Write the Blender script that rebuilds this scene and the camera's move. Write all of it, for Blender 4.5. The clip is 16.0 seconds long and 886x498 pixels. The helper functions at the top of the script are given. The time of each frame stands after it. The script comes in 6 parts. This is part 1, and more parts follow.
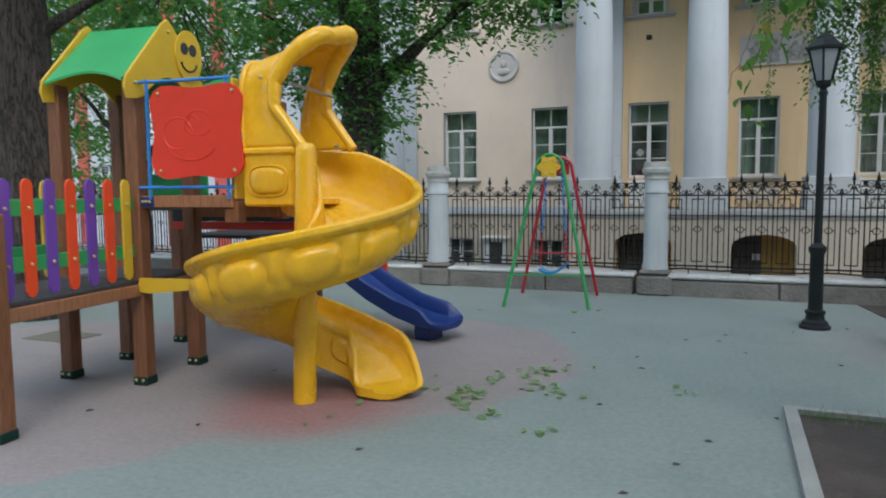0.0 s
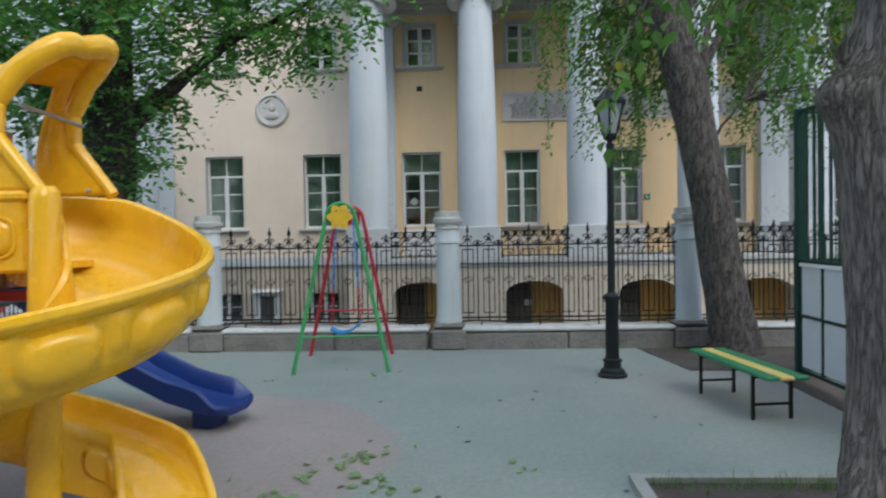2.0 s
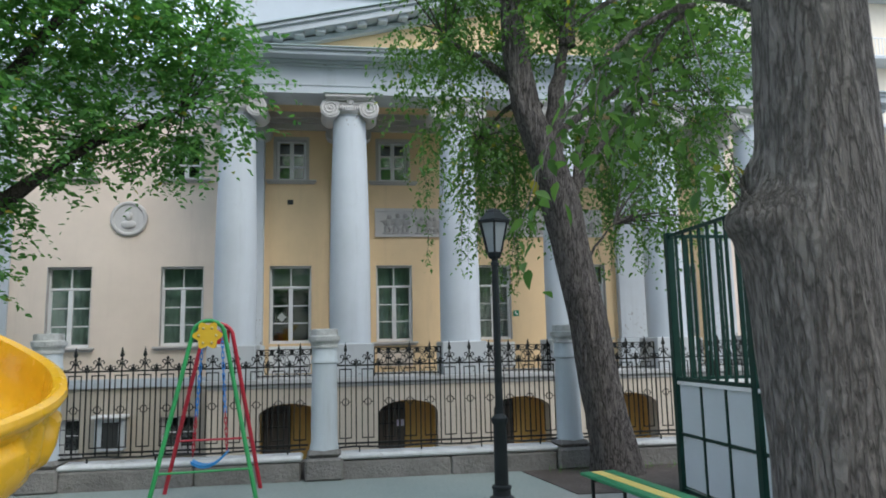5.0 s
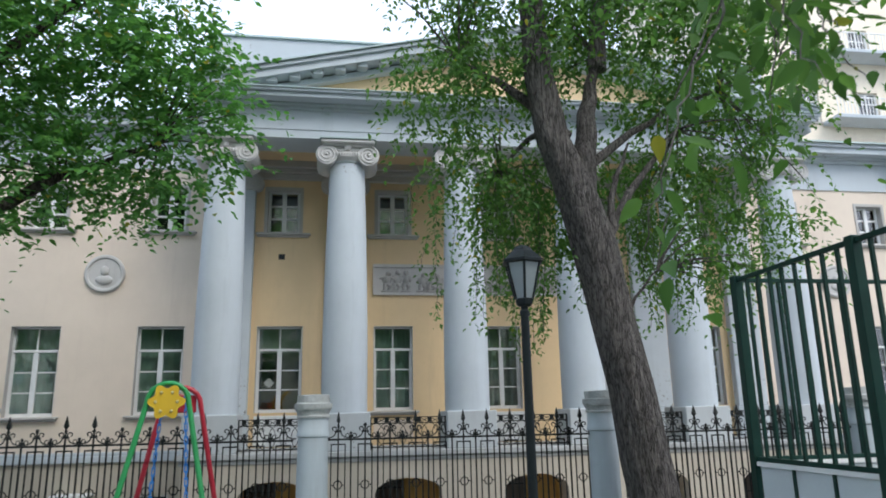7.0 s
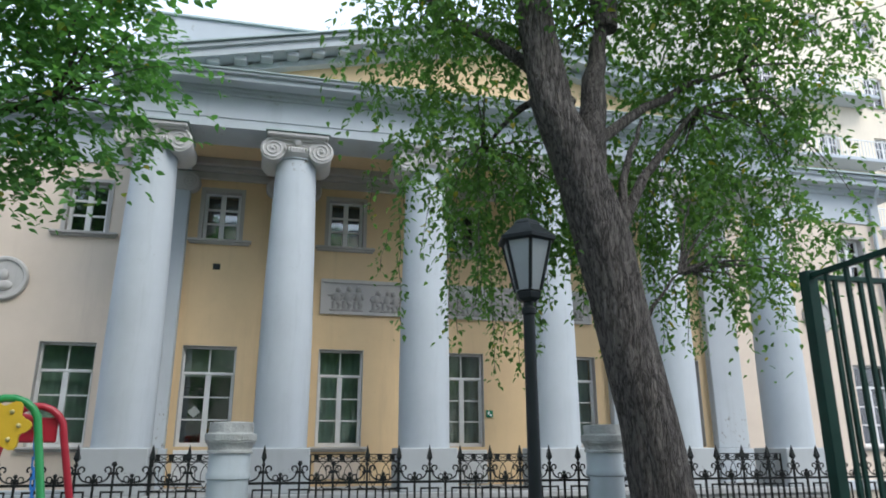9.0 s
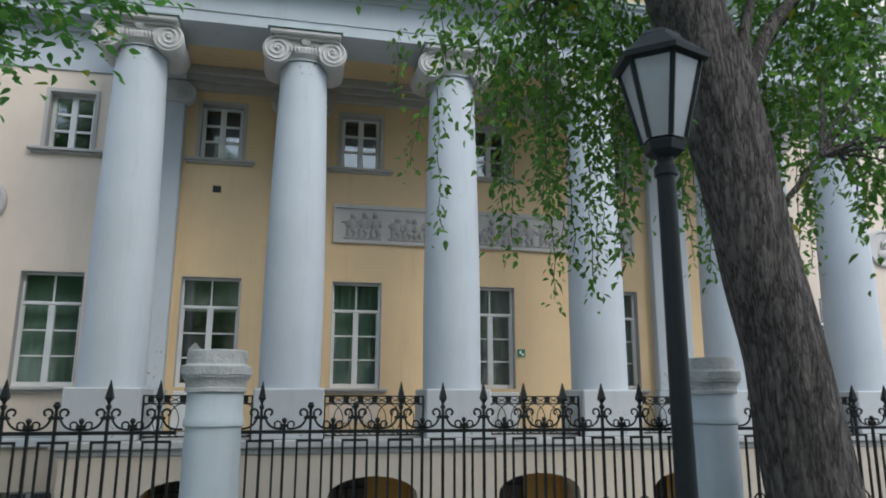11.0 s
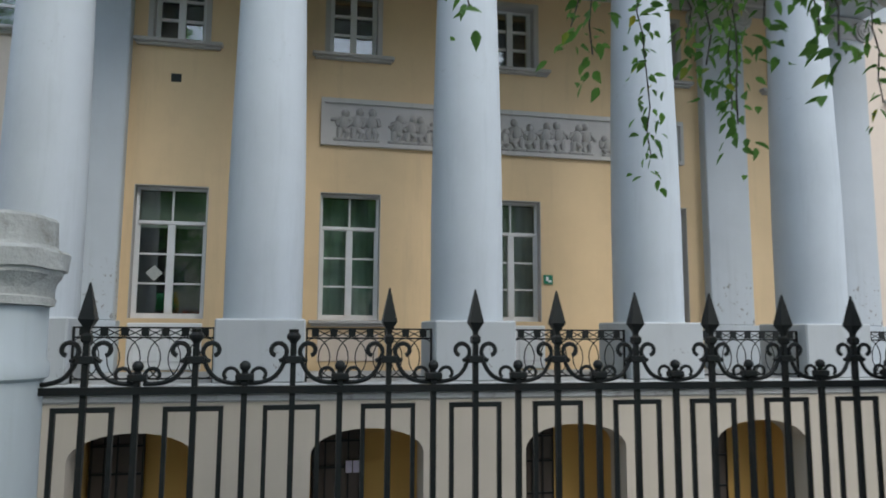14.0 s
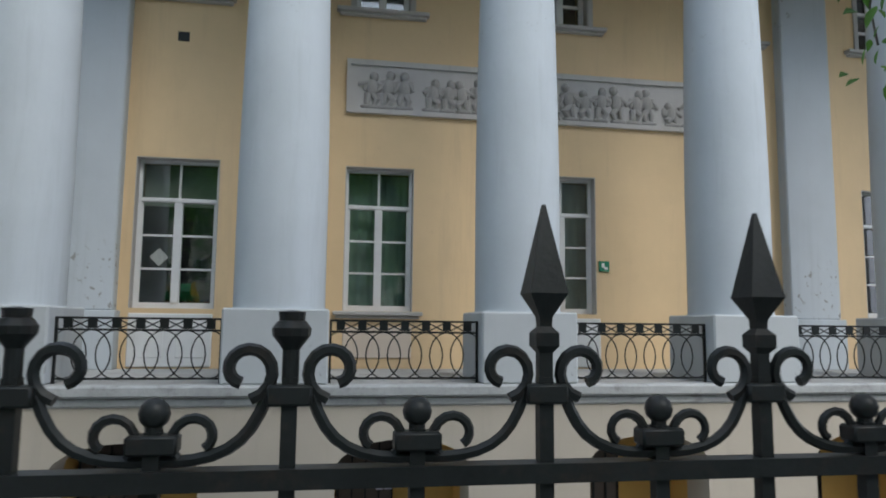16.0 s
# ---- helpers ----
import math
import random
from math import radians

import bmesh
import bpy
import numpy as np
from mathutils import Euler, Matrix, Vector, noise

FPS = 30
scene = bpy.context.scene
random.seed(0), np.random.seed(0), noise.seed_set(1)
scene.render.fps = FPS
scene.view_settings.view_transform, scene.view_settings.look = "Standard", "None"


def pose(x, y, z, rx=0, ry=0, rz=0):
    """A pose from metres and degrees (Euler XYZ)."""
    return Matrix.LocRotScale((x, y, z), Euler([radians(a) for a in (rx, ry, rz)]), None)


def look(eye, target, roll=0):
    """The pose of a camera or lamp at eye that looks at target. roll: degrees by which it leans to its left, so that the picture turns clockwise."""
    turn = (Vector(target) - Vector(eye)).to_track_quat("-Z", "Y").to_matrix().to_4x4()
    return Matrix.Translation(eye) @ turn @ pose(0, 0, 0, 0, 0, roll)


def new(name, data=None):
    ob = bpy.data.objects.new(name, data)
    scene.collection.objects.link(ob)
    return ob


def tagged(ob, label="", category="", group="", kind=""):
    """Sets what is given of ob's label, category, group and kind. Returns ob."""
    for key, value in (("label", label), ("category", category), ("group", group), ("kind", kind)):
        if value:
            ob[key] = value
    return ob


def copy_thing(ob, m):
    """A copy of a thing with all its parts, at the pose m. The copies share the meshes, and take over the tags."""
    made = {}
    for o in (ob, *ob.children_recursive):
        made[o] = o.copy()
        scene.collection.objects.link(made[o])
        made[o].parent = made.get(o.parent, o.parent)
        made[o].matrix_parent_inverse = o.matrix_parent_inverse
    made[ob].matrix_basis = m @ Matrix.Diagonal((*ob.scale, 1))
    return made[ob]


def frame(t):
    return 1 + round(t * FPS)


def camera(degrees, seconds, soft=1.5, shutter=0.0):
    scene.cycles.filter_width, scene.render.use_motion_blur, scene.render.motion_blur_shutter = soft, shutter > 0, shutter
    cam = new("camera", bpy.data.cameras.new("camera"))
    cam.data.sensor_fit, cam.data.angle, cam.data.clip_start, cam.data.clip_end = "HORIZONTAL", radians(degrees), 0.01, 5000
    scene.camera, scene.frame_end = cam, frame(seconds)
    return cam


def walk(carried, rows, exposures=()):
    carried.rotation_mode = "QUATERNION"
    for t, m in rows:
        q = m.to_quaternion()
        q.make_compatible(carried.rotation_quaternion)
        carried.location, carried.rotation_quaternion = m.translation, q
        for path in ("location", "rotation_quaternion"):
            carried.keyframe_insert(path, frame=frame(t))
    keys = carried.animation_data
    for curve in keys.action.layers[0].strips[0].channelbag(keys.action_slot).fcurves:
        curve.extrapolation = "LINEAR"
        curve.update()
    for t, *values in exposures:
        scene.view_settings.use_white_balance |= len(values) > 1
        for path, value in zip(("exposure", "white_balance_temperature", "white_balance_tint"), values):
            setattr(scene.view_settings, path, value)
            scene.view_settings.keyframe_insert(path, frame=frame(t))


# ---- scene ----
cam = camera(64.3, 16.0, 1.8, 0.3)
PATH = [
    (0, (0.648, 0.145, 1.697), (-0.102, 1.991, 1.524), -0.5),
    (0.5, (0.47, 0.336, 1.672), (-0.128, 2.233, 1.462), 0.8),
    (1, (0.286, 0.537, 1.701), (-0.112, 2.492, 1.554), -1.0),
    (1.5, (0.125, 0.785, 1.704), (-0.183, 2.754, 1.543), -1.3),
    (2, (0.039, 0.973, 1.749), (-0.06, 2.97, 1.703), -1.0),
    (2.5, (-0.122, 1.079, 1.833), (0.029, 3.072, 1.893), -0.7),
    (3, (-0.242, 1.103, 1.877), (0.035, 3.073, 2.083), -1.8),
    (3.2, (-0.235, 1.065, 1.877), (0.052, 3.03, 2.117), -1.7),
    (5.5, (-0.203, 1.588, 1.785), (0.088, 3.545, 2.075), -0.8),
    (6, (-0.222, 2.005, 1.771), (0.065, 3.947, 2.153), 0.3),
    (6.5, (-0.253, 2.444, 1.782), (0.057, 4.372, 2.216), 0.5),
    (7, (-0.19, 2.903, 1.813), (0.112, 4.826, 2.27), -1.1),
    (7.5, (-0.167, 3.38, 1.805), (0.225, 5.281, 2.286), -1.9),
    (8, (-0.075, 3.868, 1.794), (0.369, 5.748, 2.312), -1.7),
    (8.5, (-0.042, 4.392, 1.774), (0.412, 6.256, 2.337), -1.1),
    (9, (-0.038, 4.9, 1.809), (0.395, 6.772, 2.363), -0.1),
    (9.2, (-0.071, 5.057, 1.743), (0.358, 6.935, 2.28), -0.5),
    (11.3, (0.085, 7.043, 1.784), (0.49, 8.96, 2.186), 0.1),
    (11.5, (0.113, 7.22, 1.783), (0.516, 9.138, 2.183), -0.1),
    (12, (0.259, 7.641, 1.755), (0.714, 9.558, 2.096), -0.2),
    (12.5, (0.36, 8.135, 1.717), (0.853, 10.056, 1.971), -0.2),
    (13, (0.421, 8.505, 1.761), (0.98, 10.406, 2.033), -0.2),
    (13.5, (0.521, 8.938, 1.757), (1.051, 10.85, 2.008), -1.0),
    (14, (0.509, 9.321, 1.728), (0.907, 11.267, 1.964), 0.3),
    (14.5, (0.541, 9.747, 1.72), (0.931, 11.697, 1.935), 0.2),
    (15, (0.599, 10.151, 1.744), (0.902, 12.104, 2.049), -0.5),
    (15.5, (0.541, 10.516, 1.715), (0.822, 12.475, 2.006), 0.0),
    (16, (0.533, 10.808, 1.721), (0.866, 12.768, 1.939), 0.6),
]
walk(cam, [(t, look(eye, target, roll)) for t, eye, target, roll in PATH], [(0.0, 0.43), (3.0, 0.61), (9.0, 0.58), (11.5, 0.44), (16.0, 0.43)])

# ---------------- world, sun ----------------
SUN_EL, SUN_AZ = radians(46), radians(150)
world = bpy.data.worlds.new("overcast_sky")
scene.world = world
world.use_nodes = True
wn = world.node_tree
wn.nodes.clear()
w_out = wn.nodes.new("ShaderNodeOutputWorld")
w_bg = wn.nodes.new("ShaderNodeBackground")
w_sky = wn.nodes.new("ShaderNodeTexSky")
w_sky.sky_type = "NISHITA"
w_sky.sun_disc = False
w_sky.sun_elevation = SUN_EL
w_sky.sun_rotation = SUN_AZ
w_sky.dust_density = 4.0
w_mix = wn.nodes.new("ShaderNodeMix")
w_mix.data_type = "RGBA"
w_mix.inputs[0].default_value = 0.72
w_mix.inputs[7].default_value = (8.35, 9.8, 12.5, 1)
wn.links.new(w_sky.outputs[0], w_mix.inputs[6])
wn.links.new(w_mix.outputs[2], w_bg.inputs[0])
w_bg.inputs[1].default_value = 0.125
wn.links.new(w_bg.outputs[0], w_out.inputs[0])
sun_data = bpy.data.lights.new("sun", "SUN")
sun_data.energy, sun_data.angle, sun_data.color = 1.15, radians(28), (1.0, 0.97, 0.92)
sun = new("sun", sun_data)
sun_dir = Vector((math.sin(SUN_AZ) * math.cos(SUN_EL), math.cos(SUN_AZ) * math.cos(SUN_EL), math.sin(SUN_EL)))
sun.matrix_world = look(sun_dir * 60, (0, 0, 0))


# ---------------- mesh helpers ----------------
class Geo:
    """Collects vertices and faces of one mesh."""

    def __init__(self):
        self.v, self.f = [], []

    def add(self, verts, faces, m=None):
        n = len(self.v)
        self.v += [tuple(m @ Vector(p)) if m else tuple(p) for p in verts]
        self.f += [tuple(i + n for i in f) for f in faces]
        return self

    def box(self, x0, y0, z0, x1, y1, z1, c=0.0, m=None):
        if x1 < x0: x0, x1 = x1, x0
        if y1 < y0: y0, y1 = y1, y0
        if z1 < z0: z0, z1 = z1, z0
        if c <= 0:
            vs = [(x, y, z) for z in (z0, z1) for y in (y0, y1) for x in (x0, x1)]
            return self.add(vs, [(0, 2, 3, 1), (4, 5, 7, 6), (0, 1, 5, 4), (2, 6, 7, 3), (0, 4, 6, 2), (1, 3, 7, 5)], m)
        c = min(c, (x1 - x0) / 2.2, (y1 - y0) / 2.2, (z1 - z0) / 2.2)
        lo, hi, idx, vs = (x0, y0, z0), (x1, y1, z1), {}, []
        for s in [(a, b, d) for a in (0, 1) for b in (0, 1) for d in (0, 1)]:
            for ax in range(3):
                idx[s, ax] = len(vs)
                vs.append(tuple((hi[k] if s[k] else lo[k]) + (0 if k == ax else (-c if s[k] else c)) for k in range(3)))
        fs = []
        for ax in range(3):
            a, b = [k for k in range(3) if k != ax]
            for sg in (0, 1):
                loop = []
                for p, q in ((0, 0), (1, 0), (1, 1), (0, 1)):
                    s = [0, 0, 0]
                    s[ax], s[a], s[b] = sg, p, q
                    loop.append(idx[tuple(s), ax])
                fs.append(loop)
            for p in (0, 1):
                for q in (0, 1):
                    s0, s1 = [0, 0, 0], [0, 0, 0]
                    s0[a], s0[b], s1[a], s1[b], s1[ax] = p, q, p, q, 1
                    fs.append([idx[tuple(s0), a], idx[tuple(s1), a], idx[tuple(s1), b], idx[tuple(s0), b]])
        for s in [(a, b, d) for a in (0, 1) for b in (0, 1) for d in (0, 1)]:
            fs.append([idx[s, 0], idx[s, 1], idx[s, 2]])
        mid = Vector(((x0 + x1) / 2, (y0 + y1) / 2, (z0 + z1) / 2))
        good = []
        for f in fs:
            p = [Vector(vs[i]) for i in f]
            n = (p[1] - p[0]).cross(p[2] - p[0])
            good.append(tuple(f) if n.dot(sum(p, Vector()) / len(p) - mid) > 0 else tuple(reversed(f)))
        return self.add(vs, good, m)

    def tube(self, pts, radii, n=8, m=None, caps=True):
        pts = [Vector(p) for p in pts]
        if isinstance(radii, (int, float)):
            radii = [radii] * len(pts)
        vs, fs, side = [], [], None
        for i, p in enumerate(pts):
            d = (pts[min(i + 1, len(pts) - 1)] - pts[max(i - 1, 0)]).normalized()
            if side is None:
                side = d.orthogonal().normalized()
            side = (side - d * side.dot(d)).normalized()
            up = d.cross(side)
            for k in range(n):
                a = 2 * math.pi * k / n
                vs.append(p + (side * math.cos(a) + up * math.sin(a)) * radii[i])
        for i in range(len(pts) - 1):
            for k in range(n):
                j = (k + 1) % n
                fs.append((i * n + k, i * n + j, (i + 1) * n + j, (i + 1) * n + k))
        if caps:
            fs.append(tuple(reversed(range(n))))
            fs.append(tuple(range((len(pts) - 1) * n, len(pts) * n)))
        return self.add(vs, fs, m)

    def lathe(self, prof, n=24, m=None, at=(0, 0, 0)):
        """prof: (radius, z) from bottom to top."""
        vs, fs = [], []
        for r, z in prof:
            for k in range(n):
                a = 2 * math.pi * k / n
                vs.append((at[0] + r * math.cos(a), at[1] + r * math.sin(a), at[2] + z))
        for i in range(len(prof) - 1):
            for k in range(n):
                j = (k + 1) % n
                fs.append((i * n + k, i * n + j, (i + 1) * n + j, (i + 1) * n + k))
        fs.append(tuple(reversed(range(n))))
        fs.append(tuple(range((len(prof) - 1) * n, len(prof) * n)))
        return self.add(vs, fs, m)

    def prism(self, outline, t0, t1, m=None):
        """outline in (x, y), counter-clockwise, extruded along z from t0 to t1."""
        n = len(outline)
        vs = [(x, y, t0) for x, y in outline] + [(x, y, t1) for x, y in outline]
        fs = [tuple(reversed(range(n))), tuple(range(n, 2 * n))]
        fs += [(i, (i + 1) % n, n + (i + 1) % n, n + i) for i in range(n)]
        return self.add(vs, fs, m)

    def ball(self, at, r, n=10, k=6, m=None):
        r = (r, r, r) if isinstance(r, (int, float)) else r
        vs, fs = [], []
        for i in range(1, k):
            b = -math.pi / 2 + math.pi * i / k
            for j in range(n):
                a = 2 * math.pi * j / n
                vs.append((at[0] + r[0] * math.cos(b) * math.cos(a), at[1] + r[1] * math.cos(b) * math.sin(a), at[2] + r[2] * math.sin(b)))
        for i in range(k - 2):
            for j in range(n):
                jj = (j + 1) % n
                fs.append((i * n + j, i * n + jj, (i + 1) * n + jj, (i + 1) * n + j))
        vs += [(at[0], at[1], at[2] - r[2]), (at[0], at[1], at[2] + r[2])]
        s, e = len(vs) - 2, len(vs) - 1
        fs += [(s, (j + 1) % n, j) for j in range(n)]
        fs += [((k - 2) * n + j, (k - 2) * n + (j + 1) % n, e) for j in range(n)]
        return self.add(vs, fs, m)

    def mesh(self, name, material, smooth=30):
        me = bpy.data.meshes.new(name)
        me.from_pydata(self.v, [], self.f)
        if smooth:
            me.shade_smooth()
            me.set_sharp_from_angle(angle=radians(smooth))
        if material:
            me.materials.append(material)
        return me


def thing(name, at=(0, 0, 0), label="", category="", group="", kind="", turn=0.0):
    ob = new(name)
    ob.empty_display_size = 0.1
    ob.matrix_basis = pose(*at, 0, 0, turn)
    return tagged(ob, label, category, group, kind)


def part(name, geo, material, parent=None, label="", smooth=30):
    """One mesh object, under a thing or a part; geo is a Geo or a ready mesh."""
    me = geo.mesh(name, material, smooth) if isinstance(geo, Geo) else geo
    ob = new(name, me)
    ob.parent = parent
    return tagged(ob, label)


def repeat(ob, m):
    """Another child on the same mesh, at the pose m within the same parent."""
    o = new(ob.name.split(".")[0], ob.data)
    o.parent = ob.parent
    o.matrix_basis = m
    return o


# ---------------- materials ----------------
def srgb(h):
    c = [int(h[i:i + 2], 16) / 255 for i in (0, 2, 4)]
    return tuple(x / 12.92 if x <= 0.04045 else ((x + 0.055) / 1.055) ** 2.4 for x in c)


class Mat:
    """Principled material with nodes added step by step."""

    def __init__(self, name, rough=0.6, metal=0.0):
        self.m = bpy.data.materials.new(name)
        self.m.use_nodes = True
        self.t = self.m.node_tree
        self.b = self.t.nodes["Principled BSDF"]
        self.b.inputs["Roughness"].default_value = rough
        self.b.inputs["Metallic"].default_value = metal
        self.co = self.t.nodes.new("ShaderNodeTexCoord").outputs["Object"]

    def node(self, kind, **values):
        n = self.t.nodes.new(kind)
        for k, v in values.items():
            n.inputs[k.replace("_", " ")].default_value = v
        return n

    def link(self, a, b):
        self.t.links.new(a, b)

    def noise(self, scale, detail=4.0, rough=0.6, stretch=None):
        n = self.node("ShaderNodeTexNoise", Scale=scale, Detail=detail, Roughness=rough)
        if stretch:
            mp = self.t.nodes.new("ShaderNodeMapping")
            mp.inputs["Scale"].default_value = stretch
            self.link(self.co, mp.inputs[0])
            self.link(mp.outputs[0], n.inputs["Vector"])
        else:
            self.link(self.co, n.inputs["Vector"])
        return n.outputs[0]

    def ramp(self, fac, stops):
        r = self.t.nodes.new("ShaderNodeValToRGB")
        e = r.color_ramp.elements
        while len(e) < len(stops):
            e.new(0.5)
        for k, (p, c) in zip(e, stops):
            k.position, k.color = p, (*c, 1)
        self.link(fac, r.inputs[0])
        return r.outputs[0]

    def step(self, fac, lo, hi):
        r = self.t.nodes.new("ShaderNodeMapRange")
        r.interpolation_type = "SMOOTHSTEP"
        r.inputs["From Min"].default_value, r.inputs["From Max"].default_value = lo, hi
        self.link(fac, r.inputs["Value"])
        return r.outputs[0]

    def math(self, op, a, b=0.0):
        n = self.t.nodes.new("ShaderNodeMath")
        n.operation = op
        for i, v in enumerate((a, b)):
            if isinstance(v, (int, float)):
                n.inputs[i].default_value = v
            else:
                self.link(v, n.inputs[i])
        return n.outputs[0]

    def mix(self, fac, a, b, mode="MIX"):
        n = self.t.nodes.new("ShaderNodeMix")
        n.data_type, n.blend_type = "RGBA", mode
        for i, v in ((0, fac), (6, a), (7, b)):
            if isinstance(v, (int, float)):
                n.inputs[i].default_value = v
            elif isinstance(v, tuple):
                n.inputs[i].default_value = (*v, 1)
            else:
                self.link(v, n.inputs[i])
        return n.outputs[2]

    def color(self, c):
        if isinstance(c, tuple):
            self.b.inputs["Base Color"].default_value = (*c, 1)
        else:
            self.link(c, self.b.inputs["Base Color"])
        return self

    def bump(self, fac, strength=0.3, dist=0.01):
        n = self.node("ShaderNodeBump", Strength=strength, Distance=dist)
        self.link(fac, n.inputs["Height"])
        self.link(n.outputs[0], self.b.inputs["Normal"])
        return self

    def gloss(self, fac):
        self.link(fac, self.b.inputs["Roughness"])
        return self


def plain(name, c, rough=0.55, metal=0.0, vary=0.18, big=1.5, fine=60, bump=0.15, dist=0.004, dirt=None, dirt_amount=0.5):
    m = Mat(name, rough, metal)
    lo, hi = tuple(x * (1 - vary) for x in c), tuple(min(1, x * (1 + vary * 0.6)) for x in c)
    a = m.ramp(m.noise(big, 5), [(0.3, lo), (0.7, hi)])
    f = m.noise(fine, 3)
    col = m.mix(0.25, a, m.ramp(f, [(0.3, lo), (0.7, hi)]), "MIX")
    if dirt:
        col = m.mix(m.math("MULTIPLY", m.step(m.noise(big * 2.3, 7, 0.7), 0.52, 0.75), dirt_amount), col, dirt)
    m.color(col)
    m.gloss(m.math("ADD", m.math("MULTIPLY", m.noise(big * 4, 4), 0.25), rough - 0.12))
    if bump:
        m.bump(f, bump, dist)
    return m.m


def plaster(name, c, dirt, chips=None):
    """Lime-washed render: cloudy tone, faint trowel relief, drip stains."""
    m = Mat(name, 0.85)
    a = m.ramp(m.noise(0.45, 6, 0.65), [(0.3, tuple(x * 0.9 for x in c)), (0.7, tuple(min(1, x * 1.05) for x in c))])
    drip = m.step(m.noise(1.0, 6, 0.7, (3.0, 3.0, 0.25)), 0.5, 0.8)
    col = m.mix(m.math("MULTIPLY", drip, 0.35), a, dirt)
    fine = m.noise(14, 6, 0.7)
    col = m.mix(m.math("MULTIPLY", m.step(m.noise(5, 7, 0.75), 0.6, 0.78), 0.22), col, dirt)
    if chips:
        where = m.step(m.noise(0.55, 3, 0.5), 0.57, 0.66)
        flake = m.math("MULTIPLY", m.step(m.noise(9, 5, 0.6), 0.60, 0.63), where)
        col = m.mix(flake, col, chips)
    m.color(col)
    m.bump(fine, 0.25, 0.01)
    return m.m


def wood(name, c):
    m = Mat(name, 0.5)
    g = m.noise(9, 6, 0.65, (6, 6, 0.6))
    col = m.ramp(g, [(0.25, tuple(x * 0.55 for x in c)), (0.5, c), (0.75, tuple(min(1, x * 1.35) for x in c))])
    worn = m.step(m.noise(2.5, 6, 0.7), 0.6, 0.8)
    col = m.mix(m.math("MULTIPLY", worn, 0.4), col, (0.22, 0.17, 0.13))
    m.color(col)
    m.bump(g, 0.3, 0.004)
    return m.m


def bark(name, dark, light):
    """Furrowed bark: long ridges broken across into short plates."""
    m = Mat(name, 0.95)
    big = m.noise(1.0, 5, 0.6, (19, 19, 2.8))
    ridge = m.math("ABSOLUTE", m.math("SUBTRACT", big, 0.5))
    crack = m.step(ridge, 0.0, 0.09)
    v = m.t.nodes.new("ShaderNodeTexVoronoi")
    v.feature, v.inputs["Scale"].default_value, v.inputs["Randomness"].default_value = "DISTANCE_TO_EDGE", 1.0, 1.0
    mp = m.t.nodes.new("ShaderNodeMapping")
    mp.inputs["Scale"].default_value = (30, 30, 8)
    m.link(m.mix(0.05, m.co, m.node("ShaderNodeTexNoise", Scale=14).outputs[1], "LINEAR_LIGHT"), mp.inputs[0])
    m.link(mp.outputs[0], v.inputs["Vector"])
    plate = m.step(v.outputs["Distance"], 0.0, 0.30)
    small = m.noise(1.0, 7, 0.75, (40, 40, 14))
    h = m.math("ADD", m.math("ADD", m.math("MULTIPLY", crack, 0.45), m.math("MULTIPLY", plate, 0.25)), m.math("MULTIPLY", small, 0.45))
    col = m.ramp(h, [(0.25, dark), (0.62, light), (0.98, tuple(x * 1.4 for x in light))])
    patch = m.step(m.noise(2.2, 6, 0.7), 0.5, 0.72)
    col = m.mix(m.math("MULTIPLY", patch, 0.35), col, tuple(x * 1.5 for x in light))
    moss = m.step(m.noise(1.1, 5), 0.6, 0.78)
    col = m.mix(m.math("MULTIPLY", moss, 0.25), col, (0.13, 0.14, 0.08))
    m.color(col)
    m.bump(h, 1.0, 0.05)
    return m.m


def leaf_mat(name, a, b, c):
    m = Mat(name, 0.62)
    geo = m.t.nodes.new("ShaderNodeNewGeometry")
    col = m.ramp(geo.outputs["Random Per Island"], [(0.0, a), (0.55, b), (0.97, c), (1.0, (0.3, 0.25, 0.05))])
    m.color(col)
    m.b.inputs["Specular IOR Level"].default_value = 0.18
    tr = m.t.nodes.new("ShaderNodeBsdfTranslucent")
    bright = m.mix(1.0, col, (1.5, 1.7, 0.7), "MULTIPLY")
    m.link(bright, tr.inputs[0])
    mx = m.t.nodes.new("ShaderNodeMixShader")
    mx.inputs[0].default_value = 0.48
    m.link(m.b.outputs[0], mx.inputs[1])
    m.link(tr.outputs[0], mx.inputs[2])
    m.link(mx.outputs[0], m.t.nodes["Material Output"].inputs[0])
    return m.m


def glass_mat(name, tint=(0.82, 0.9, 0.87)):
    m = Mat(name, 0.04)
    fr = m.node("ShaderNodeFresnel", IOR=1.55)
    tr = m.t.nodes.new("ShaderNodeBsdfTransparent")
    tr.inputs[0].default_value = (*tint, 1)
    gl = m.t.nodes.new("ShaderNodeBsdfGlossy")
    gl.inputs["Roughness"].default_value = 0.03
    bp = m.node("ShaderNodeBump", Strength=0.06, Distance=0.02)
    m.link(m.noise(1.3, 2), bp.inputs["Height"])
    m.link(bp.outputs[0], gl.inputs["Normal"])
    mx = m.t.nodes.new("ShaderNodeMixShader")
    m.link(m.math("ADD", m.math("MULTIPLY", fr.outputs[0], 1.7), 0.06), mx.inputs[0])
    m.link(tr.outputs[0], mx.inputs[1])
    m.link(gl.outputs[0], mx.inputs[2])
    m.link(mx.outputs[0], m.t.nodes["Material Output"].inputs[0])
    return m.m


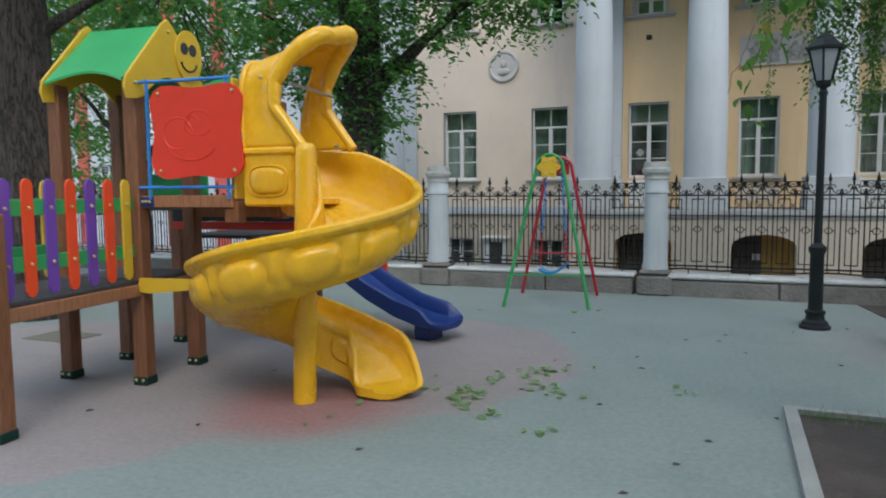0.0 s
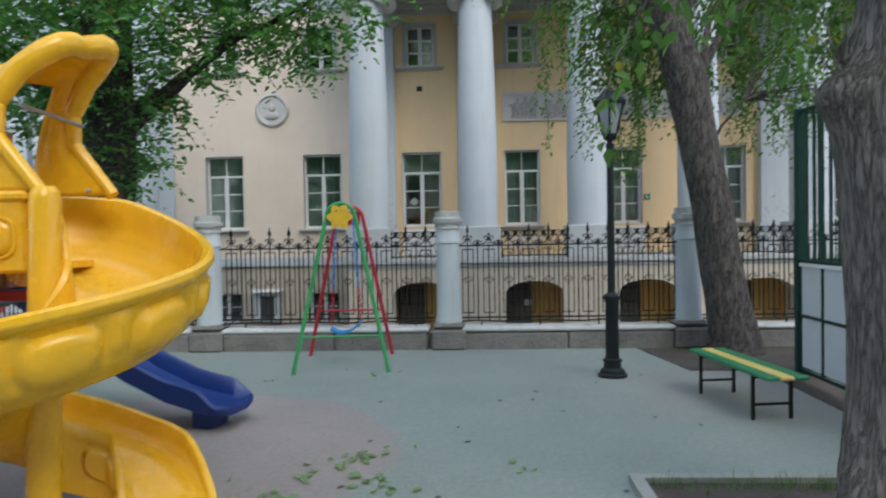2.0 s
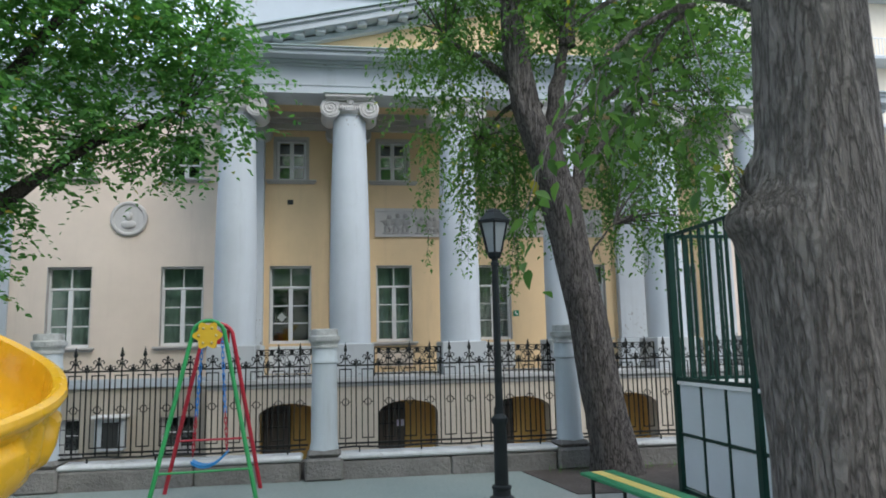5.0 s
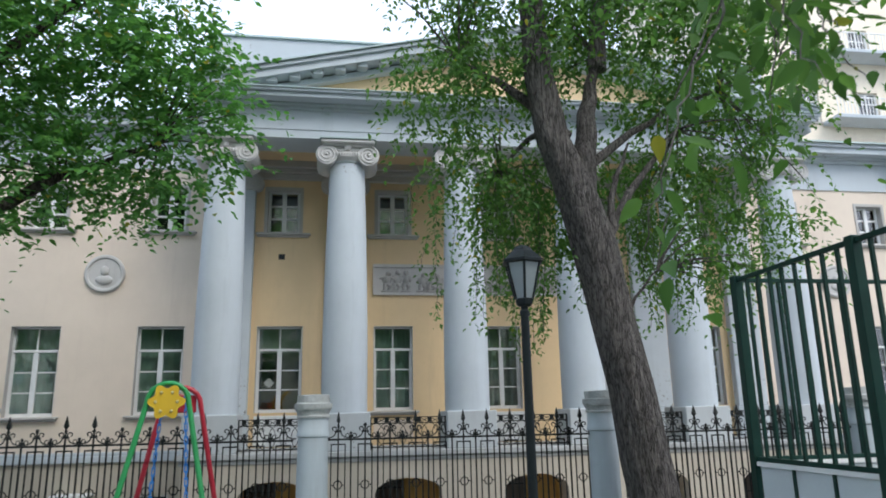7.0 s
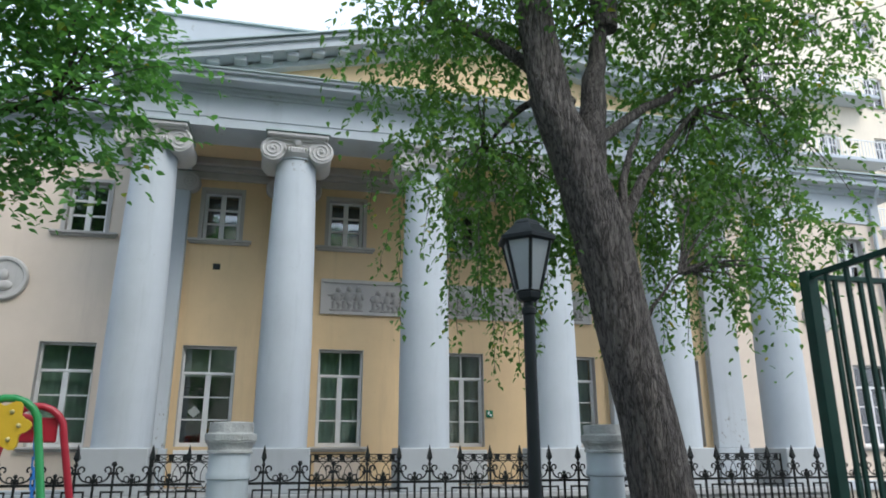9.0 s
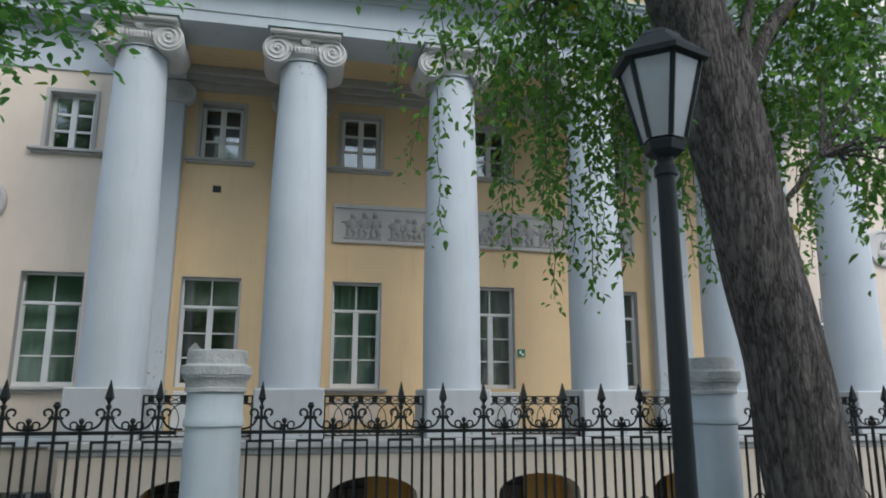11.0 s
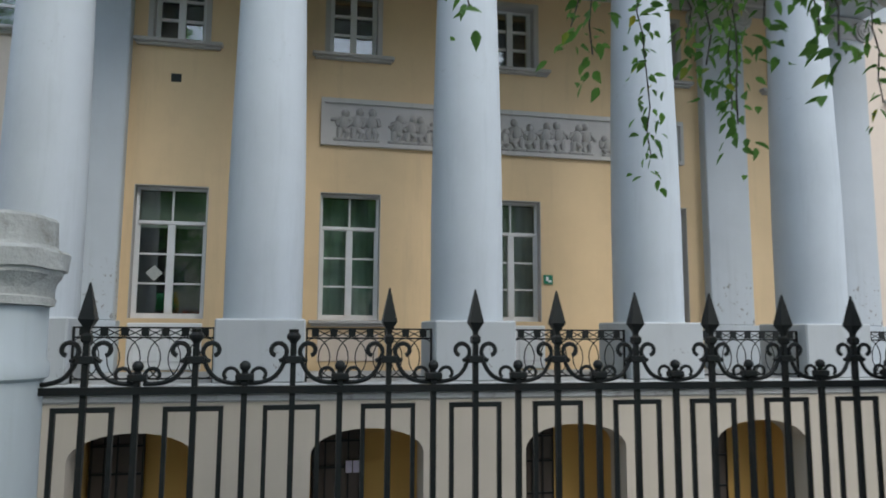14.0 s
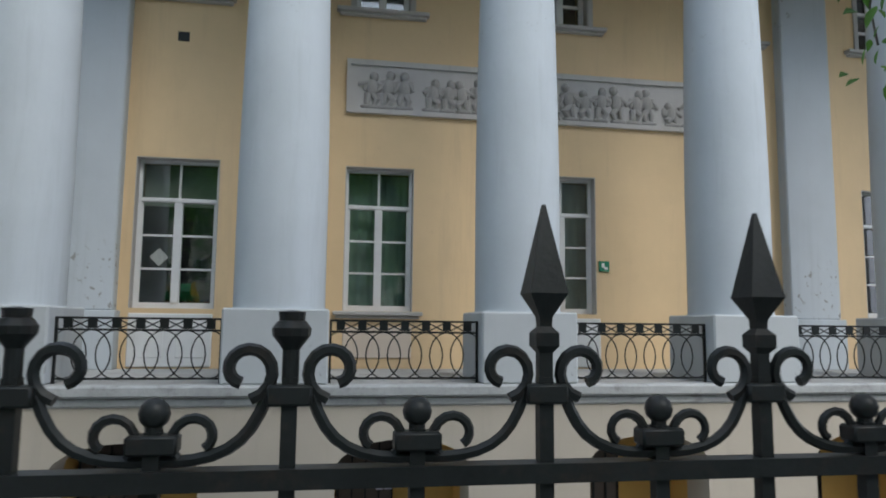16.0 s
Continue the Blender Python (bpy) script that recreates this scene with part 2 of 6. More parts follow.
YELLOW_WALL = plaster("ochre_plaster", (0.73, 0.545, 0.32), (0.44, 0.33, 0.21))
PINK_WALL = plaster("pale_plaster", (0.70, 0.60, 0.495), (0.52, 0.44, 0.37))
WHITE_WALL = plaster("white_plaster", (0.478, 0.524, 0.552), (0.29, 0.31, 0.32), (0.28, 0.28, 0.27))
PLINTH_WALL = plaster("plinth_plaster", (0.425, 0.45, 0.455), (0.25, 0.25, 0.235), (0.25, 0.25, 0.23))
BASE_WALL = plaster("basement_plaster", (0.46, 0.412, 0.335), (0.29, 0.265, 0.23))
ARCH_WALL = plaster("arch_plaster", (0.62, 0.38, 0.11), (0.38, 0.25, 0.10))
STONE_EDGE = plain("weathered_edge", (0.40, 0.41, 0.40), 0.9, 0, 0.25, 1.4, 22, 0.5, 0.012, (0.17, 0.165, 0.15), 0.8)
TRIM_GREY = plaster("grey_trim", (0.46, 0.445, 0.42), (0.26, 0.25, 0.24))
RELIEF_DARK = plaster("stained_relief", (0.40, 0.39, 0.37), (0.16, 0.155, 0.15))
RELIEF_GREY = plaster("relief_plaster", (0.52, 0.51, 0.49), (0.24, 0.23, 0.22))
ROOF_METAL = plain("roof_metal", (0.36, 0.44, 0.43), 0.5, 0.2, 0.15, 0.8, 20, 0.1)
FRAME_WHITE = plain("window_paint", (0.72, 0.73, 0.72), 0.45, 0, 0.1, 3, 90, 0.1)
GLASS = glass_mat("window_glass")
# near-black colour that stands for missing light in rooms and holes
UNLIT_DARK = plain("unlit_dark", (0.035, 0.04, 0.04), 0.9, 0, 0.3)
CURTAIN = plain("green_curtain", (0.41, 0.53, 0.50), 0.9, 0, 0.35, 3, 30, 0.2)
CURTAIN_PALE = plain("pale_curtain", (0.42, 0.45, 0.42), 0.9, 0, 0.35, 2, 30, 0.2)
PILLAR_PAINT = plaster("pillar_paint", (0.435, 0.49, 0.51), (0.20, 0.20, 0.17), (0.25, 0.24, 0.21))
PILLAR_CAP = plain("stained_cap", (0.39, 0.405, 0.385), 0.9, 0, 0.3, 3.5, 35, 0.7, 0.012, (0.13, 0.12, 0.09), 0.85)
KERB_STONE = plain("old_stone", (0.19, 0.185, 0.17), 0.9, 0, 0.4, 2.4, 22, 0.9, 0.03, (0.10, 0.10, 0.08), 0.8)
WHITEWASH = plain("whitewash", (0.50, 0.52, 0.51), 0.9, 0, 0.25, 2.2, 30, 0.5, 0.015, (0.20, 0.20, 0.18), 0.95)
IRON = plain("black_iron", (0.018, 0.021, 0.021), 0.42, 0.3, 0.35, 6, 120, 0.2, 0.002, (0.06, 0.04, 0.03), 0.35)
IRON_GREEN = plain("green_iron", (0.009, 0.040, 0.030), 0.4, 0.1, 0.3, 4, 90, 0.12)
LAMP_PAINT = plain("lamp_paint", (0.016, 0.021, 0.022), 0.5, 0.0, 0.3, 4, 90, 0.15)
for dull in (IRON, LAMP_PAINT, IRON_GREEN):
    dull.node_tree.nodes["Principled BSDF"].inputs["Specular IOR Level"].default_value = 0.22
SWING_GREEN = plain("swing_green", (0.022, 0.27, 0.075), 0.35, 0, 0.12, 3, 60, 0.05)
SWING_RED = plain("swing_red", (0.40, 0.02, 0.036), 0.35, 0, 0.12, 3, 60, 0.05)
TOY_YELLOW = plain("toy_yellow", (0.83, 0.455, 0.018), 0.26, 0, 0.12, 1.5, 40, 0.04, 0.003, (0.5, 0.33, 0.06), 0.35)
PANEL_YELLOW = plain("panel_yellow", (0.66, 0.43, 0.03), 0.42, 0, 0.12, 3, 60, 0.05)
TOY_BLUE = plain("toy_blue", (0.007, 0.032, 0.165), 0.33, 0, 0.12, 2, 50, 0.04)
TOY_RED = plain("toy_red", (0.70, 0.045, 0.022), 0.4, 0, 0.1, 3, 60, 0.05)
TOY_ORANGE = plain("toy_orange", (0.78, 0.075, 0.02), 0.4, 0, 0.1, 3, 60, 0.05)
TOY_PURPLE = plain("toy_purple", (0.15, 0.06, 0.36), 0.4, 0, 0.12, 3, 60, 0.05)
TOY_GREEN = plain("toy_green", (0.03, 0.33, 0.10), 0.4, 0, 0.12, 3, 60, 0.05)
PLAY_BLUE = plain("play_blue", (0.03, 0.22, 0.62), 0.35, 0, 0.12, 3, 60, 0.05)
SEAT_BLUE = plain("seat_blue", (0.03, 0.22, 0.50), 0.4, 0, 0.12, 3, 60, 0.05)
POST_WOOD = wood("stained_timber", (0.19, 0.078, 0.034))
BEAM_WOOD = wood("beam_timber", (0.30, 0.14, 0.07))
DECK = plain("dark_deck", (0.05, 0.05, 0.055), 0.7, 0, 0.3, 4, 60, 0.2)
BOLT = plain("brass_bolt", (0.55, 0.47, 0.22), 0.35, 0.6, 0.15, 20, 90, 0.05)
STEEL = plain("steel", (0.45, 0.46, 0.47), 0.35, 0.9, 0.15, 10, 90, 0.05)
BENCH_GREEN = plain("bench_green", (0.02, 0.20, 0.085), 0.4, 0, 0.2, 4, 80, 0.15)
BENCH_YELLOW = plain("bench_yellow", (0.64, 0.50, 0.15), 0.45, 0, 0.2, 4, 80, 0.15)
BOARD_GREY = plain("grey_board", (0.55, 0.60, 0.62), 0.5, 0, 0.1, 1, 40, 0.05)
CONCRETE = plain("kerb_concrete", (0.30, 0.31, 0.29), 0.9, 0, 0.25, 2, 40, 0.5, 0.01, (0.16, 0.17, 0.14))
SOIL = plain("dark_soil", (0.085, 0.070, 0.060), 0.97, 0, 0.4, 2.0, 30, 1.0, 0.03, (0.16, 0.13, 0.11))
BARK = bark("tree_bark", (0.115, 0.103, 0.091), (0.220, 0.200, 0.181))
BARK_MID = bark("poplar_bark", (0.034, 0.029, 0.026), (0.115, 0.103, 0.093))
BARK_DARK = bark("dark_bark", (0.020, 0.016, 0.013), (0.075, 0.062, 0.052))
LEAF_A = leaf_mat("maple_leaves", (0.060, 0.150, 0.060), (0.088, 0.21, 0.080), (0.130, 0.28, 0.105))
LEAF_B = leaf_mat("poplar_leaves", (0.060, 0.128, 0.046), (0.092, 0.182, 0.066), (0.138, 0.245, 0.092))
LEAF_C = leaf_mat("fallen_leaves", (0.13, 0.22, 0.10), (0.22, 0.33, 0.19), (0.34, 0.44, 0.30))
LAMP_GLASS = plain("milky_glass", (0.30, 0.33, 0.34), 0.18, 0, 0.12, 5, 60, 0.03)
SIGN_GREEN = plain("sign_green", (0.01, 0.20, 0.11), 0.4, 0, 0.05)
PAPER = plain("pale_paper", (0.62, 0.58, 0.72), 0.8, 0, 0.05)


def ground_material():
    """Painted rubberised asphalt: grey-green with a pink play zone, worn and dusty."""
    m = Mat("painted_asphalt", 0.85)
    sep = m.t.nodes.new("ShaderNodeSeparateXYZ")
    m.link(m.co, sep.inputs[0])
    x, y = sep.outputs[0], sep.outputs[1]
    warp = m.math("MULTIPLY", m.math("SUBTRACT", m.noise(0.9, 5, 0.6), 0.5), 0.7)

    def disc(cx, cy, r, soft):
        dx, dy = m.math("SUBTRACT", x, cx), m.math("SUBTRACT", y, cy)
        d = m.math("SQRT", m.math("ADD", m.math("MULTIPLY", dx, dx), m.math("MULTIPLY", dy, dy)))
        return m.math("SUBTRACT", 1.0, m.step(m.math("ADD", d, warp), r - soft, r + soft))

    green = m.ramp(m.noise(0.5, 7, 0.65), [(0.25, (0.155, 0.215, 0.195)), (0.5, (0.200, 0.275, 0.250)), (0.75, (0.245, 0.315, 0.290))])
    pink = m.ramp(m.noise(0.8, 7, 0.65), [(0.3, (0.25, 0.195, 0.190)), (0.7, (0.37, 0.280, 0.275))])
    zone = m.math("MAXIMUM", disc(-2.75, 6.5, 2.1, 0.10), disc(-5.3, 4.6, 2.75, 0.10))
    col = m.mix(zone, green, pink)
    lane = m.math("MULTIPLY", disc(3.0, 8.6, 1.3, 0.7), 0.5)
    col = m.mix(lane, col, pink)
    col = m.mix(m.math("MULTIPLY", disc(-2.35, 4.70, 0.66, 0.32), 0.95), col, (0.38, 0.085, 0.085))
    dust = m.math("MULTIPLY", m.step(m.noise(1.7, 8, 0.75), 0.5, 0.75), 0.3)
    col = m.mix(dust, col, (0.30, 0.30, 0.28))
    stain = m.math("MULTIPLY", m.step(m.noise(0.33, 6, 0.7), 0.54, 0.66), 0.35)
    col = m.mix(stain, col, (0.13, 0.145, 0.14))
    mott = m.noise(22, 5, 0.75)
    col = m.mix(0.30, col, m.ramp(mott, [(0.35, (0.10, 0.115, 0.11)), (0.65, (0.36, 0.38, 0.36))]))
    grit = m.noise(120, 4, 0.85)
    col = m.mix(0.30, col, m.ramp(grit, [(0.3, (0.08, 0.085, 0.08)), (0.7, (0.34, 0.35, 0.33))]))
    m.color(col)
    m.bump(m.math("ADD", grit, m.math("MULTIPLY", m.noise(8, 4), 1.5)), 0.35, 0.006)
    return m.m


GROUND_MAT = ground_material()
YARD = plain("yard_paving", (0.24, 0.235, 0.22), 0.9, 0, 0.25, 0.6, 40, 0.3, 0.01)

# ---------------- ground ----------------
FENCE_Y, YARD_Z = 11.66, -1.0
g = Geo()
g.box(-60, -40, -0.5, 60, FENCE_Y + 0.1, 0)
ground = tagged(part("ground", g, GROUND_MAT, smooth=0), "grey-green painted asphalt playground with a worn pink play zone", "ground", kind="structure")
g = Geo()
g.box(-400, FENCE_Y + 0.1, YARD_Z - 0.5, 400, 600, YARD_Z)
tagged(part("pavement", g, YARD, smooth=0), "grey paved yard lying below the playground behind the fence", "pavement", kind="structure")
g = Geo()
g.box(-400, -400, -0.9, 400, FENCE_Y + 0.1, -0.52)
tagged(part("ground_beyond", g, YARD, smooth=0), "grey city ground spreading away behind the playground", "ground", kind="structure")


def bed(name, outline, label):
    b = tagged(part(name, Geo().prism(outline, -0.02, 0.012), SOIL, smooth=0), label, "soil", kind="structure")
    return b


bed("soil_bed", [(1.15, -6), (6.5, -6), (6.5, 5.82), (1.15, 5.82)], "bare dark soil bed round the thick tree trunk")
bed("soil_strip", [(2.62, 9.75), (3.45, 9.7), (3.45, 5.9), (9, 5.9), (9, 11.4), (2.36, 11.4)], "bare dark soil under the leaning tree beside the wall")
for pts, nm in (([(1.06, -6), (1.15, -6), (1.15, 5.9), (1.06, 5.9)], "kerb"), ([(1.15, 5.82), (3.4, 5.82), (3.4, 5.9), (1.15, 5.9)], "kerb")):
    tagged(part(nm, Geo().prism(pts, -0.05, 0.05), CONCRETE), "worn concrete kerb edging a soil bed", "kerb", kind="structure")

# ---------------- mansion ----------------
XC, WALL_Y, PORT_Y = 4.2, 21.16, 18.4
WIN_PITCH, COL_PITCH = 2.87, 2.76
WX0, WX1 = -9.5, 16.85
Z_SILL, Z_HEAD, Z_SILL2, Z_HEAD2 = 1.93, 4.07, 6.50, 7.68
mansion = thing("mansion", (0, 0, 0), "yellow neoclassical mansion with white columns and a pediment", "building")


def pierced(x0, x1, z0, z1, y0, y1, holes):
    """One closed wall mesh with rectangular holes (x0, z0, x1, z1) through it."""
    xs = sorted({x0, x1, *[h[0] for h in holes], *[h[2] for h in holes]})
    zs = sorted({z0, z1, *[h[1] for h in holes], *[h[3] for h in holes]})
    xs, zs = [x for x in xs if x0 <= x <= x1], [z for z in zs if z0 <= z <= z1]
    nx, nz = len(xs) - 1, len(zs) - 1

    def solid(i, k):
        if not (0 <= i < nx and 0 <= k < nz):
            return False
        cx, cz = (xs[i] + xs[i + 1]) / 2, (zs[k] + zs[k + 1]) / 2
        return not any(h[0] < cx < h[2] and h[1] < cz < h[3] for h in holes)

    g = Geo()
    at = {}

    def v(i, s, k):
        if (i, s, k) not in at:
            at[i, s, k] = len(g.v)
            g.v.append((xs[i], (y0, y1)[s], zs[k]))
        return at[i, s, k]

    for i in range(nx):
        for k in range(nz):
            if not solid(i, k):
                continue
            g.f.append((v(i, 0, k), v(i + 1, 0, k), v(i + 1, 0, k + 1), v(i, 0, k + 1)))
            g.f.append((v(i, 1, k + 1), v(i + 1, 1, k + 1), v(i + 1, 1, k), v(i, 1, k)))
            if not solid(i - 1, k):
                g.f.append((v(i, 0, k), v(i, 0, k + 1), v(i, 1, k + 1), v(i, 1, k)))
            if not solid(i + 1, k):
                g.f.append((v(i + 1, 1, k), v(i + 1, 1, k + 1), v(i + 1, 0, k + 1), v(i + 1, 0, k)))
            if not solid(i, k - 1):
                g.f.append((v(i, 1, k), v(i + 1, 1, k), v(i + 1, 0, k), v(i, 0, k)))
            if not solid(i, k + 1):
                g.f.append((v(i, 0, k + 1), v(i + 1, 0, k + 1), v(i + 1, 1, k + 1), v(i, 1, k + 1)))
    return g


def moulding(x0, x1, y_back, y_front, steps, ends=0.0):
    """A stepped moulding run along x. steps: (projection, z0, z1) from the bottom up."""
    g = Geo()
    out = [(y_back, steps[0][1])]
    for d, za, zb in steps:
        out += [(y_front - d + 0.012, za), (y_front - d, za + 0.012), (y_front - d, zb)]
    out += [(y_back, steps[-1][2])]
    n = len(out)
    vs = []
    for x, s in ((x0, -1), (x1, 1)):
        for y, z in out:
            vs.append((x + s * max(0.0, y_front - y) * ends, y, z))
    fs = [tuple(range(n)), tuple(reversed(range(n, 2 * n)))]
    fs += [(k, n + k, n + (k + 1) % n, (k + 1) % n) for k in range(n)]
    return g.add(vs, fs)


win_x = [XC + WIN_PITCH * k for k in range(-4, 5)]
# French windows stand behind every second bay of the portico, the windows between them are narrower
win_w = [1.12, 1.12, 1.14, 1.02, 1.02, 1.02, 1.02, 1.12, 1.12]
holes1 = [(x - w / 2, Z_SILL, x + w / 2, Z_HEAD) for x, w in zip(win_x, win_w)]
holes2 = [(x - 0.42, Z_SILL2, x + 0.42, Z_HEAD2) for x in win_x]
holes0 = [(x - 0.45, -0.78, x + 0.45, 0.1) for x in win_x if abs(x - XC) > 7.3]
PX0, PX1 = XC - 2.5 * COL_PITCH - 0.28, XC + 2.5 * COL_PITCH + 0.28
T = 0.55
for a, b, mat, lab in ((WX0, PX0, PINK_WALL, "pale plaster wing wall"), (PX0, PX1, YELLOW_WALL, "ochre plaster wall behind the columns"), (PX1, WX1, PINK_WALL, "pale plaster wing wall")):
    hs = [h for h in holes1 + holes2 if a < (h[0] + h[2]) / 2 < b]
    part("wall", pierced(a, b, 1.0, 8.15, WALL_Y, WALL_Y + T, hs), mat, mansion, lab, 0)
for a, b in ((WX0, PX0), (PX1, WX1)):
    part("basement_wall", pierced(a, b, YARD_Z, 1.0, WALL_Y - 0.08, WALL_Y + T, [h for h in holes0 if a < h[0] < b]), BASE_WALL, mansion, "cream basement wall", 0)
    g = Geo()
    g.box(a, WALL_Y - 0.16, 0.86, b, WALL_Y + 0.1, 1.02, 0.02)
    g.box(a, WALL_Y - 0.11, 1.02, b, WALL_Y + 0.1, 1.10, 0.02)
    part("string_course", g, WHITE_WALL, mansion)
    g = Geo()
    g.box(a, WALL_Y - 0.04, 8.15, b, WALL_Y + T, 9.02)
    part("frieze_band", g, WHITE_WALL, mansion, "white frieze band")
    g = moulding(a, b + (0.5 if b == WX1 else 0.0), WALL_Y + T, WALL_Y, ((0.12, 8.98, 9.08), (0.22, 9.08, 9.16), (0.5, 9.16, 9.34), (0.58, 9.34, 9.44)))
    part("cornice", g, WHITE_WALL, mansion, "white moulded cornice", 20)
    g = Geo()
    g.add([(a - 0.05, WALL_Y - 0.66, 9.44), (b + 0.55, WALL_Y - 0.66, 9.44), (b + 0.55, WALL_Y + 7, 11.6), (a - 0.05, WALL_Y + 7, 11.6),
           (a - 0.05, WALL_Y - 0.66, 9.49), (b + 0.55, WALL_Y - 0.66, 9.49), (b + 0.55, WALL_Y + 7, 11.65), (a - 0.05, WALL_Y + 7, 11.65)],
          [(3, 2, 1, 0), (4, 5, 6, 7), (0, 1, 5, 4), (2, 3, 7, 6), (1, 2, 6, 5), (3, 0, 4, 7)])
    part("roof", g, ROOF_METAL, mansion, "grey-green sheet metal roof", 0)
# end walls and back, rooms behind the windows
for b in ((WX0, WALL_Y + T, WX0 + 0.5, WALL_Y + 14), (WX1 - 0.5, WALL_Y + T, WX1, WALL_Y + 14), (WX0, WALL_Y + 14, WX1, WALL_Y + 14.5)):
    part("end_wall", Geo().box(b[0], b[1], YARD_Z, b[2], b[3], 9.02), PINK_WALL, mansion, "", 0)
# inner wall and floors: the rooms' darkness is put into their colour
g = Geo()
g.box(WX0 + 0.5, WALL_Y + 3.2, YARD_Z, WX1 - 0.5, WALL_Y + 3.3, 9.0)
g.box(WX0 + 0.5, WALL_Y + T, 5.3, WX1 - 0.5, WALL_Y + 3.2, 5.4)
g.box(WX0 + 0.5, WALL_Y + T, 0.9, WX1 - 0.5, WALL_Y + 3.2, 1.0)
part("inner_wall", g, UNLIT_DARK, mansion, "", 0)


def fill_window(x, z0, z1, w, rows, transom, parent_name, curtain, y=WALL_Y, surround=0.0, bar=0.014, sill=True):
    """One window: reveal, frame, bars, panes, sill, in an opening of width w."""
    out = 0.14 + surround if sill else -0.004
    g = Geo().box(-w / 2 - out, -0.13 if sill else 0.02, -0.065, w / 2 + out, 0.18, -0.005, 0.012)
    if sill:
        g.box(-w / 2 - out + 0.04, -0.08, -0.11, w / 2 + out - 0.04, 0.1, -0.063, 0.012)
    win = part(parent_name, g, TRIM_GREY, mansion)
    win.matrix_basis = pose(x, y, z0)
    h, f = z1 - z0, 0.055
    g = Geo()
    fy0, fy1 = 0.17, 0.24
    g.box(-w / 2, fy0, 0, -w / 2 + f, fy1, h)
    g.box(w / 2 - f, fy0, 0, w / 2, fy1, h)
    g.box(-w / 2 + f, fy0, h - f, w / 2 - f, fy1, h)
    g.box(-w / 2 + f, fy0, 0, w / 2 - f, fy1, f * 1.5)
    zt = h - f
    if transom:
        zt = h * (1 - transom)
        g.box(-w / 2 + f, fy0 - 0.03, zt, w / 2 - f, fy1, zt + 0.06, 0.008)
        g.box(-0.014, fy0 + 0.01, zt + 0.06, 0.014, fy1, h - f)
    g.box(-0.055, fy0 - 0.02, f * 1.5, 0.055, fy1, zt)
    for k in range(1, rows):
        z = f * 1.5 + (zt - f * 1.5) * k / rows
        for a, b in ((-w / 2 + f, -0.055), (0.055, w / 2 - f)):
            g.box(a, fy0 + 0.012, z - bar, b, fy1 - 0.01, z + bar)
    for a, b in ((-w / 2 + f, -w / 2 + f + 0.03), (w / 2 - f - 0.03, w / 2 - f)):
        g.box(a, fy0 + 0.012, f * 1.5, b, fy1 - 0.01, zt)
    part("frame", g, FRAME_WHITE, win, "white painted timber frame", 0)
    for a, b in ((-w / 2 + f, -0.02), (0.02, w / 2 - f)):
        p = part("pane", Geo().box(a, 0.205, f, b, 0.211, h - f), GLASS, win, "reflective window glass", 0)
        p.visible_shadow = False
    e = 0.012
    for b in ((-w / 2, 0, -w / 2 + e, h), (w / 2 - e, 0, w / 2, h), (-w / 2 + e, h - e, w / 2 - e, h)):
        part("reveal", Geo().box(b[0], 0.004, b[1], b[2], 0.17, b[3]), TRIM_GREY, win, "grey painted reveal", 0)
    s = 0.075
    if surround:
        for b in ((-w / 2 - s, -0.004, -w / 2, h + s), (w / 2, -0.004, w / 2 + s, h + s), (-w / 2, h, w / 2, h + s)):
            part("casing", Geo().box(b[0], -0.025, b[1], b[2], 0.05, b[3]), TRIM_GREY, win, "grey painted casing", 0)
    if curtain:
        cg = Geo()
        n = 24
        vs, fs = [], []
        for k in range(n + 1):
            xx = -w / 2 + w * k / n
            yy = 0.42 + 0.02 * math.sin(k * 1.9 + x)
            vs += [(xx, yy, 0.02), (xx, yy, h * curtain[1])]
        fs = [(2 * k, 2 * k + 2, 2 * k + 3, 2 * k + 1) for k in range(n)]
        cg.add(vs, fs)
        part("curtain", cg, curtain[0], win, "drawn cloth curtain, its pale tone also standing for glass reflections", 60)
    return win


for i, x in enumerate(win_x):
    # curtain tones also stand in for pale reflections in the panes
    cur = [(CURTAIN, 0.98), (CURTAIN, 0.98), None, (CURTAIN, 0.98), (CURTAIN_PALE, 0.98), (CURTAIN, 0.98), (CURTAIN_PALE, 0.98), (CURTAIN, 0.98), (CURTAIN_PALE, 0.98)][i]
    fill_window(x, Z_SILL, Z_HEAD, win_w[i], 3, 0.29, "tall_window", cur, sill=i not in (2, 4, 6))
    fill_window(x, Z_SILL2, Z_HEAD2, 0.84, 3, 0, "upper_window", None, surround=0.14, bar=0.024)
for h in holes0:
    w0 = fill_window((h[0] + h[2]) / 2, h[1], h[3], 0.9, 2, 0, "basement_window", None, WALL_Y - 0.08)
    g = Geo()
    for k in range(7):
        g.tube([(-0.4 + 0.133 * k, -0.03, 0.0), (-0.4 + 0.133 * k, -0.03, 0.86)], 0.008, 6)
    g.box(-0.44, -0.04, 0.25, 0.44, -0.02, 0.27)
    g.box(-0.44, -0.04, 0.62, 0.44, -0.02, 0.64)
    part("grille", g, IRON, w0)

# ---------------- portico ----------------
FLOOR_Z = 1.10
g = Geo()
g.box(PX0 - 0.35, PORT_Y - 0.1, 0.98, PX1 + 0.35, WALL_Y, FLOOR_Z, 0.02)
g.box(PX0 - 0.28, PORT_Y - 0.03, 0.88, PX1 + 0.28, WALL_Y, 0.98, 0.02)
part("portico_floor", g, STONE_EDGE, mansion, "weathered grey portico floor slab")
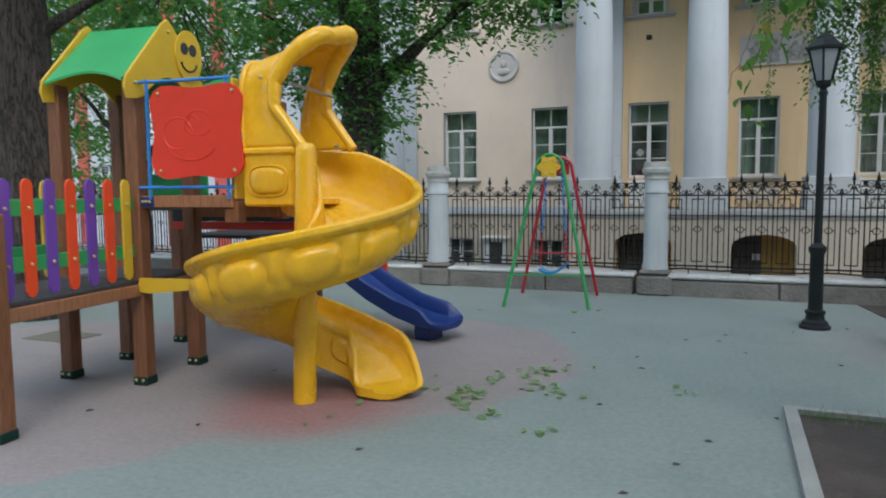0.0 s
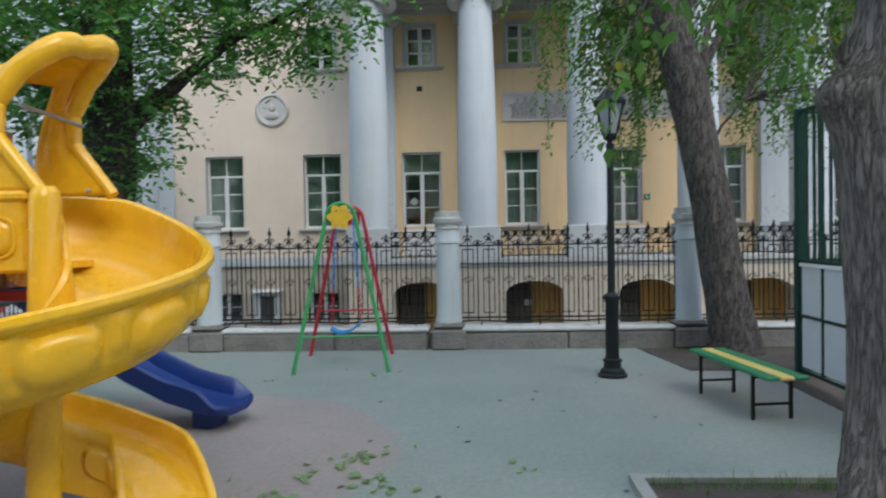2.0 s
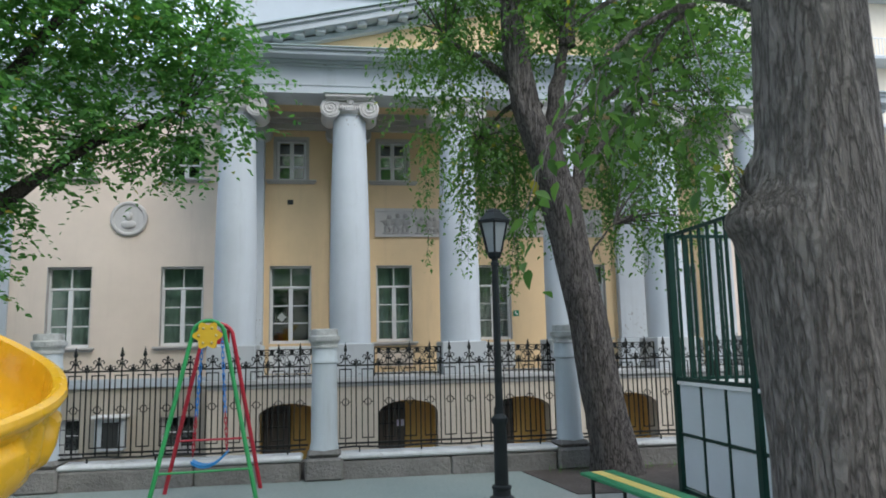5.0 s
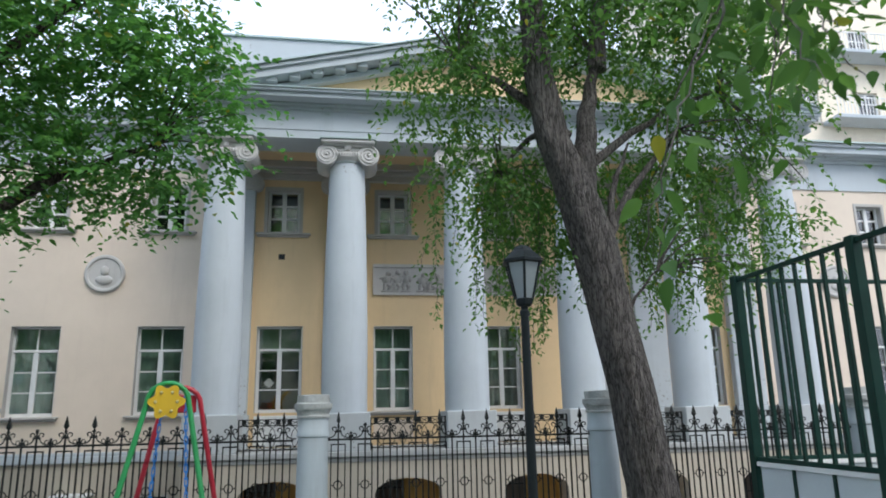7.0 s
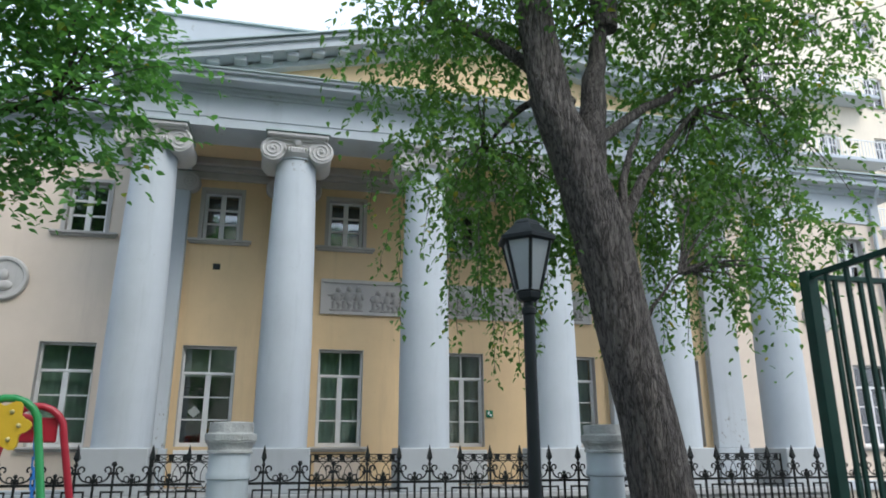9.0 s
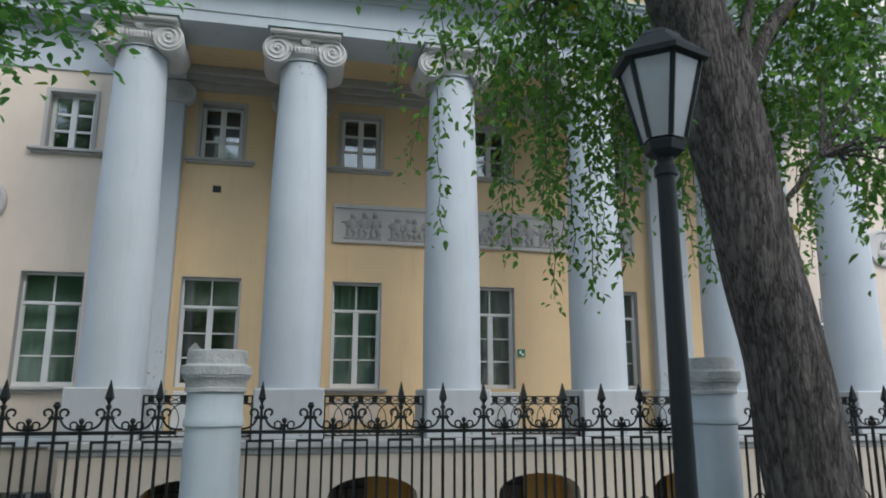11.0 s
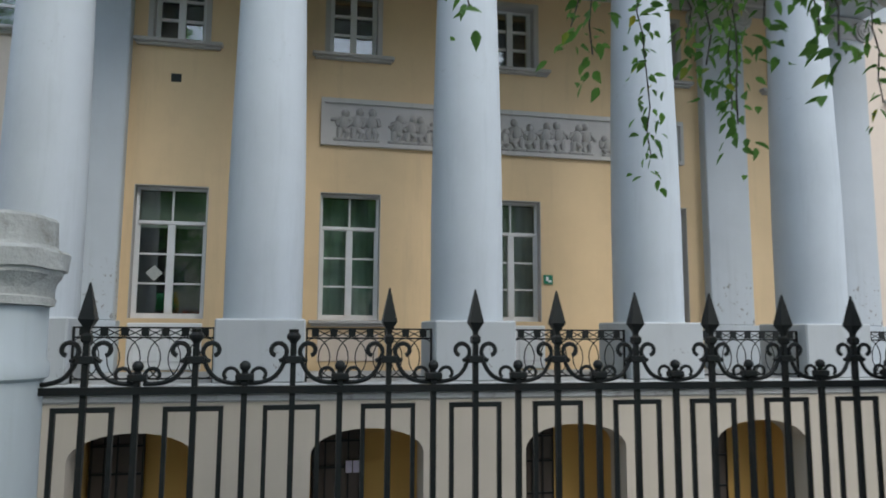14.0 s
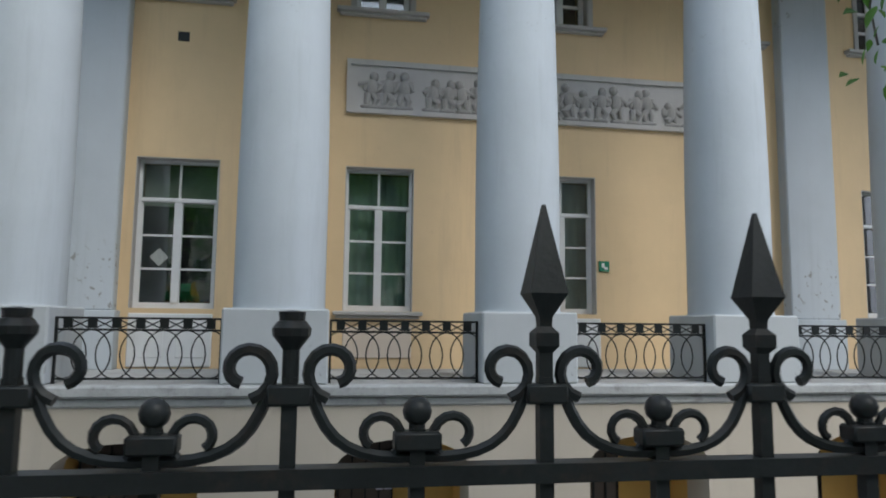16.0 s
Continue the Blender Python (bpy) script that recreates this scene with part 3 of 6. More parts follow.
# arcade under the portico
g = Geo()
ax0, ax1 = PX0 - 0.22, PX1 + 0.22
arches = [XC + 2.78 * k for k in range(-2, 3)]
edges = [ax0] + [e for x in arches for e in (x - 0.71, x + 0.71)] + [ax1]
outline = [(ax0, YARD_Z)]
for x in arches:
    outline += [(x - 0.71, YARD_Z)] + [(x + 0.71 * math.cos(math.pi * (1 - k / 14)), 0.22 + 0.31 * math.sin(math.pi * k / 14)) for k in range(15)] + [(x + 0.71, YARD_Z)]
outline += [(ax1, YARD_Z), (ax1, 0.88), (ax0, 0.88)]
g.prism(outline, -0.5, 0, Matrix.Translation((0, PORT_Y, 0)) @ Matrix(((1, 0, 0, 0), (0, 0, -1, 0), (0, 1, 0, 0), (0, 0, 0, 1))))
part("arcade_wall", g, BASE_WALL, mansion, "cream arcade wall with five flat arches", 0)
part("arch_bay_wall", Geo().box(ax0, PORT_Y + 0.96, YARD_Z, ax1, PORT_Y + 1.2, 0.88), ARCH_WALL, mansion, "dark ochre wall within the arches", 0)
for a, b in zip(edges[0::2], edges[1::2]):
    part("arch_bay_wall", Geo().box(a + 0.003, PORT_Y + 0.5, YARD_Z, b - 0.003, PORT_Y + 0.96, 0.88), ARCH_WALL, mansion, "dark ochre wall within the arches", 0)
for k, x in enumerate(arches):
    door = part("arch_door", Geo().box(x - 0.68, PORT_Y + 0.85, YARD_Z, x - 0.02, PORT_Y + 0.92, 0.42, 0.01), plain("door_brown", (0.07, 0.055, 0.045), 0.6, 0, 0.3) if k == 0 else bpy.data.materials["door_brown"], mansion, "dark barred cellar door")
    for j in range(5):
        g = Geo().box(x - 0.66 + 0.155 * j, PORT_Y + 0.83, YARD_Z + 0.1, x - 0.64 + 0.155 * j, PORT_Y + 0.85, 0.38)
        part("bar", g, IRON, door, "", 0)
    for z in (-0.55, -0.1, 0.25):
        part("bar", Geo().box(x - 0.67, PORT_Y + 0.82, z, x - 0.03, PORT_Y + 0.85, z + 0.03), IRON, door, "", 0)
    if k == 1:
        for dx in (-0.22, -0.12):
            part("notice", Geo().box(x + dx, PORT_Y + 0.80, -0.16, x + dx + 0.085, PORT_Y + 0.805, 0.0), PAPER, door, "pale paper notice", 0)

col_x = [XC + COL_PITCH * (k - 2.5) for k in range(6)]
COL_Y = PORT_Y + 0.55


def volute(g, x, y, z, r, side, depth):
    """Scroll of an Ionic capital: a coil of tube on a drum, its face towards -y."""
    g.lathe([(r, -depth / 2), (r * 1.04, -depth / 2 + 0.02), (r * 0.92, 0), (r * 1.04, depth / 2 - 0.02), (r, depth / 2)], 18, pose(x, y, z, 90, 0, 0))
    for s in (-1, 1):
        pts = []
        for k in range(26):
            a = k / 25 * 4.6 * math.pi
            rr = r * (0.95 - 0.80 * k / 25)
            pts.append((x + side * rr * math.sin(a), y + s * (depth / 2 + 0.006), z + rr * math.cos(a)))
        g.tube(pts, 0.022, 6)
        g.ball((x, y + s * (depth / 2 + 0.01), z), 0.035, 8, 5)


def make_column(x):
    pl = Geo()
    pl.box(-0.55, -0.55, 0, 0.55, 0.55, 0.79, 0.02)
    base = part("column", pl, PLINTH_WALL, mansion, "white plastered column on a square plinth")
    base.matrix_basis = pose(x, COL_Y, FLOOR_Z)
    h = 7.55 - FLOOR_Z - 0.79
    prof = [(0.512, 0.79), (0.51, 0.81)]
    for k in range(13):
        u = k / 12
        prof.append((0.505 - 0.095 * max(0, (u - 0.25) / 0.75) ** 1.4, 0.81 + h * u))
    prof += [(0.44, 0.81 + h), (0.45, 0.85 + h), (0.42, 0.88 + h)]
    part("shaft", Geo().lathe(prof, 40), WHITE_WALL, base)
    cz = 7.55 - FLOOR_Z + 0.02
    c = Geo()
    c.lathe([(0.42, cz), (0.52, cz + 0.10), (0.54, cz + 0.18), (0.46, cz + 0.24)], 32)
    for sx in (-1, 1):
        volute(c, sx * 0.48, 0, cz + 0.16, 0.245, sx, 0.94)
    c.box(-0.50, -0.44, cz + 0.24, 0.50, 0.44, cz + 0.38, 0.03)
    for k in range(9):
        c.ball((-0.24 + 0.06 * k, -0.5, cz + 0.17), (0.026, 0.04, 0.06), 8, 5)
    c.ball((0, -0.46, cz + 0.36), (0.10, 0.06, 0.10), 10, 6)
    c.box(-0.62, -0.60, cz + 0.40, 0.62, 0.60, cz + 0.50, 0.03)
    c.box(-0.55, -0.53, cz + 0.36, 0.55, 0.53, cz + 0.41, 0.02)
    part("capital", c, RELIEF_GREY, base, "weathered Ionic capital with scrolls")
    part("flashing", Geo().box(-0.65, -0.63, cz + 0.50, 0.65, 0.63, cz + 0.53), ROOF_METAL, base, "", 0)
    # pilaster on the wall behind
    dy = WALL_Y - COL_Y
    if abs(x - XC) < COL_PITCH:
        return
    p = Geo()
    p.box(-0.49, dy - 0.25, 0, 0.49, dy + 0.02, 0.79, 0.01)
    p.box(-0.44, dy - 0.20, 0.79, 0.44, dy + 0.02, 6.5, 0.02)
    part("pilaster", p, WHITE_WALL, base)
    q = Geo()
    q.box(-0.46, dy - 0.20, 6.5, 0.46, dy + 0.02, 6.98, 0.02)
    for sx in (-1, 1):
        volute(q, sx * 0.42, dy - 0.12, 6.70, 0.22, sx, 0.24)
    part("pilaster_capital", q, RELIEF_GREY, base)


for x in col_x:
    make_column(x)

# entablature, pediment and attic
EX0, EX1 = col_x[0] - 0.50, col_x[-1] + 0.50
g = Geo()
g.box(EX0, COL_Y - 0.46, 8.10, EX1, COL_Y + 0.46, 8.30)
g.box(EX0, COL_Y - 0.48, 8.30, EX1, COL_Y + 0.46, 8.79)
for x0, x1 in ((EX0, EX0 + 0.92), (EX1 - 0.92, EX1)):
    g.box(x0, COL_Y + 0.46, 8.10, x1, WALL_Y, 8.79)
part("architrave", g, WHITE_WALL, mansion, "white architrave and frieze over the columns", 0)
g = moulding(EX0 + 0.1, EX1 - 0.1, WALL_Y + 0.3, COL_Y - 0.44, ((0.10, 8.78, 8.86), (0.18, 8.86, 8.92), (0.48, 8.92, 9.03), (0.56, 9.03, 9.09)), 0.86)
for k, (x, y, z) in enumerate(g.v):
    if y > COL_Y:
        g.v[k] = (EX0 - 0.38 if x < XC else EX1 + 0.38, y, z)
part("cornice", g, WHITE_WALL, mansion, "white moulded cornice", 20)
g = Geo()
g.box(EX0 - 0.40, COL_Y - 1.04, 9.094, EX1 + 0.40, COL_Y - 0.4, 9.115)
part("flashing", g, ROOF_METAL, mansion, "", 0)
g = Geo()
g.box(EX0 + 0.1, COL_Y + 0.46, 8.42, EX1 - 0.1, WALL_Y, 8.5)
part("portico_ceiling", g, YELLOW_WALL, mansion, "ochre plaster ceiling of the portico", 0)
for d, z0, z1 in ((0.10, 7.95, 8.12), (0.18, 8.12, 8.24), (0.28, 8.24, 8.42)):
    part("cornice_moulding", Geo().box(PX0 + 0.1, WALL_Y - d, z0, PX1 - 0.1, WALL_Y, z1, 0.015), TRIM_GREY, mansion, "grey moulding under the portico ceiling", 0)
SLOPE, EAVE = 0.228, 9.13
half = (EX1 - EX0) / 2 + 0.36
apex = EAVE + half * SLOPE
g = Geo()
FLIP = Matrix(((1, 0, 0, 0), (0, 0, -1, 0), (0, 1, 0, 0), (0, 0, 0, 1)))
g.prism([(XC - half + 0.2, 9.09), (XC + half - 0.2, 9.09), (XC, apex - 0.05)], 0, 0.4, Matrix.Translation((0, COL_Y + 0.0, 0)) @ FLIP)
part("tympanum", g, YELLOW_WALL, mansion, "pale ochre gable field", 0)
dentil_mesh = Geo().box(-0.12, -0.28, -0.05, 0.12, 0.28, 0.05).mesh('dentil', WHITE_WALL, 0)
for s in (-1, 1):
    for d, lo, hi in ((0.60, -0.36, -0.22), (0.95, -0.16, 0.02), (1.02, 0.02, 0.10)):
        pts = [(XC + s * half, EAVE + lo), (XC, apex + lo), (XC, apex + hi), (XC + s * half, EAVE + hi)]
        if s > 0:
            pts = pts[::-1]
        part("raking_cornice", Geo().prism(pts, 0, d, Matrix.Translation((0, COL_Y, 0)) @ FLIP), WHITE_WALL, mansion, "white raking cornice", 0)
    nd = 15
    for k in range(nd):
        u = (k + 0.6) / nd
        d = part("dentil", dentil_mesh, None, mansion)
        d.matrix_basis = pose(XC + s * half * (1 - u), COL_Y - 0.58, EAVE + (apex - EAVE) * u - 0.20)
    g = Geo()
    pts = [(XC + s * (half + 0.06), EAVE + 0.10), (XC, apex + 0.115), (XC, apex + 0.145), (XC + s * (half + 0.06), EAVE + 0.13)]
    g.prism(pts if s < 0 else pts[::-1], -5, 1.08, Matrix.Translation((0, COL_Y, 0)) @ FLIP)
    part("roof", g, ROOF_METAL, mansion, "green metal gable roof", 0)
g = Geo()
g.box(EX0 - 0.18, COL_Y + 0.85, 9.1, EX1 + 0.18, WALL_Y + 4, 11.32)
part("attic", g, WHITE_WALL, mansion, "pale attic block behind the gable", 0)
g = Geo()
g.box(EX0 - 0.24, COL_Y + 0.79, 11.32, EX1 + 0.24, WALL_Y + 4, 11.37)
part("attic_roof", g, ROOF_METAL, mansion, "", 0)

# relief frieze and medallions
RX0, RX1 = 0.80, 7.53
frieze = part("relief_panel", Geo().box(RX0 + 0.06, WALL_Y - 0.03, 4.95, RX1 - 0.06, WALL_Y + 0.02, 5.62), RELIEF_GREY, mansion, "grey plaster relief frieze with raised shapes", 0)
g = Geo()
for a in ((RX0, 4.88, RX1, 4.95), (RX0, 5.62, RX1, 5.70), (RX0, 4.95, RX0 + 0.06, 5.62), (RX1 - 0.06, 4.95, RX1, 5.62)):
    g.box(a[0], WALL_Y - 0.07, a[1], a[2], WALL_Y + 0.02, a[3])
part("relief_border", g, RELIEF_GREY, frieze, "", 0)
rnd = random.Random(5)
xx = RX0 + 0.35
while xx < RX1 - 0.3:
    g = Geo()
    h = rnd.choice((0.30, 0.42, 0.47, 0.50))
    lean = rnd.uniform(-0.12, 0.12)
    for s in (-1, 1):
        g.ball((xx + lean * 0.6 + s * 0.10, WALL_Y - 0.03, 4.98 + h * 0.68), (0.05, 0.04, 0.09), 8, 5)
    g.ball((xx, WALL_Y - 0.03, 4.985), (0.15, 0.05, 0.045), 8, 5)
    g.ball((xx + lean, WALL_Y - 0.035, 4.98 + h), (0.070, 0.07, 0.078), 10, 6)
    g.ball((xx + lean * 0.5, WALL_Y - 0.035, 4.98 + h * 0.63), (0.092, 0.075, 0.14), 10, 6)
    for s in (-1, 1):
        g.tube([(xx + s * 0.03, WALL_Y - 0.035, 4.98 + h * 0.42), (xx + s * 0.07 + lean * 0.5, WALL_Y - 0.05, 5.0 + h * 0.2), (xx + s * 0.05, WALL_Y - 0.035, 4.99)], [0.058, 0.048, 0.032], 8)
        g.tube([(xx + lean * 0.6 + s * 0.06, WALL_Y - 0.04, 4.98 + h * 0.78), (xx + s * rnd.uniform(0.12, 0.2), WALL_Y - 0.05, 4.98 + h * rnd.uniform(0.45, 0.75))], [0.042, 0.028], 8)
    part("relief_shape", g, RELIEF_DARK, frieze)
    xx += rnd.choice((0.24, 0.27, 0.31, 0.42))
for x in (-5.83, 2 * XC + 5.83):
    g = Geo()
    g.lathe([(0.48, -0.02), (0.48, 0.05), (0.45, 0.085), (0.40, 0.085), (0.38, 0.05)], 32, pose(0, 0, 0, 90, 0, 0))
    md = part("medallion", g, RELIEF_GREY, mansion, "round plaster medallion")
    md.matrix_basis = pose(x, WALL_Y, 5.37)
    g = Geo()
    g.ball((0, -0.07, 0.06), (0.10, 0.07, 0.13), 12, 8)
    g.ball((0.0, -0.06, -0.16), (0.2, 0.06, 0.12), 12, 8)
    part("bust_shape", g, RELIEF_GREY, md)
# solid near-black block paints the shade inside the vent
part("vent_hole", Geo().box(-1.64, WALL_Y - 0.004, 5.80, -1.48, WALL_Y + 0.1, 5.94), UNLIT_DARK, mansion, "small square vent hole, its shade a near-black block", 0)
exit_sign = part("exit_sign", Geo().box(4.75, WALL_Y - 0.03, 2.59, 4.91, WALL_Y + 0.01, 2.75), SIGN_GREEN, mansion, "small green sign with a white pictogram", 0)
g = Geo()
g.box(4.785, WALL_Y - 0.034, 2.65, 4.83, WALL_Y - 0.029, 2.72)
g.box(4.83, WALL_Y - 0.034, 2.62, 4.88, WALL_Y - 0.029, 2.66)
part("pictogram", g, FRAME_WHITE, exit_sign, "", 0)
# diamond sheet inside the window and white lower door panel
for wx in (win_x[2], win_x[4], win_x[6]):
    panel = part("door_panel", Geo().box(wx - 0.56, WALL_Y - 0.03, 1.12, wx + 0.56, WALL_Y + 0.03, 1.86, 0.015), FRAME_WHITE, mansion, "white lower panel of a balcony door")
    for sx in (-0.27, 0.27):
        part("door_inset", Geo().box(wx + sx - 0.19, WALL_Y - 0.045, 1.25, wx + sx + 0.19, WALL_Y - 0.028, 1.75, 0.008), FRAME_WHITE, panel)
for wx in (win_x[4 - 1], win_x[5]):
    part('apron_panel', Geo().box(wx - 0.5, WALL_Y - 0.025, 1.25, wx + 0.5, WALL_Y + 0.02, 1.70, 0.012), PINK_WALL, mansion)
# added pale sheet imitates the bright reflection in the upper lights
part("transom_reflection", Geo().box(win_x[2] - 0.52, WALL_Y + 0.36, 3.42, win_x[2] + 0.52, WALL_Y + 0.366, 4.02), CURTAIN_PALE, mansion, "pale sheet standing in for the reflection in the upper lights", 0)
dia = Geo().prism([(-0.13, 0), (0, -0.13), (0.13, 0), (0, 0.13)], 0, 0.006, Matrix.Translation((-1.78, WALL_Y + 0.195, 2.66)) @ FLIP)
part("window_sticker", dia, CURTAIN_PALE, mansion, "pale diamond sheet behind the glass", 0)
for sx in (WX0 + 0.25, WX1 - 0.34):
    g = Geo()
    g.tube([(sx, WALL_Y - 0.5, 9.1), (sx, WALL_Y - 0.1, 8.6), (sx, WALL_Y - 0.1, YARD_Z + 0.2)], 0.06, 10)
    part("downpipe", g, WHITE_WALL, mansion, "white painted downpipe")
g = Geo()
g.box(WX0 - 0.03, WALL_Y - 0.08, 1.1, WX0 + 0.75, WALL_Y + 0.1, 8.15)
part("corner_pilaster", g, WHITE_WALL, mansion, "", 0)
# air box on the basement wall
aw = part("window_awning", Geo().box(-6.45, WALL_Y - 0.5, 0.12, -5.6, WALL_Y - 0.08, 0.2, 0.02), FRAME_WHITE, mansion, "small white canopy over a basement hatch")
part("hatch", Geo().box(-6.38, WALL_Y - 0.35, -0.7, -5.66, WALL_Y - 0.08, 0.12, 0.02), WHITE_WALL, aw)
# near-black box paints the shade inside the hatch
part("hatch_opening", Geo().box(-6.2, WALL_Y - 0.36, -0.62, -5.8, WALL_Y - 0.34, 0.02), UNLIT_DARK, aw)

# iron balustrades between the plinths
for i in range(5):
    x0, x1 = col_x[i] + 0.56, col_x[i + 1] - 0.56
    w = x1 - x0
    bal = thing("balustrade", (x0, COL_Y - 0.35, FLOOR_Z), "", "")
    g = Geo()
    for z in (0.04, 0.54, 0.66):
        g.box(0, -0.012, z, w, 0.012, z + 0.022)
    for x in (0.01, w - 0.01):
        g.box(x - 0.012, -0.014, 0, x + 0.012, 0.014, 0.68)
    n = 7
    for k in range(n):
        c = w * (k + 0.5) / n
        pts = [(c + 0.19 * math.sin(a), 0, 0.30 + 0.25 * math.cos(a)) for a in [2 * math.pi * j / 20 for j in range(21)]]
        g.tube([(min(max(p[0], 0.01), w - 0.01), p[1], p[2]) for p in pts], 0.008, 5)
    r = part("railing", g, IRON, bal)
    for k in range(n):
        c = w * (k + 0.5) / n
        q = Geo()
        q.box(c - 0.045, -0.01, 0.565, c + 0.045, 0.01, 0.66)
        part("plate", q, IRON, bal, "", 0)
        q = Geo()
        for s in (-1, 1):
            q.tube([(c + w / n / 2 - 0.08, 0, 0.61 - s * 0.04), (c + w / n / 2 + 0.08, 0, 0.61 + s * 0.04)], 0.008, 5)
        if k < n - 1:
            part("cross", q, IRON, bal)
    tagged(bal, "black wrought iron balustrade between two column plinths", "balustrade", "portico balustrades")

# ---------------- street fence ----------------
PIL_X = [-0.47 + 3.64 * k for k in range(-6, 6)]
SP = 0.3003


def make_pillar():
    ob = thing("fence_pillar", (0, 0, 0), "round grey-blue plastered fence pillar on a stone block", "pillar", "fence pillars")
    b = Geo()
    b.box(-0.26, -0.27, 0, 0.26, 0.27, 0.30, 0.03)
    b.box(-0.235, -0.24, 0.30, 0.235, 0.24, 0.40, 0.05)
    part("base", b, KERB_STONE, ob, "weathered stone base block")
    s = Geo()
    s.lathe([(0.205, 0.38), (0.20, 0.44), (0.185, 0.5), (0.182, 1.0), (0.176, 1.58), (0.19, 1.59), (0.19, 1.63), (0.18, 1.645), (0.178, 1.80), (0.16, 1.81)], 28)
    part("shaft", s, PILLAR_PAINT, ob, "", 40)
    c = Geo()
    c.lathe([(0.17, 1.80), (0.193, 1.803), (0.193, 1.825), (0.186, 1.83), (0.188, 1.85), (0.198, 1.875), (0.212, 1.892), (0.213, 1.906), (0.222, 1.909), (0.223, 1.962), (0.216, 1.970), (0.194, 1.975), (0.190, 1.984), (0.190, 2.058), (0.184, 2.068), (0.05, 2.078)], 48)
    # worn, chipped edges
    c.v = [tuple(Vector(p) + Vector((p[0], p[1], 0)).normalized() * 0.012 * (noise.noise(Vector(p) * 11) + 0.6 * noise.noise(Vector(p) * 33)) + Vector((0, 0, 0.007 * noise.noise(Vector(p) * 9)))) for p in c.v]
    part("cap", c, PILLAR_CAP, ob, "stained moulded cap", 22)
    return ob


pillar = make_pillar()
pillar.matrix_basis = pose(PIL_X[0], FENCE_Y, 0)
for k, x in enumerate(PIL_X[1:], 1):
    copy_thing(pillar, pose(x + (0.055 if k == 6 else 0.0), FENCE_Y, 0, 0, 0, (k % 3) * 1.0))

wall = thing("fence_plinth", (0, FENCE_Y, 0), "low stone wall under the fence with a whitewashed top", "wall", kind="structure")
for a, b in zip(PIL_X, PIL_X[1:]):
    x = a + 0.26
    while x < b - 0.27:
        L = min(random.uniform(0.9, 1.9), b - 0.26 - x)
        if b - 0.26 - x - L < 0.3:
            L = b - 0.26 - x
        dz, dy = random.uniform(-0.012, 0.012), random.uniform(-0.01, 0.01)
        part("stone", Geo().box(x + 0.006, -0.20 + dy, -0.02, x + L - 0.006, 0.2, 0.255 + dz, 0.02), KERB_STONE, wall, "", 0)
        x += L
    part("coping", Geo().box(a + 0.24, -0.215, 0.262, b - 0.24, 0.215, 0.335, 0.025), WHITEWASH, wall, "peeling whitewashed coping")
part("core", Geo().box(PIL_X[0], -0.05, YARD_Z, PIL_X[-1], 0.19, 0.24), KERB_STONE, wall, "", 0)


# shared meshes of the fence pieces
bar_g = Geo().box(-0.009, -0.009, 0.40, 0.009, 0.009, 1.66).mesh("bar", IRON, 0)
low_g = Geo().box(-0.009, -0.009, 0.40, 0.009, 0.009, 1.60).mesh("bar", IRON, 0)
g = Geo()
g.lathe([(0.012, 1.655), (0.012, 1.69), (0.021, 1.698), (0.021, 1.714), (0.011, 1.722), (0.012, 1.734), (0.034, 1.763), (0.003, 1.876)], 4, pose(0, 0, 0, 0, 0, 45))
spike_m = g.mesh("spearhead", IRON, 25)
g = Geo()
g.lathe([(0.010, 1.655), (0.010, 1.692), (0.014, 1.698), (0.022, 1.708), (0.023, 1.717), (0.017, 1.725), (0.015, 1.726), (0.016, 1.736), (0.004, 1.738)], 12)
stub_m = g.mesh("stub", IRON, 25)
g = Geo()
g.ball((0, 0, 1.620), 0.018, 10, 6)
g.tube([(0, 0, 1.575), (0, 0, 1.612)], 0.010, 8)
g.box(-0.028, -0.016, 1.575, 0.028, 0.016, 1.597, 0.003)
for s in (-1, 1):
    pts = []
    for k in range(13):
        a = math.radians(-60 + 290 * k / 12)
        rr = 0.030 * (1 - 0.5 * k / 12)
        pts.append((s * (0.046 + rr * -math.cos(a)), 0, 1.592 + rr * math.sin(a)))
    g.tube(pts, 0.006, 6)
ball_m = g.mesh("ball_knob", IRON, 40)
g = Geo()
g.box(-0.026, -0.016, 1.628, 0.026, 0.016, 1.652, 0.003)
for s in (-1, 1):
    # arm rising in an S from the rail to the collar, with a curl on top
    pts = [(s * (0.150 - 0.125 * u - 0.02 * math.sin(math.pi * u)), 0, 1.555 + 0.012 * (1 - u) + 0.085 * u ** 2.2) for u in [k / 8 for k in range(9)]]
    g.tube(pts, 0.0075, 6)
    pts = []
    for k in range(15):
        a = math.radians(-80 + 330 * k / 14)
        rr = 0.034 * (1 - 0.55 * k / 14)
        pts.append((s * (0.050 - rr * math.cos(a)), 0, 1.668 + rr * math.sin(a)))
    g.tube(pts, 0.0075, 6)
scroll_m = g.mesh("scrollwork", IRON, 40)
g = Geo()
for s in (-1, 1):
    g.box(s * 0.082 - 0.007, -0.007, 0.53, s * 0.082 + 0.007, 0.007, 1.49)
g.box(-0.089, -0.008, 1.482, 0.089, 0.008, 1.498)
g.box(-0.089, -0.008, 0.522, 0.089, 0.008, 0.538)
rect_m = g.mesh("rectangle", IRON, 0)
g = Geo()
g.tube([(0.047 * math.cos(a), 0, 1.03 + 0.047 * math.sin(a)) for a in [2 * math.pi * k / 16 for k in range(17)]], 0.007, 6)
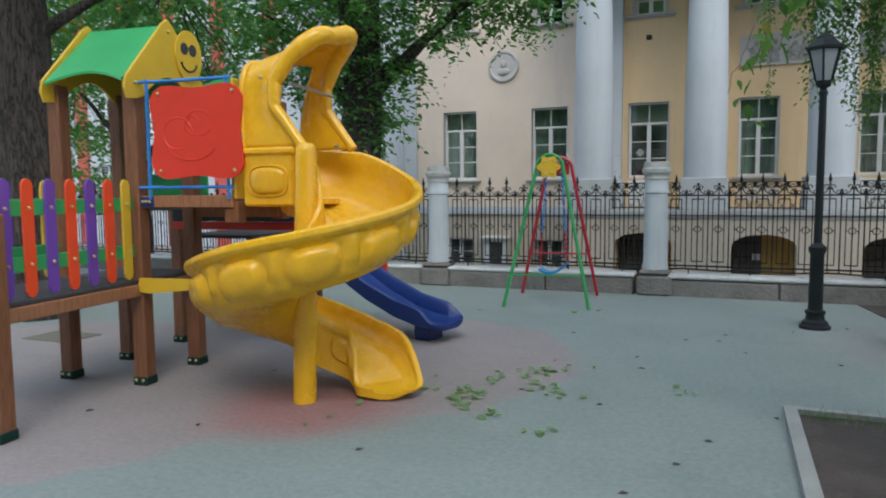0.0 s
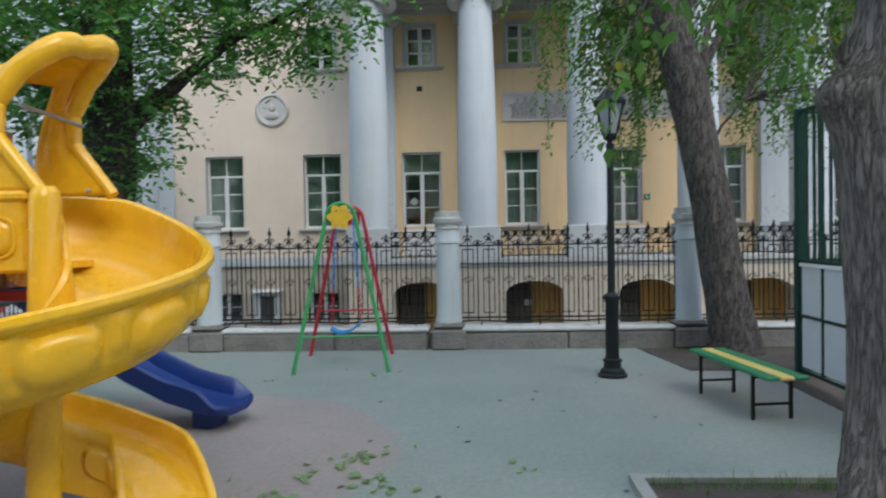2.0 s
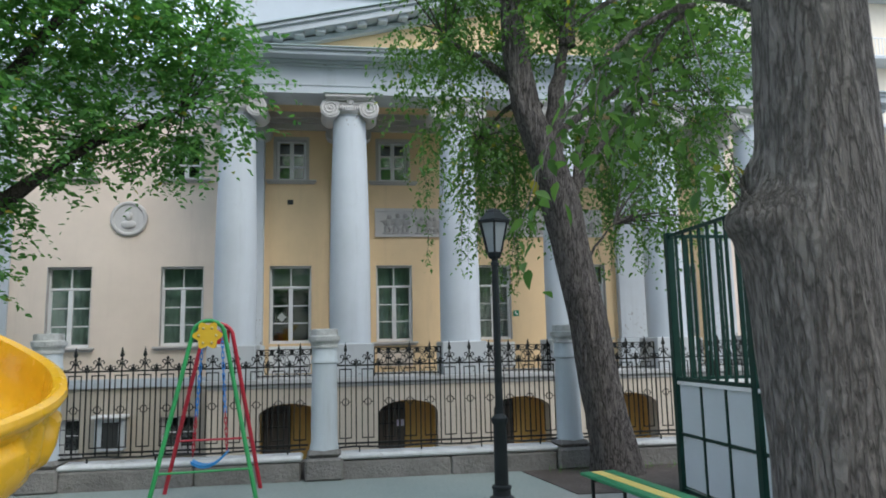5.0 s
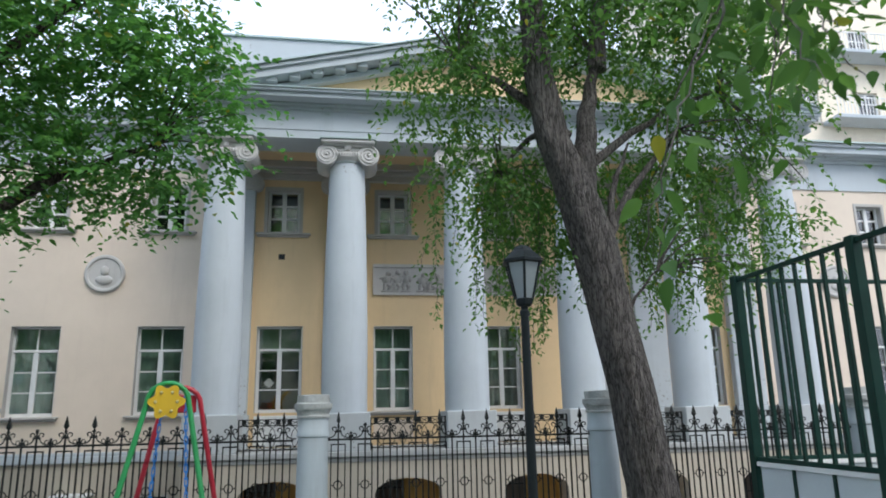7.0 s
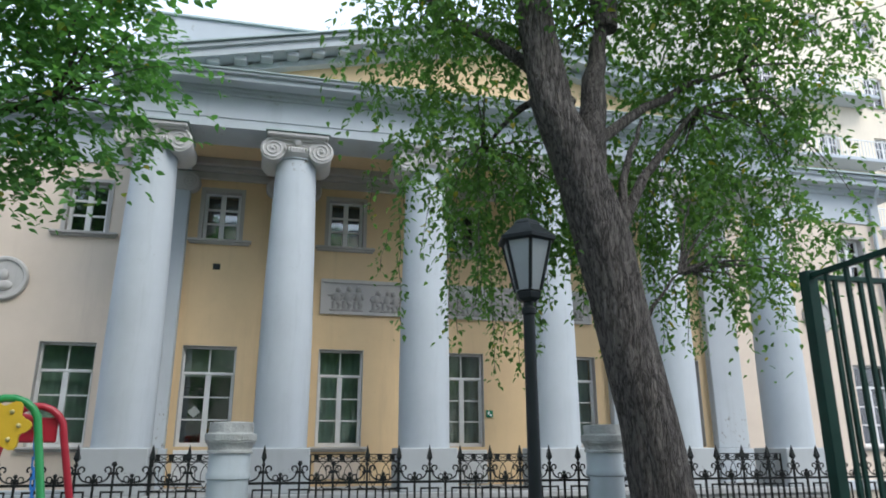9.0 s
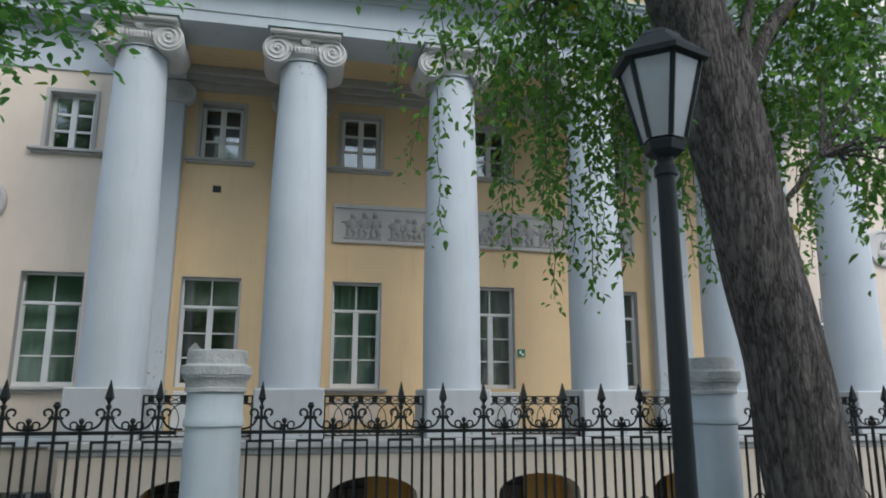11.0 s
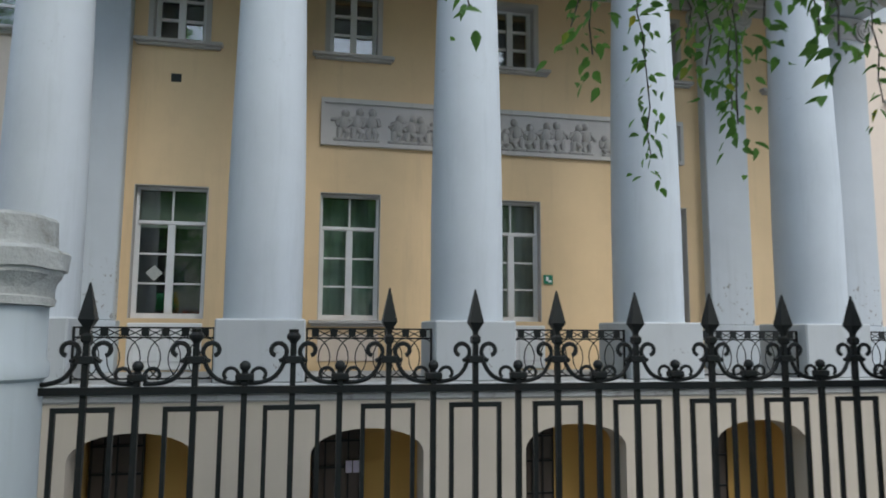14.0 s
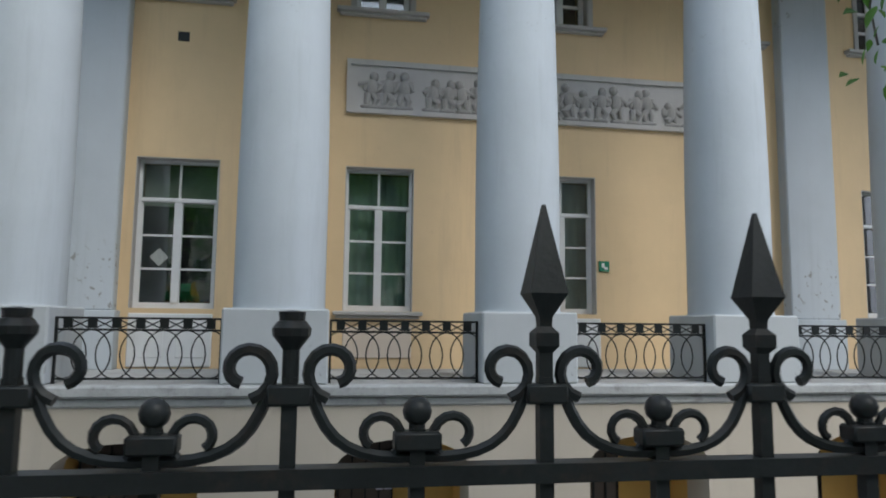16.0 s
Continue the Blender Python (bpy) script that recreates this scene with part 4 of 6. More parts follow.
for s in (-1, 1):
    g.box(s * 0.047, -0.006, 1.024, s * 0.082, 0.006, 1.036)
ring_m = g.mesh("ring", IRON, 40)
BROKEN = {(4, 1), (4, 6), (6, 1), (6, 2), (5, 1), (5, 4), (5, 5), (5, 6), (5, 8), (8, 3)}
NUDGE = {1: 0.018, 2: 0.016, 3: 0.024, 4: 0.018, 5: 0.010, 6: 0.005}


def put(me, name, parent, x):
    o = part(name, me, None, parent)
    o.matrix_basis = pose(x, 0, 0)
    return o


for bay in range(2, 10):
    a, b = PIL_X[bay], PIL_X[bay + 1]
    fence = thing("iron_fence", (a, FENCE_Y, 0), "black wrought iron fence panel with scrolls and some broken spearheads", "fence", "fence panels")
    L = b - a
    rg = Geo()
    rg.box(0.17, -0.016, 1.535, L - 0.17, 0.016, 1.558)
    rg.box(0.17, -0.014, 0.445, L - 0.17, 0.014, 0.470)
    part("rail", rg, IRON, fence, "", 0)
    pg = Geo()
    pg.tube([(0.2 + (L - 0.4) * k / 12, -0.03, 0.405 + 0.012 * math.sin(k * 1.7 + bay)) for k in range(13)], 0.014, 8)
    for k in range(4):
        xk = 0.55 + (L - 1.0) * k / 3
        pg.box(xk - 0.01, -0.01, 0.31, xk + 0.01, 0.01, 0.42)
    part("lower_pipe", pg, IRON, fence)
    n = 11
    x_first = 0.352
    for k in range(n):
        x = x_first + SP * k + (NUDGE.get(k, 0) if bay == 6 else 0)
        put(bar_g, "bar", fence, x)
        put(rect_m, "rectangle", fence, x)
        put(ring_m, "ring", fence, x)
        put(scroll_m, "scrollwork", fence, x)
        broken = (bay, k) in BROKEN
        put(stub_m if broken else spike_m, "stub" if broken else "spearhead", fence, x)
        if k < n - 1:
            put(low_g, "bar", fence, x + SP / 2)
            put(ball_m, "ball_knob", fence, x + SP / 2)

# ---------------- swing ----------------
def arch_frame(g, a, b, top, r=0.026, bend=0.19):
    """Two legs from feet a and b joined by a round bend at the top."""
    a, b, top = Vector(a), Vector(b), Vector(top)
    side = (b - a).normalized()
    la, lb = top - side * bend - Vector((0, 0, bend)), top + side * bend - Vector((0, 0, bend))
    pts = [a, a.lerp(la, 0.5), la]
    for k in range(1, 9):
        t = math.pi * k / 9
        pts.append(top - Vector((0, 0, bend)) - side * bend * math.cos(t) + Vector((0, 0, bend * math.sin(t))))
    pts += [lb, lb.lerp(b, 0.5), b]
    g.tube(pts, r, 12)


SWX, SWY = -1.76, 10.45
swing = thing("swing", (SWX, SWY, 0), "small metal swing with green and red legs and blue seat", "swing")
fa, fb = (-2.30 - SWX, 9.66 - SWY, 0), (-1.11 - SWX, 9.80 - SWY, 0)
ra_, rb_ = (-2.41 - SWX, 11.05 - SWY, 0), (-1.23 - SWX, 11.15 - SWY, 0)
g = Geo()
arch_frame(g, fa, fb, (0.0, -0.27, 2.16))
part("front_frame", g, SWING_GREEN, swing, "green painted tube frame")
g = Geo()
arch_frame(g, ra_, rb_, (0.02, 0.27, 2.14))
part("rear_frame", g, SWING_RED, swing, "red painted tube frame")
for name, p, q, tp, z, mt in (("crossbar", fa, fb, (0, -0.27, 2.16), 0.42, SWING_GREEN), ("crossbar", ra_, rb_, (0.02, 0.27, 2.14), 0.62, SWING_RED)):
    u = z / 2.0
    c = Vector(tp)
    a, b = Vector(p), Vector(q)
    sd = (b - a).normalized() * 0.16
    g = Geo().tube([a.lerp(c - sd, u), b.lerp(c + sd, u)], 0.014, 8)
    part(name, g, mt, swing)
part("top_bar", Geo().tube([(0, -0.27, 2.06), (0.02, 0.27, 2.04)], 0.026, 12), SWING_RED, swing)
fl = []
for k in range(48):
    a = 2 * math.pi * k / 48
    rr = 0.150 + 0.025 * math.cos(6 * a)
    fl.append((rr * math.cos(a), rr * math.sin(a)))
part("flower_plate", Geo().prism(fl, -0.012, 0.012, Matrix.Translation((0, -0.33, 1.98)) @ FLIP), PANEL_YELLOW, swing, "yellow flower-shaped plate")
for k in range(6):
    a = 2 * math.pi * k / 6
    part("bolt", Geo().ball((0.1 * math.cos(a), -0.345, 1.98 + 0.1 * math.sin(a)), 0.016, 8, 5), BOLT, swing)
part("rear_plate", Geo().box(-0.16, 0.30, 1.88, 0.16, 0.325, 2.06, 0.02), SWING_RED, swing, "red metal plate")
g = Geo()
vs, fs = [], []
for k in range(13):
    u = -0.21 + 0.42 * k / 12
    z = 0.43 + 2.4 * u * u + 0.25 * u
    for y in (-0.09, -0.05, 0.05, 0.09):
        vs.append((u, y, z + (0.012 if abs(y) > 0.07 else 0)))
    for y in (0.09, 0.05, -0.05, -0.09):
        vs.append((u, y, z - 0.022))
for k in range(12):
    for j in range(8):
        jj = (j + 1) % 8
        fs.append((k * 8 + j, k * 8 + jj, k * 8 + 8 + jj, k * 8 + 8 + j))
fs += [tuple(range(8)), tuple(reversed(range(96, 104)))]
g.add(vs, fs)
part("seat", g, SEAT_BLUE, swing, "curved blue plastic seat", 40)
for sx in (-0.2, 0.2):
    for i in range(22):
        u0, u1 = i / 22, (i + 1.25) / 22
        p0 = Vector((sx, 0, 0.53 + 0.05 * (sx > 0))).lerp(Vector((sx * 0.55, 0, 2.03)), u0)
        p1 = Vector((sx, 0, 0.53 + 0.05 * (sx > 0))).lerp(Vector((sx * 0.55, 0, 2.03)), u1)
        o = Vector((0.013, 0, 0)) if i % 2 else Vector((0, 0.013, 0))
        part("chain_link", Geo().tube([p0 - o, p1 - o, p1 + o, p0 + o, p0 - o], 0.0065, 5), SWING_RED if i < 7 else PLAY_BLUE, swing)

# ---------------- bench ----------------
bench = thing("bench", (2.62, 8.02, 0), "low park bench with green and yellow slats on iron legs", "bench", turn=7.5)
for k, mt in ((-1, BENCH_GREEN), (0, BENCH_YELLOW), (1, BENCH_GREEN)):
    part("slat", Geo().box(0.135 * k - 0.062, -0.80, 0.405, 0.135 * k + 0.062, 0.78, 0.44, 0.008), mt, bench, "green painted slat" if k else "yellow painted slat")
for y in (-0.53, 0.53):
    leg = part("leg_frame", Geo().box(-0.19, y - 0.012, 0.13, 0.19, y + 0.012, 0.152), IRON, bench, "", 0)
    for s in (-1, 1):
        part("leg", Geo().box(s * 0.18 - 0.014, y - 0.014, 0, s * 0.18 + 0.014, y + 0.014, 0.40), IRON, bench, "", 0)
    part("crosspiece", Geo().box(-0.19, y - 0.016, 0.38, 0.19, y + 0.016, 0.404), IRON, bench, "", 0)

# ---------------- street lamp ----------------
lamp = thing("street_lamp", (1.62, 9.44, 0), "dark cast iron street lamp with a six-sided lantern", "street lamp")
part("base", Geo().lathe([(0.170, 0), (0.170, 0.035), (0.142, 0.05), (0.138, 0.085), (0.104, 0.11), (0.100, 0.17), (0.112, 0.18), (0.112, 0.21), (0.083, 0.225)], 28), LAMP_PAINT, lamp)
part("sleeve", Geo().lathe([(0.080, 0.22), (0.075, 0.88), (0.086, 0.90), (0.096, 0.93), (0.096, 0.965), (0.058, 1.0), (0.042, 1.02)], 24), LAMP_PAINT, lamp)
part("pole", Geo().lathe([(0.046, 1.0), (0.040, 2.72), (0.050, 2.725), (0.050, 2.76), (0.036, 2.78), (0.036, 2.82)], 20), LAMP_PAINT, lamp)
H6 = 6
lan = part("lantern", Geo().lathe([(0.06, 2.81), (0.085, 2.83), (0.095, 2.87), (0.08, 2.885)], H6, pose(0, 0, 0, 0, 0, 20)), LAMP_PAINT, lamp, "dark tapered lantern frame")
z0, z1, r0, r1 = 2.885, 3.235, 0.092, 0.178
for k in range(H6):
    a0, a1 = math.radians(20 + 60 * k), math.radians(80 + 60 * k)
    p = [(r0 * math.cos(a0), r0 * math.sin(a0), z0), (r0 * math.cos(a1), r0 * math.sin(a1), z0), (r1 * math.cos(a1), r1 * math.sin(a1), z1), (r1 * math.cos(a0), r1 * math.sin(a0), z1)]
    q = [(x * 0.955, y * 0.955, z) for x, y, z in p]
    part("glass_pane", Geo().add(p + q, [(0, 1, 2, 3), (7, 6, 5, 4), (0, 4, 5, 1), (1, 5, 6, 2), (2, 6, 7, 3), (3, 7, 4, 0)]), LAMP_GLASS, lan, "milky lantern pane", 0)
    part("rib", Geo().tube([p[0], p[3]], 0.013, 6), LAMP_PAINT, lan)
part("cap", Geo().lathe([(0.18, 3.225), (0.215, 3.235), (0.218, 3.26), (0.20, 3.27), (0.105, 3.36), (0.10, 3.375), (0.07, 3.40), (0.03, 3.415)], H6, pose(0, 0, 0, 0, 0, 20)), LAMP_PAINT, lan, "", 20)

# ---------------- sports cage ----------------
cage = thing("sports_cage", (3.70, 9.19, 0), "tall green steel sports cage with grey boards below", "sports cage")
CZ, MIDZ = 3.06, 1.36
ys = [0, -1.61, -3.22, -4.83, -6.44, -8.05]
for y in ys:
    part("post", Geo().box(-0.045, y - 0.045, 0, 0.045, y + 0.045, CZ + 0.02, 0.006), IRON_GREEN, cage)
for x in (2.0, 4.0):
    part("post", Geo().box(x - 0.04, -0.04, 0, x + 0.04, 0.04, CZ, 0.006), IRON_GREEN, cage)


def cage_panel(p, q):
    p, q = Vector((*p, 0)), Vector((*q, 0))
    d = q - p
    ang = math.degrees(math.atan2(d.y, d.x))
    L = d.length
    m = Matrix.Translation(p) @ pose(0, 0, 0, 0, 0, ang)
    for z in (CZ - 0.02, MIDZ, 0.12):
        part("rail", Geo().box(0.045, -0.02, z - 0.02, L - 0.045, 0.02, z + 0.02, 0.004, m), IRON_GREEN, cage, "", 0)
    part("sill_strip", Geo().box(0.045, -0.03, MIDZ - 0.06, L - 0.045, 0.03, MIDZ - 0.021, 0, m), FRAME_WHITE, cage, "pale metal strip", 0)
    n = 9
    for k in range(1, n):
        x = L * k / n
        part("bar", Geo().box(x - 0.014, -0.014, MIDZ + 0.02, x + 0.014, 0.014, CZ - 0.04, 0, m), IRON_GREEN, cage, "", 0)
    for i in range(3):
        for j in range(2):
            x0, x1 = 0.05 + (L - 0.1) * i / 3, 0.05 + (L - 0.1) * (i + 1) / 3
            zz0, zz1 = 0.15 + 0.58 * j, 0.15 + 0.58 * (j + 1)
            part("board", Geo().box(x0 + 0.02, -0.008, zz0 + 0.015, x1 - 0.02, 0.008, zz1 - 0.015, 0, m), BOARD_GREY, cage, "pale grey board", 0)
    for i in (1, 2):
        x = 0.05 + (L - 0.1) * i / 3
        part("stud", Geo().box(x - 0.018, -0.02, 0.14, x + 0.018, 0.02, MIDZ - 0.06, 0, m), IRON_GREEN, cage, "", 0)
    part("crossbar", Geo().box(0.045, -0.02, 0.725, L - 0.045, 0.02, 0.76, 0, m), IRON_GREEN, cage, "", 0)


for a, b in zip(ys, ys[1:]):
    cage_panel((0, a), (0, b))
cage_panel((0, 0), (2.0, 0))
cage_panel((2.0, 0), (4.0, 0))

# ---------------- play tower ----------------
play = thing("play_tower", (-4.08, 4.80, 0), "wooden play tower with coloured panels and green roof", "play structure", turn=5.5)
# local axes: x to the slide, y away; corner post A is at the origin
W, D = 0.80, 0.74


def post(x, y, z1, z0=0.0, foot=True):
    p = part("post", Geo().box(x - 0.065, y - 0.065, z0, x + 0.065, y + 0.065, z1, 0.01), POST_WOOD, play, "brown stained timber post")
    if foot:
        part("foot_bracket", Geo().box(x - 0.071, y - 0.073, 0.0, x + 0.071, y + 0.071, 0.075, 0.006), IRON_GREEN, p, "dark green metal bracket")
        for s in (-1, 1):
            part("bolt", Geo().ball((x + s * 0.035, y - 0.077, 0.05), 0.014, 8, 5), BOLT, p)
    return p


for x, y in ((0, 0), (0, D), (-W, 0), (-W, D)):
    post(x, y, 2.62)
for x, y, z in ((0.03, -1.46, 1.55), (-W, -1.46, 1.55), (0.92, D + 0.06, 2.5), (0.92, 0.06, 1.60), (0.0, D * 2 + 0.1, 2.5), (0.92, 2 * D + 0.1, 2.5), (-W, 2 * D + 0.1, 2.0), (-W, 3.1, 2.0), (0.1, 3.1, 2.0)):
    raised = y > 0 and x > -0.5 and y < 2
    post(x, y, z, 1.42 if raised else 0.0, not raised)
DK1, DK2 = 0.93, 1.58
for x0, y0, x1, y1, z in ((-W, 0, 0, D, DK1), (-W, -1.46, 0.02, -0.06, DK1), (0, 0.02, 0.95, D, DK2), (-W, D + 0.1, 0.95, 2 * D, DK2 - 0.05), (-W, 1.62, 0.1, 3.1, 1.2)):
    d = part("deck", Geo().box(x0, y0, z - 0.035, x1, y1, z, 0.005), DECK, play, "dark anti-slip deck")
for a, b, z in (((0.05, 0), (0.95, 0.0), DK2 + 0.02), ((0.05, D), (0.95, D), DK2 - 0.09), ((-W, 0), (0, 0), DK1 - 0.09), ((0.02, -1.46), (0.02, -0.05), DK1 - 0.09), ((-W, -1.46), (-W, -0.05), DK1 - 0.09), ((0, 0.05), (0, D), DK1 - 0.09), ((-W, D), (0, D), DK1 - 0.09)):
    (ax, ay), (bx, by) = a, b
    hw = 0.03
    part("beam", Geo().box(min(ax, bx) - (hw if ax == bx else 0), min(ay, by) - (hw if ay == by else 0), z - 0.05, max(ax, bx) + (hw if ax == bx else 0), max(ay, by) + (hw if ay == by else 0), z + 0.052, 0.006), BEAM_WOOD, play, "reddish timber beam")
part("corner_plate", Geo().box(0.066, -0.045, DK2 - 0.02, 0.19, -0.032, DK2 + 0.06), TOY_BLUE, play, "dark blue metal plate")
for x in (0.09, 0.125, 0.16):
    part("bolt", Geo().ball((x, -0.05, DK2 + 0.02), 0.014, 8, 5), BOLT, play)
# roof over the first tower: ridge along x, gables over the posts
RX = 0.05
for x in (RX - W - 0.03, RX + 0.03):
    out = []
    lo, hi, pk = 2.52, 2.66, 3.16
    ol = [(-0.20, lo + 0.02), (-0.17, lo - 0.06), (-0.06, lo - 0.05)]
    for k in range(11):
        u = k / 10
        ol.append((0.02 + (D - 0.04) * u, lo - 0.02 + 0.20 * math.sin(math.pi * u)))
    ol += [(D + 0.06, lo - 0.05), (D + 0.17, lo - 0.06), (D + 0.20, lo + 0.02), (D + 0.18, lo + 0.12), (D / 2 + 0.07, pk), (D / 2, pk + 0.05), (D / 2 - 0.07, pk), (-0.18, lo + 0.12)]
    m = Matrix.Translation((x, 0, 0)) @ Matrix(((0, 0, 1, 0), (1, 0, 0, 0), (0, 1, 0, 0), (0, 0, 0, 1)))
    gb = part("gable", Geo().prism(ol, -0.012, 0.012, m), PANEL_YELLOW, play, "yellow panel with a curved cut-out", 0)
    for yy, zz in ((-0.08, lo + 0.08), (D + 0.08, lo + 0.08), (D / 2, pk - 0.06)):
        part("bolt", Geo().ball((x + 0.016, yy, zz), 0.016, 8, 5), BOLT, gb)
    if x > 0:
        sun_ol = [(0.19 * math.cos(2 * math.pi * k / 32) + D / 2 + 0.27, 0.235 * math.sin(2 * math.pi * k / 32) + 2.93) for k in range(32)]
        face = part("disc_panel", Geo().prism(sun_ol, 0.013, 0.03, m), PANEL_YELLOW, gb, "yellow disc with dark cut-outs", 0)
        # near-black discs and tube paint the shade in cut-outs and groove
        for yy in (D / 2 + 0.20, D / 2 + 0.32):
            part("cutout", Geo().lathe([(0.055, 0.030), (0.055, 0.034)], 14, m @ Matrix.Translation((yy, 2.99, 0))), UNLIT_DARK, gb, "", 0)
        pts = [m @ Vector((D / 2 + 0.26 + 0.12 * math.cos(math.radians(a)), 2.90 + 0.11 * math.sin(math.radians(a)), 0.032)) for a in range(200, 341, 14)]
        part("groove", Geo().tube(pts, 0.010, 5), UNLIT_DARK, gb)
for s in (0, 1):
    vs, fs = [], []
    n = 12
    for i in range(n + 1):
        x = RX - W + W * i / n
        dip = 0.16 * math.sin(math.pi * i / n)
        for j, (u, off) in enumerate(((0, 0), (1, 0), (1, 0.02), (0, 0.02))):
            if s == 0:
                y, z = (-0.19 + dip * 0.45, 2.60 + dip * 0.55) if u == 0 else (D / 2, 3.14)
            else:
                y, z = (D + 0.19 - dip * 0.45, 2.60 + dip * 0.55) if u == 0 else (D / 2, 3.14)
            vs.append((x, y, z + off))
    for i in range(n):
        for j in range(4):
            jj = (j + 1) % 4
            fs.append((i * 4 + j, i * 4 + jj, i * 4 + 4 + jj, i * 4 + 4 + j))
    fs += [(3, 2, 1, 0), (n * 4, n * 4 + 1, n * 4 + 2, n * 4 + 3)]
    part("roof_panel", Geo().add(vs, fs), TOY_GREEN, play, "green plastic roof panel", 0)
# second roof farther back
g = Geo()
g.prism([(-0.75, 2.5), (0.40, 2.5), (0.30, 2.76), (-0.15, 2.92), (-0.65, 2.76)], 0, 0.03, Matrix.Translation((0, 1.66, 0)) @ FLIP)
part("roof_panel", g, TOY_GREEN, play, "green plastic roof panel", 0)
part("roof_panel", Geo().box(-0.68, D + 0.1, 2.62, 0.34, 2 * D + 0.1, 2.66), TOY_GREEN, play, "green plastic roof panel", 0)
# red embossed panel
ol = []
for k in range(40):
    a = 2 * math.pi * k / 40
    c, s_ = math.cos(a), math.sin(a)
    q = (abs(c) ** 5 + abs(s_) ** 5) ** (-1 / 5)
    pinch = 1 - 0.10 * math.cos(2 * a) ** 2 * (1 if abs(math.sin(2 * a)) < 0.9 else 0.0)
    ol.append((0.45 * c * q * pinch, 0.395 * s_ * q * pinch))
red = part("panel", Geo().prism(ol, -0.012, 0.012, Matrix.Translation((0.68, -0.088, 2.17)) @ FLIP), TOY_RED, play, "red panel with pinched sides and faint engraving", 0)
for sx in (-0.35, 0.35):
    for sz in (-0.34, 0.34):
        part("bolt", Geo().ball((0.68 + sx, -0.102, 2.17 + sz * 0.93), 0.016, 8, 5), BOLT, red)
for cx, cz, rx, rz, a0, a1 in ((0.40, 2.16, 0.14, 0.13, 0, 300), (0.60, 2.24, 0.13, 0.10, 40, 330), (0.52, 2.06, 0.22, 0.12, 180, 350), (0.55, 2.10, 0.10, 0.2, 60, 160)):
    pts = [(cx + 0.11 + rx * math.cos(math.radians(a)), -0.0998, cz + rz * math.sin(math.radians(a))) for a in range(a0, a1, 12)]
    part("engraving", Geo().tube(pts, 0.006, 5), TOY_RED, red)
g = Geo()
for x in (0.17, 0.93):
    g.tube([(x, -0.04, 1.62), (x, -0.04, 2.62)], 0.014, 8)
for z in (1.72, 2.60):
    g.tube([(0.05, -0.04, z), (0.97, -0.04, z)], 0.014, 8)
part("rail", g, PLAY_BLUE, play, "bright blue tube rail")
g = Geo().tube([(0.05, 0.78, 2.1), (0.5, 0.8, 2.35), (0.95, 0.8, 2.35), (0.98, 0.8, 1.7)], 0.016, 8)
part("rail", g, PLAY_BLUE, play, "bright blue tube rail")
part("panel", Geo().box(0.96, -0.02, 1.62, 0.985, 0.16, 2.6, 0.01), PANEL_YELLOW, play, "yellow panel beside the slide entry")
# yellow low strip between tower posts
ol = [(0.0, 0.88), (0.02, 0.83), (0.12, 0.82), (0.5, 0.86), (0.60, 0.88), (0.62, 0.94), (0.5, 0.955), (0.02, 0.95)]
part("panel", Geo().prism(ol, 0, 0.022, Matrix.Translation((0.04, -0.07, 0)) @ FLIP), PANEL_YELLOW, play, "low yellow strip panel", 0)
# picket railing of the walkway, both sides
cols = [(TOY_PURPLE, "purple picket"), (TOY_ORANGE, "orange picket"), (TOY_PURPLE, "purple picket"), (TOY_ORANGE, "orange picket"), (TOY_PURPLE, "purple picket"), (TOY_ORANGE, "orange picket"), (PANEL_YELLOW, "yellow picket")]
for xside, sgn in ((0.0, 1), (-W - 0.03, -1)):
    for z in (1.18, 1.58):
        part("rail", Geo().box(xside - 0.012 - 0.012 * sgn, -1.42, z - 0.055, xside + 0.012 - 0.012 * sgn, -0.06, z + 0.055, 0.004), TOY_GREEN, play, "green rail board")
    for k, (mt, lab) in enumerate(cols):
        y = -0.16 - 0.195 * (6 - k)
        ol = [(y - 0.045, 0.99), (y - 0.03, 0.955), (y, 0.94), (y + 0.03, 0.955), (y + 0.045, 0.99), (y + 0.045, 1.74), (y + 0.03, 1.775), (y, 1.79), (y - 0.03, 1.775), (y - 0.045, 1.74)]
        m = Matrix.Translation((xside, 0, 0)) @ Matrix(((0, 0, 1, 0), (1, 0, 0, 0), (0, 1, 0, 0), (0, 0, 0, 1)))
        pk = part("picket", Geo().prism(ol, 0, 0.02 * sgn, m), mt, play, lab, 0)
        for z in (1.18, 1.58):
            part("bolt", Geo().ball((xside + 0.026 * sgn, y, z), 0.013, 8, 5), BOLT, pk)
# coloured pieces on the post at the end of the walkway
part("end_cap", Geo().ball((0.03, -1.52, 1.02), 0.055, 12, 8), TOY_GREEN, play)
part("end_cap", Geo().ball((0.03, -1.52, 0.80), 0.05, 12, 8), TOY_RED, play)
# boards and arcs of the rear part
part("panel", Geo().box(-W, 1.0, 1.62, 0.0, 1.03, 1.86, 0.01), TOY_GREEN, play, "green board wall")
part("panel", Geo().box(0.1, 1.48, 1.50, 1.0, 1.52, 1.84, 0.01), TOY_GREEN, play, "green board wall")
part("panel", Geo().box(-W, 1.48, 1.36, 1.0, 1.52, 1.495, 0.01), DECK, play, "dark board")
part("panel", Geo().box(-W, 1.48, 1.27, 1.0, 1.52, 1.355, 0.01), TOY_RED, play, "red board")
part("panel", Geo().box(-W, 3.06, 0.60, 1.1, 3.1, 0.86, 0.01), TOY_RED, play, "red board")
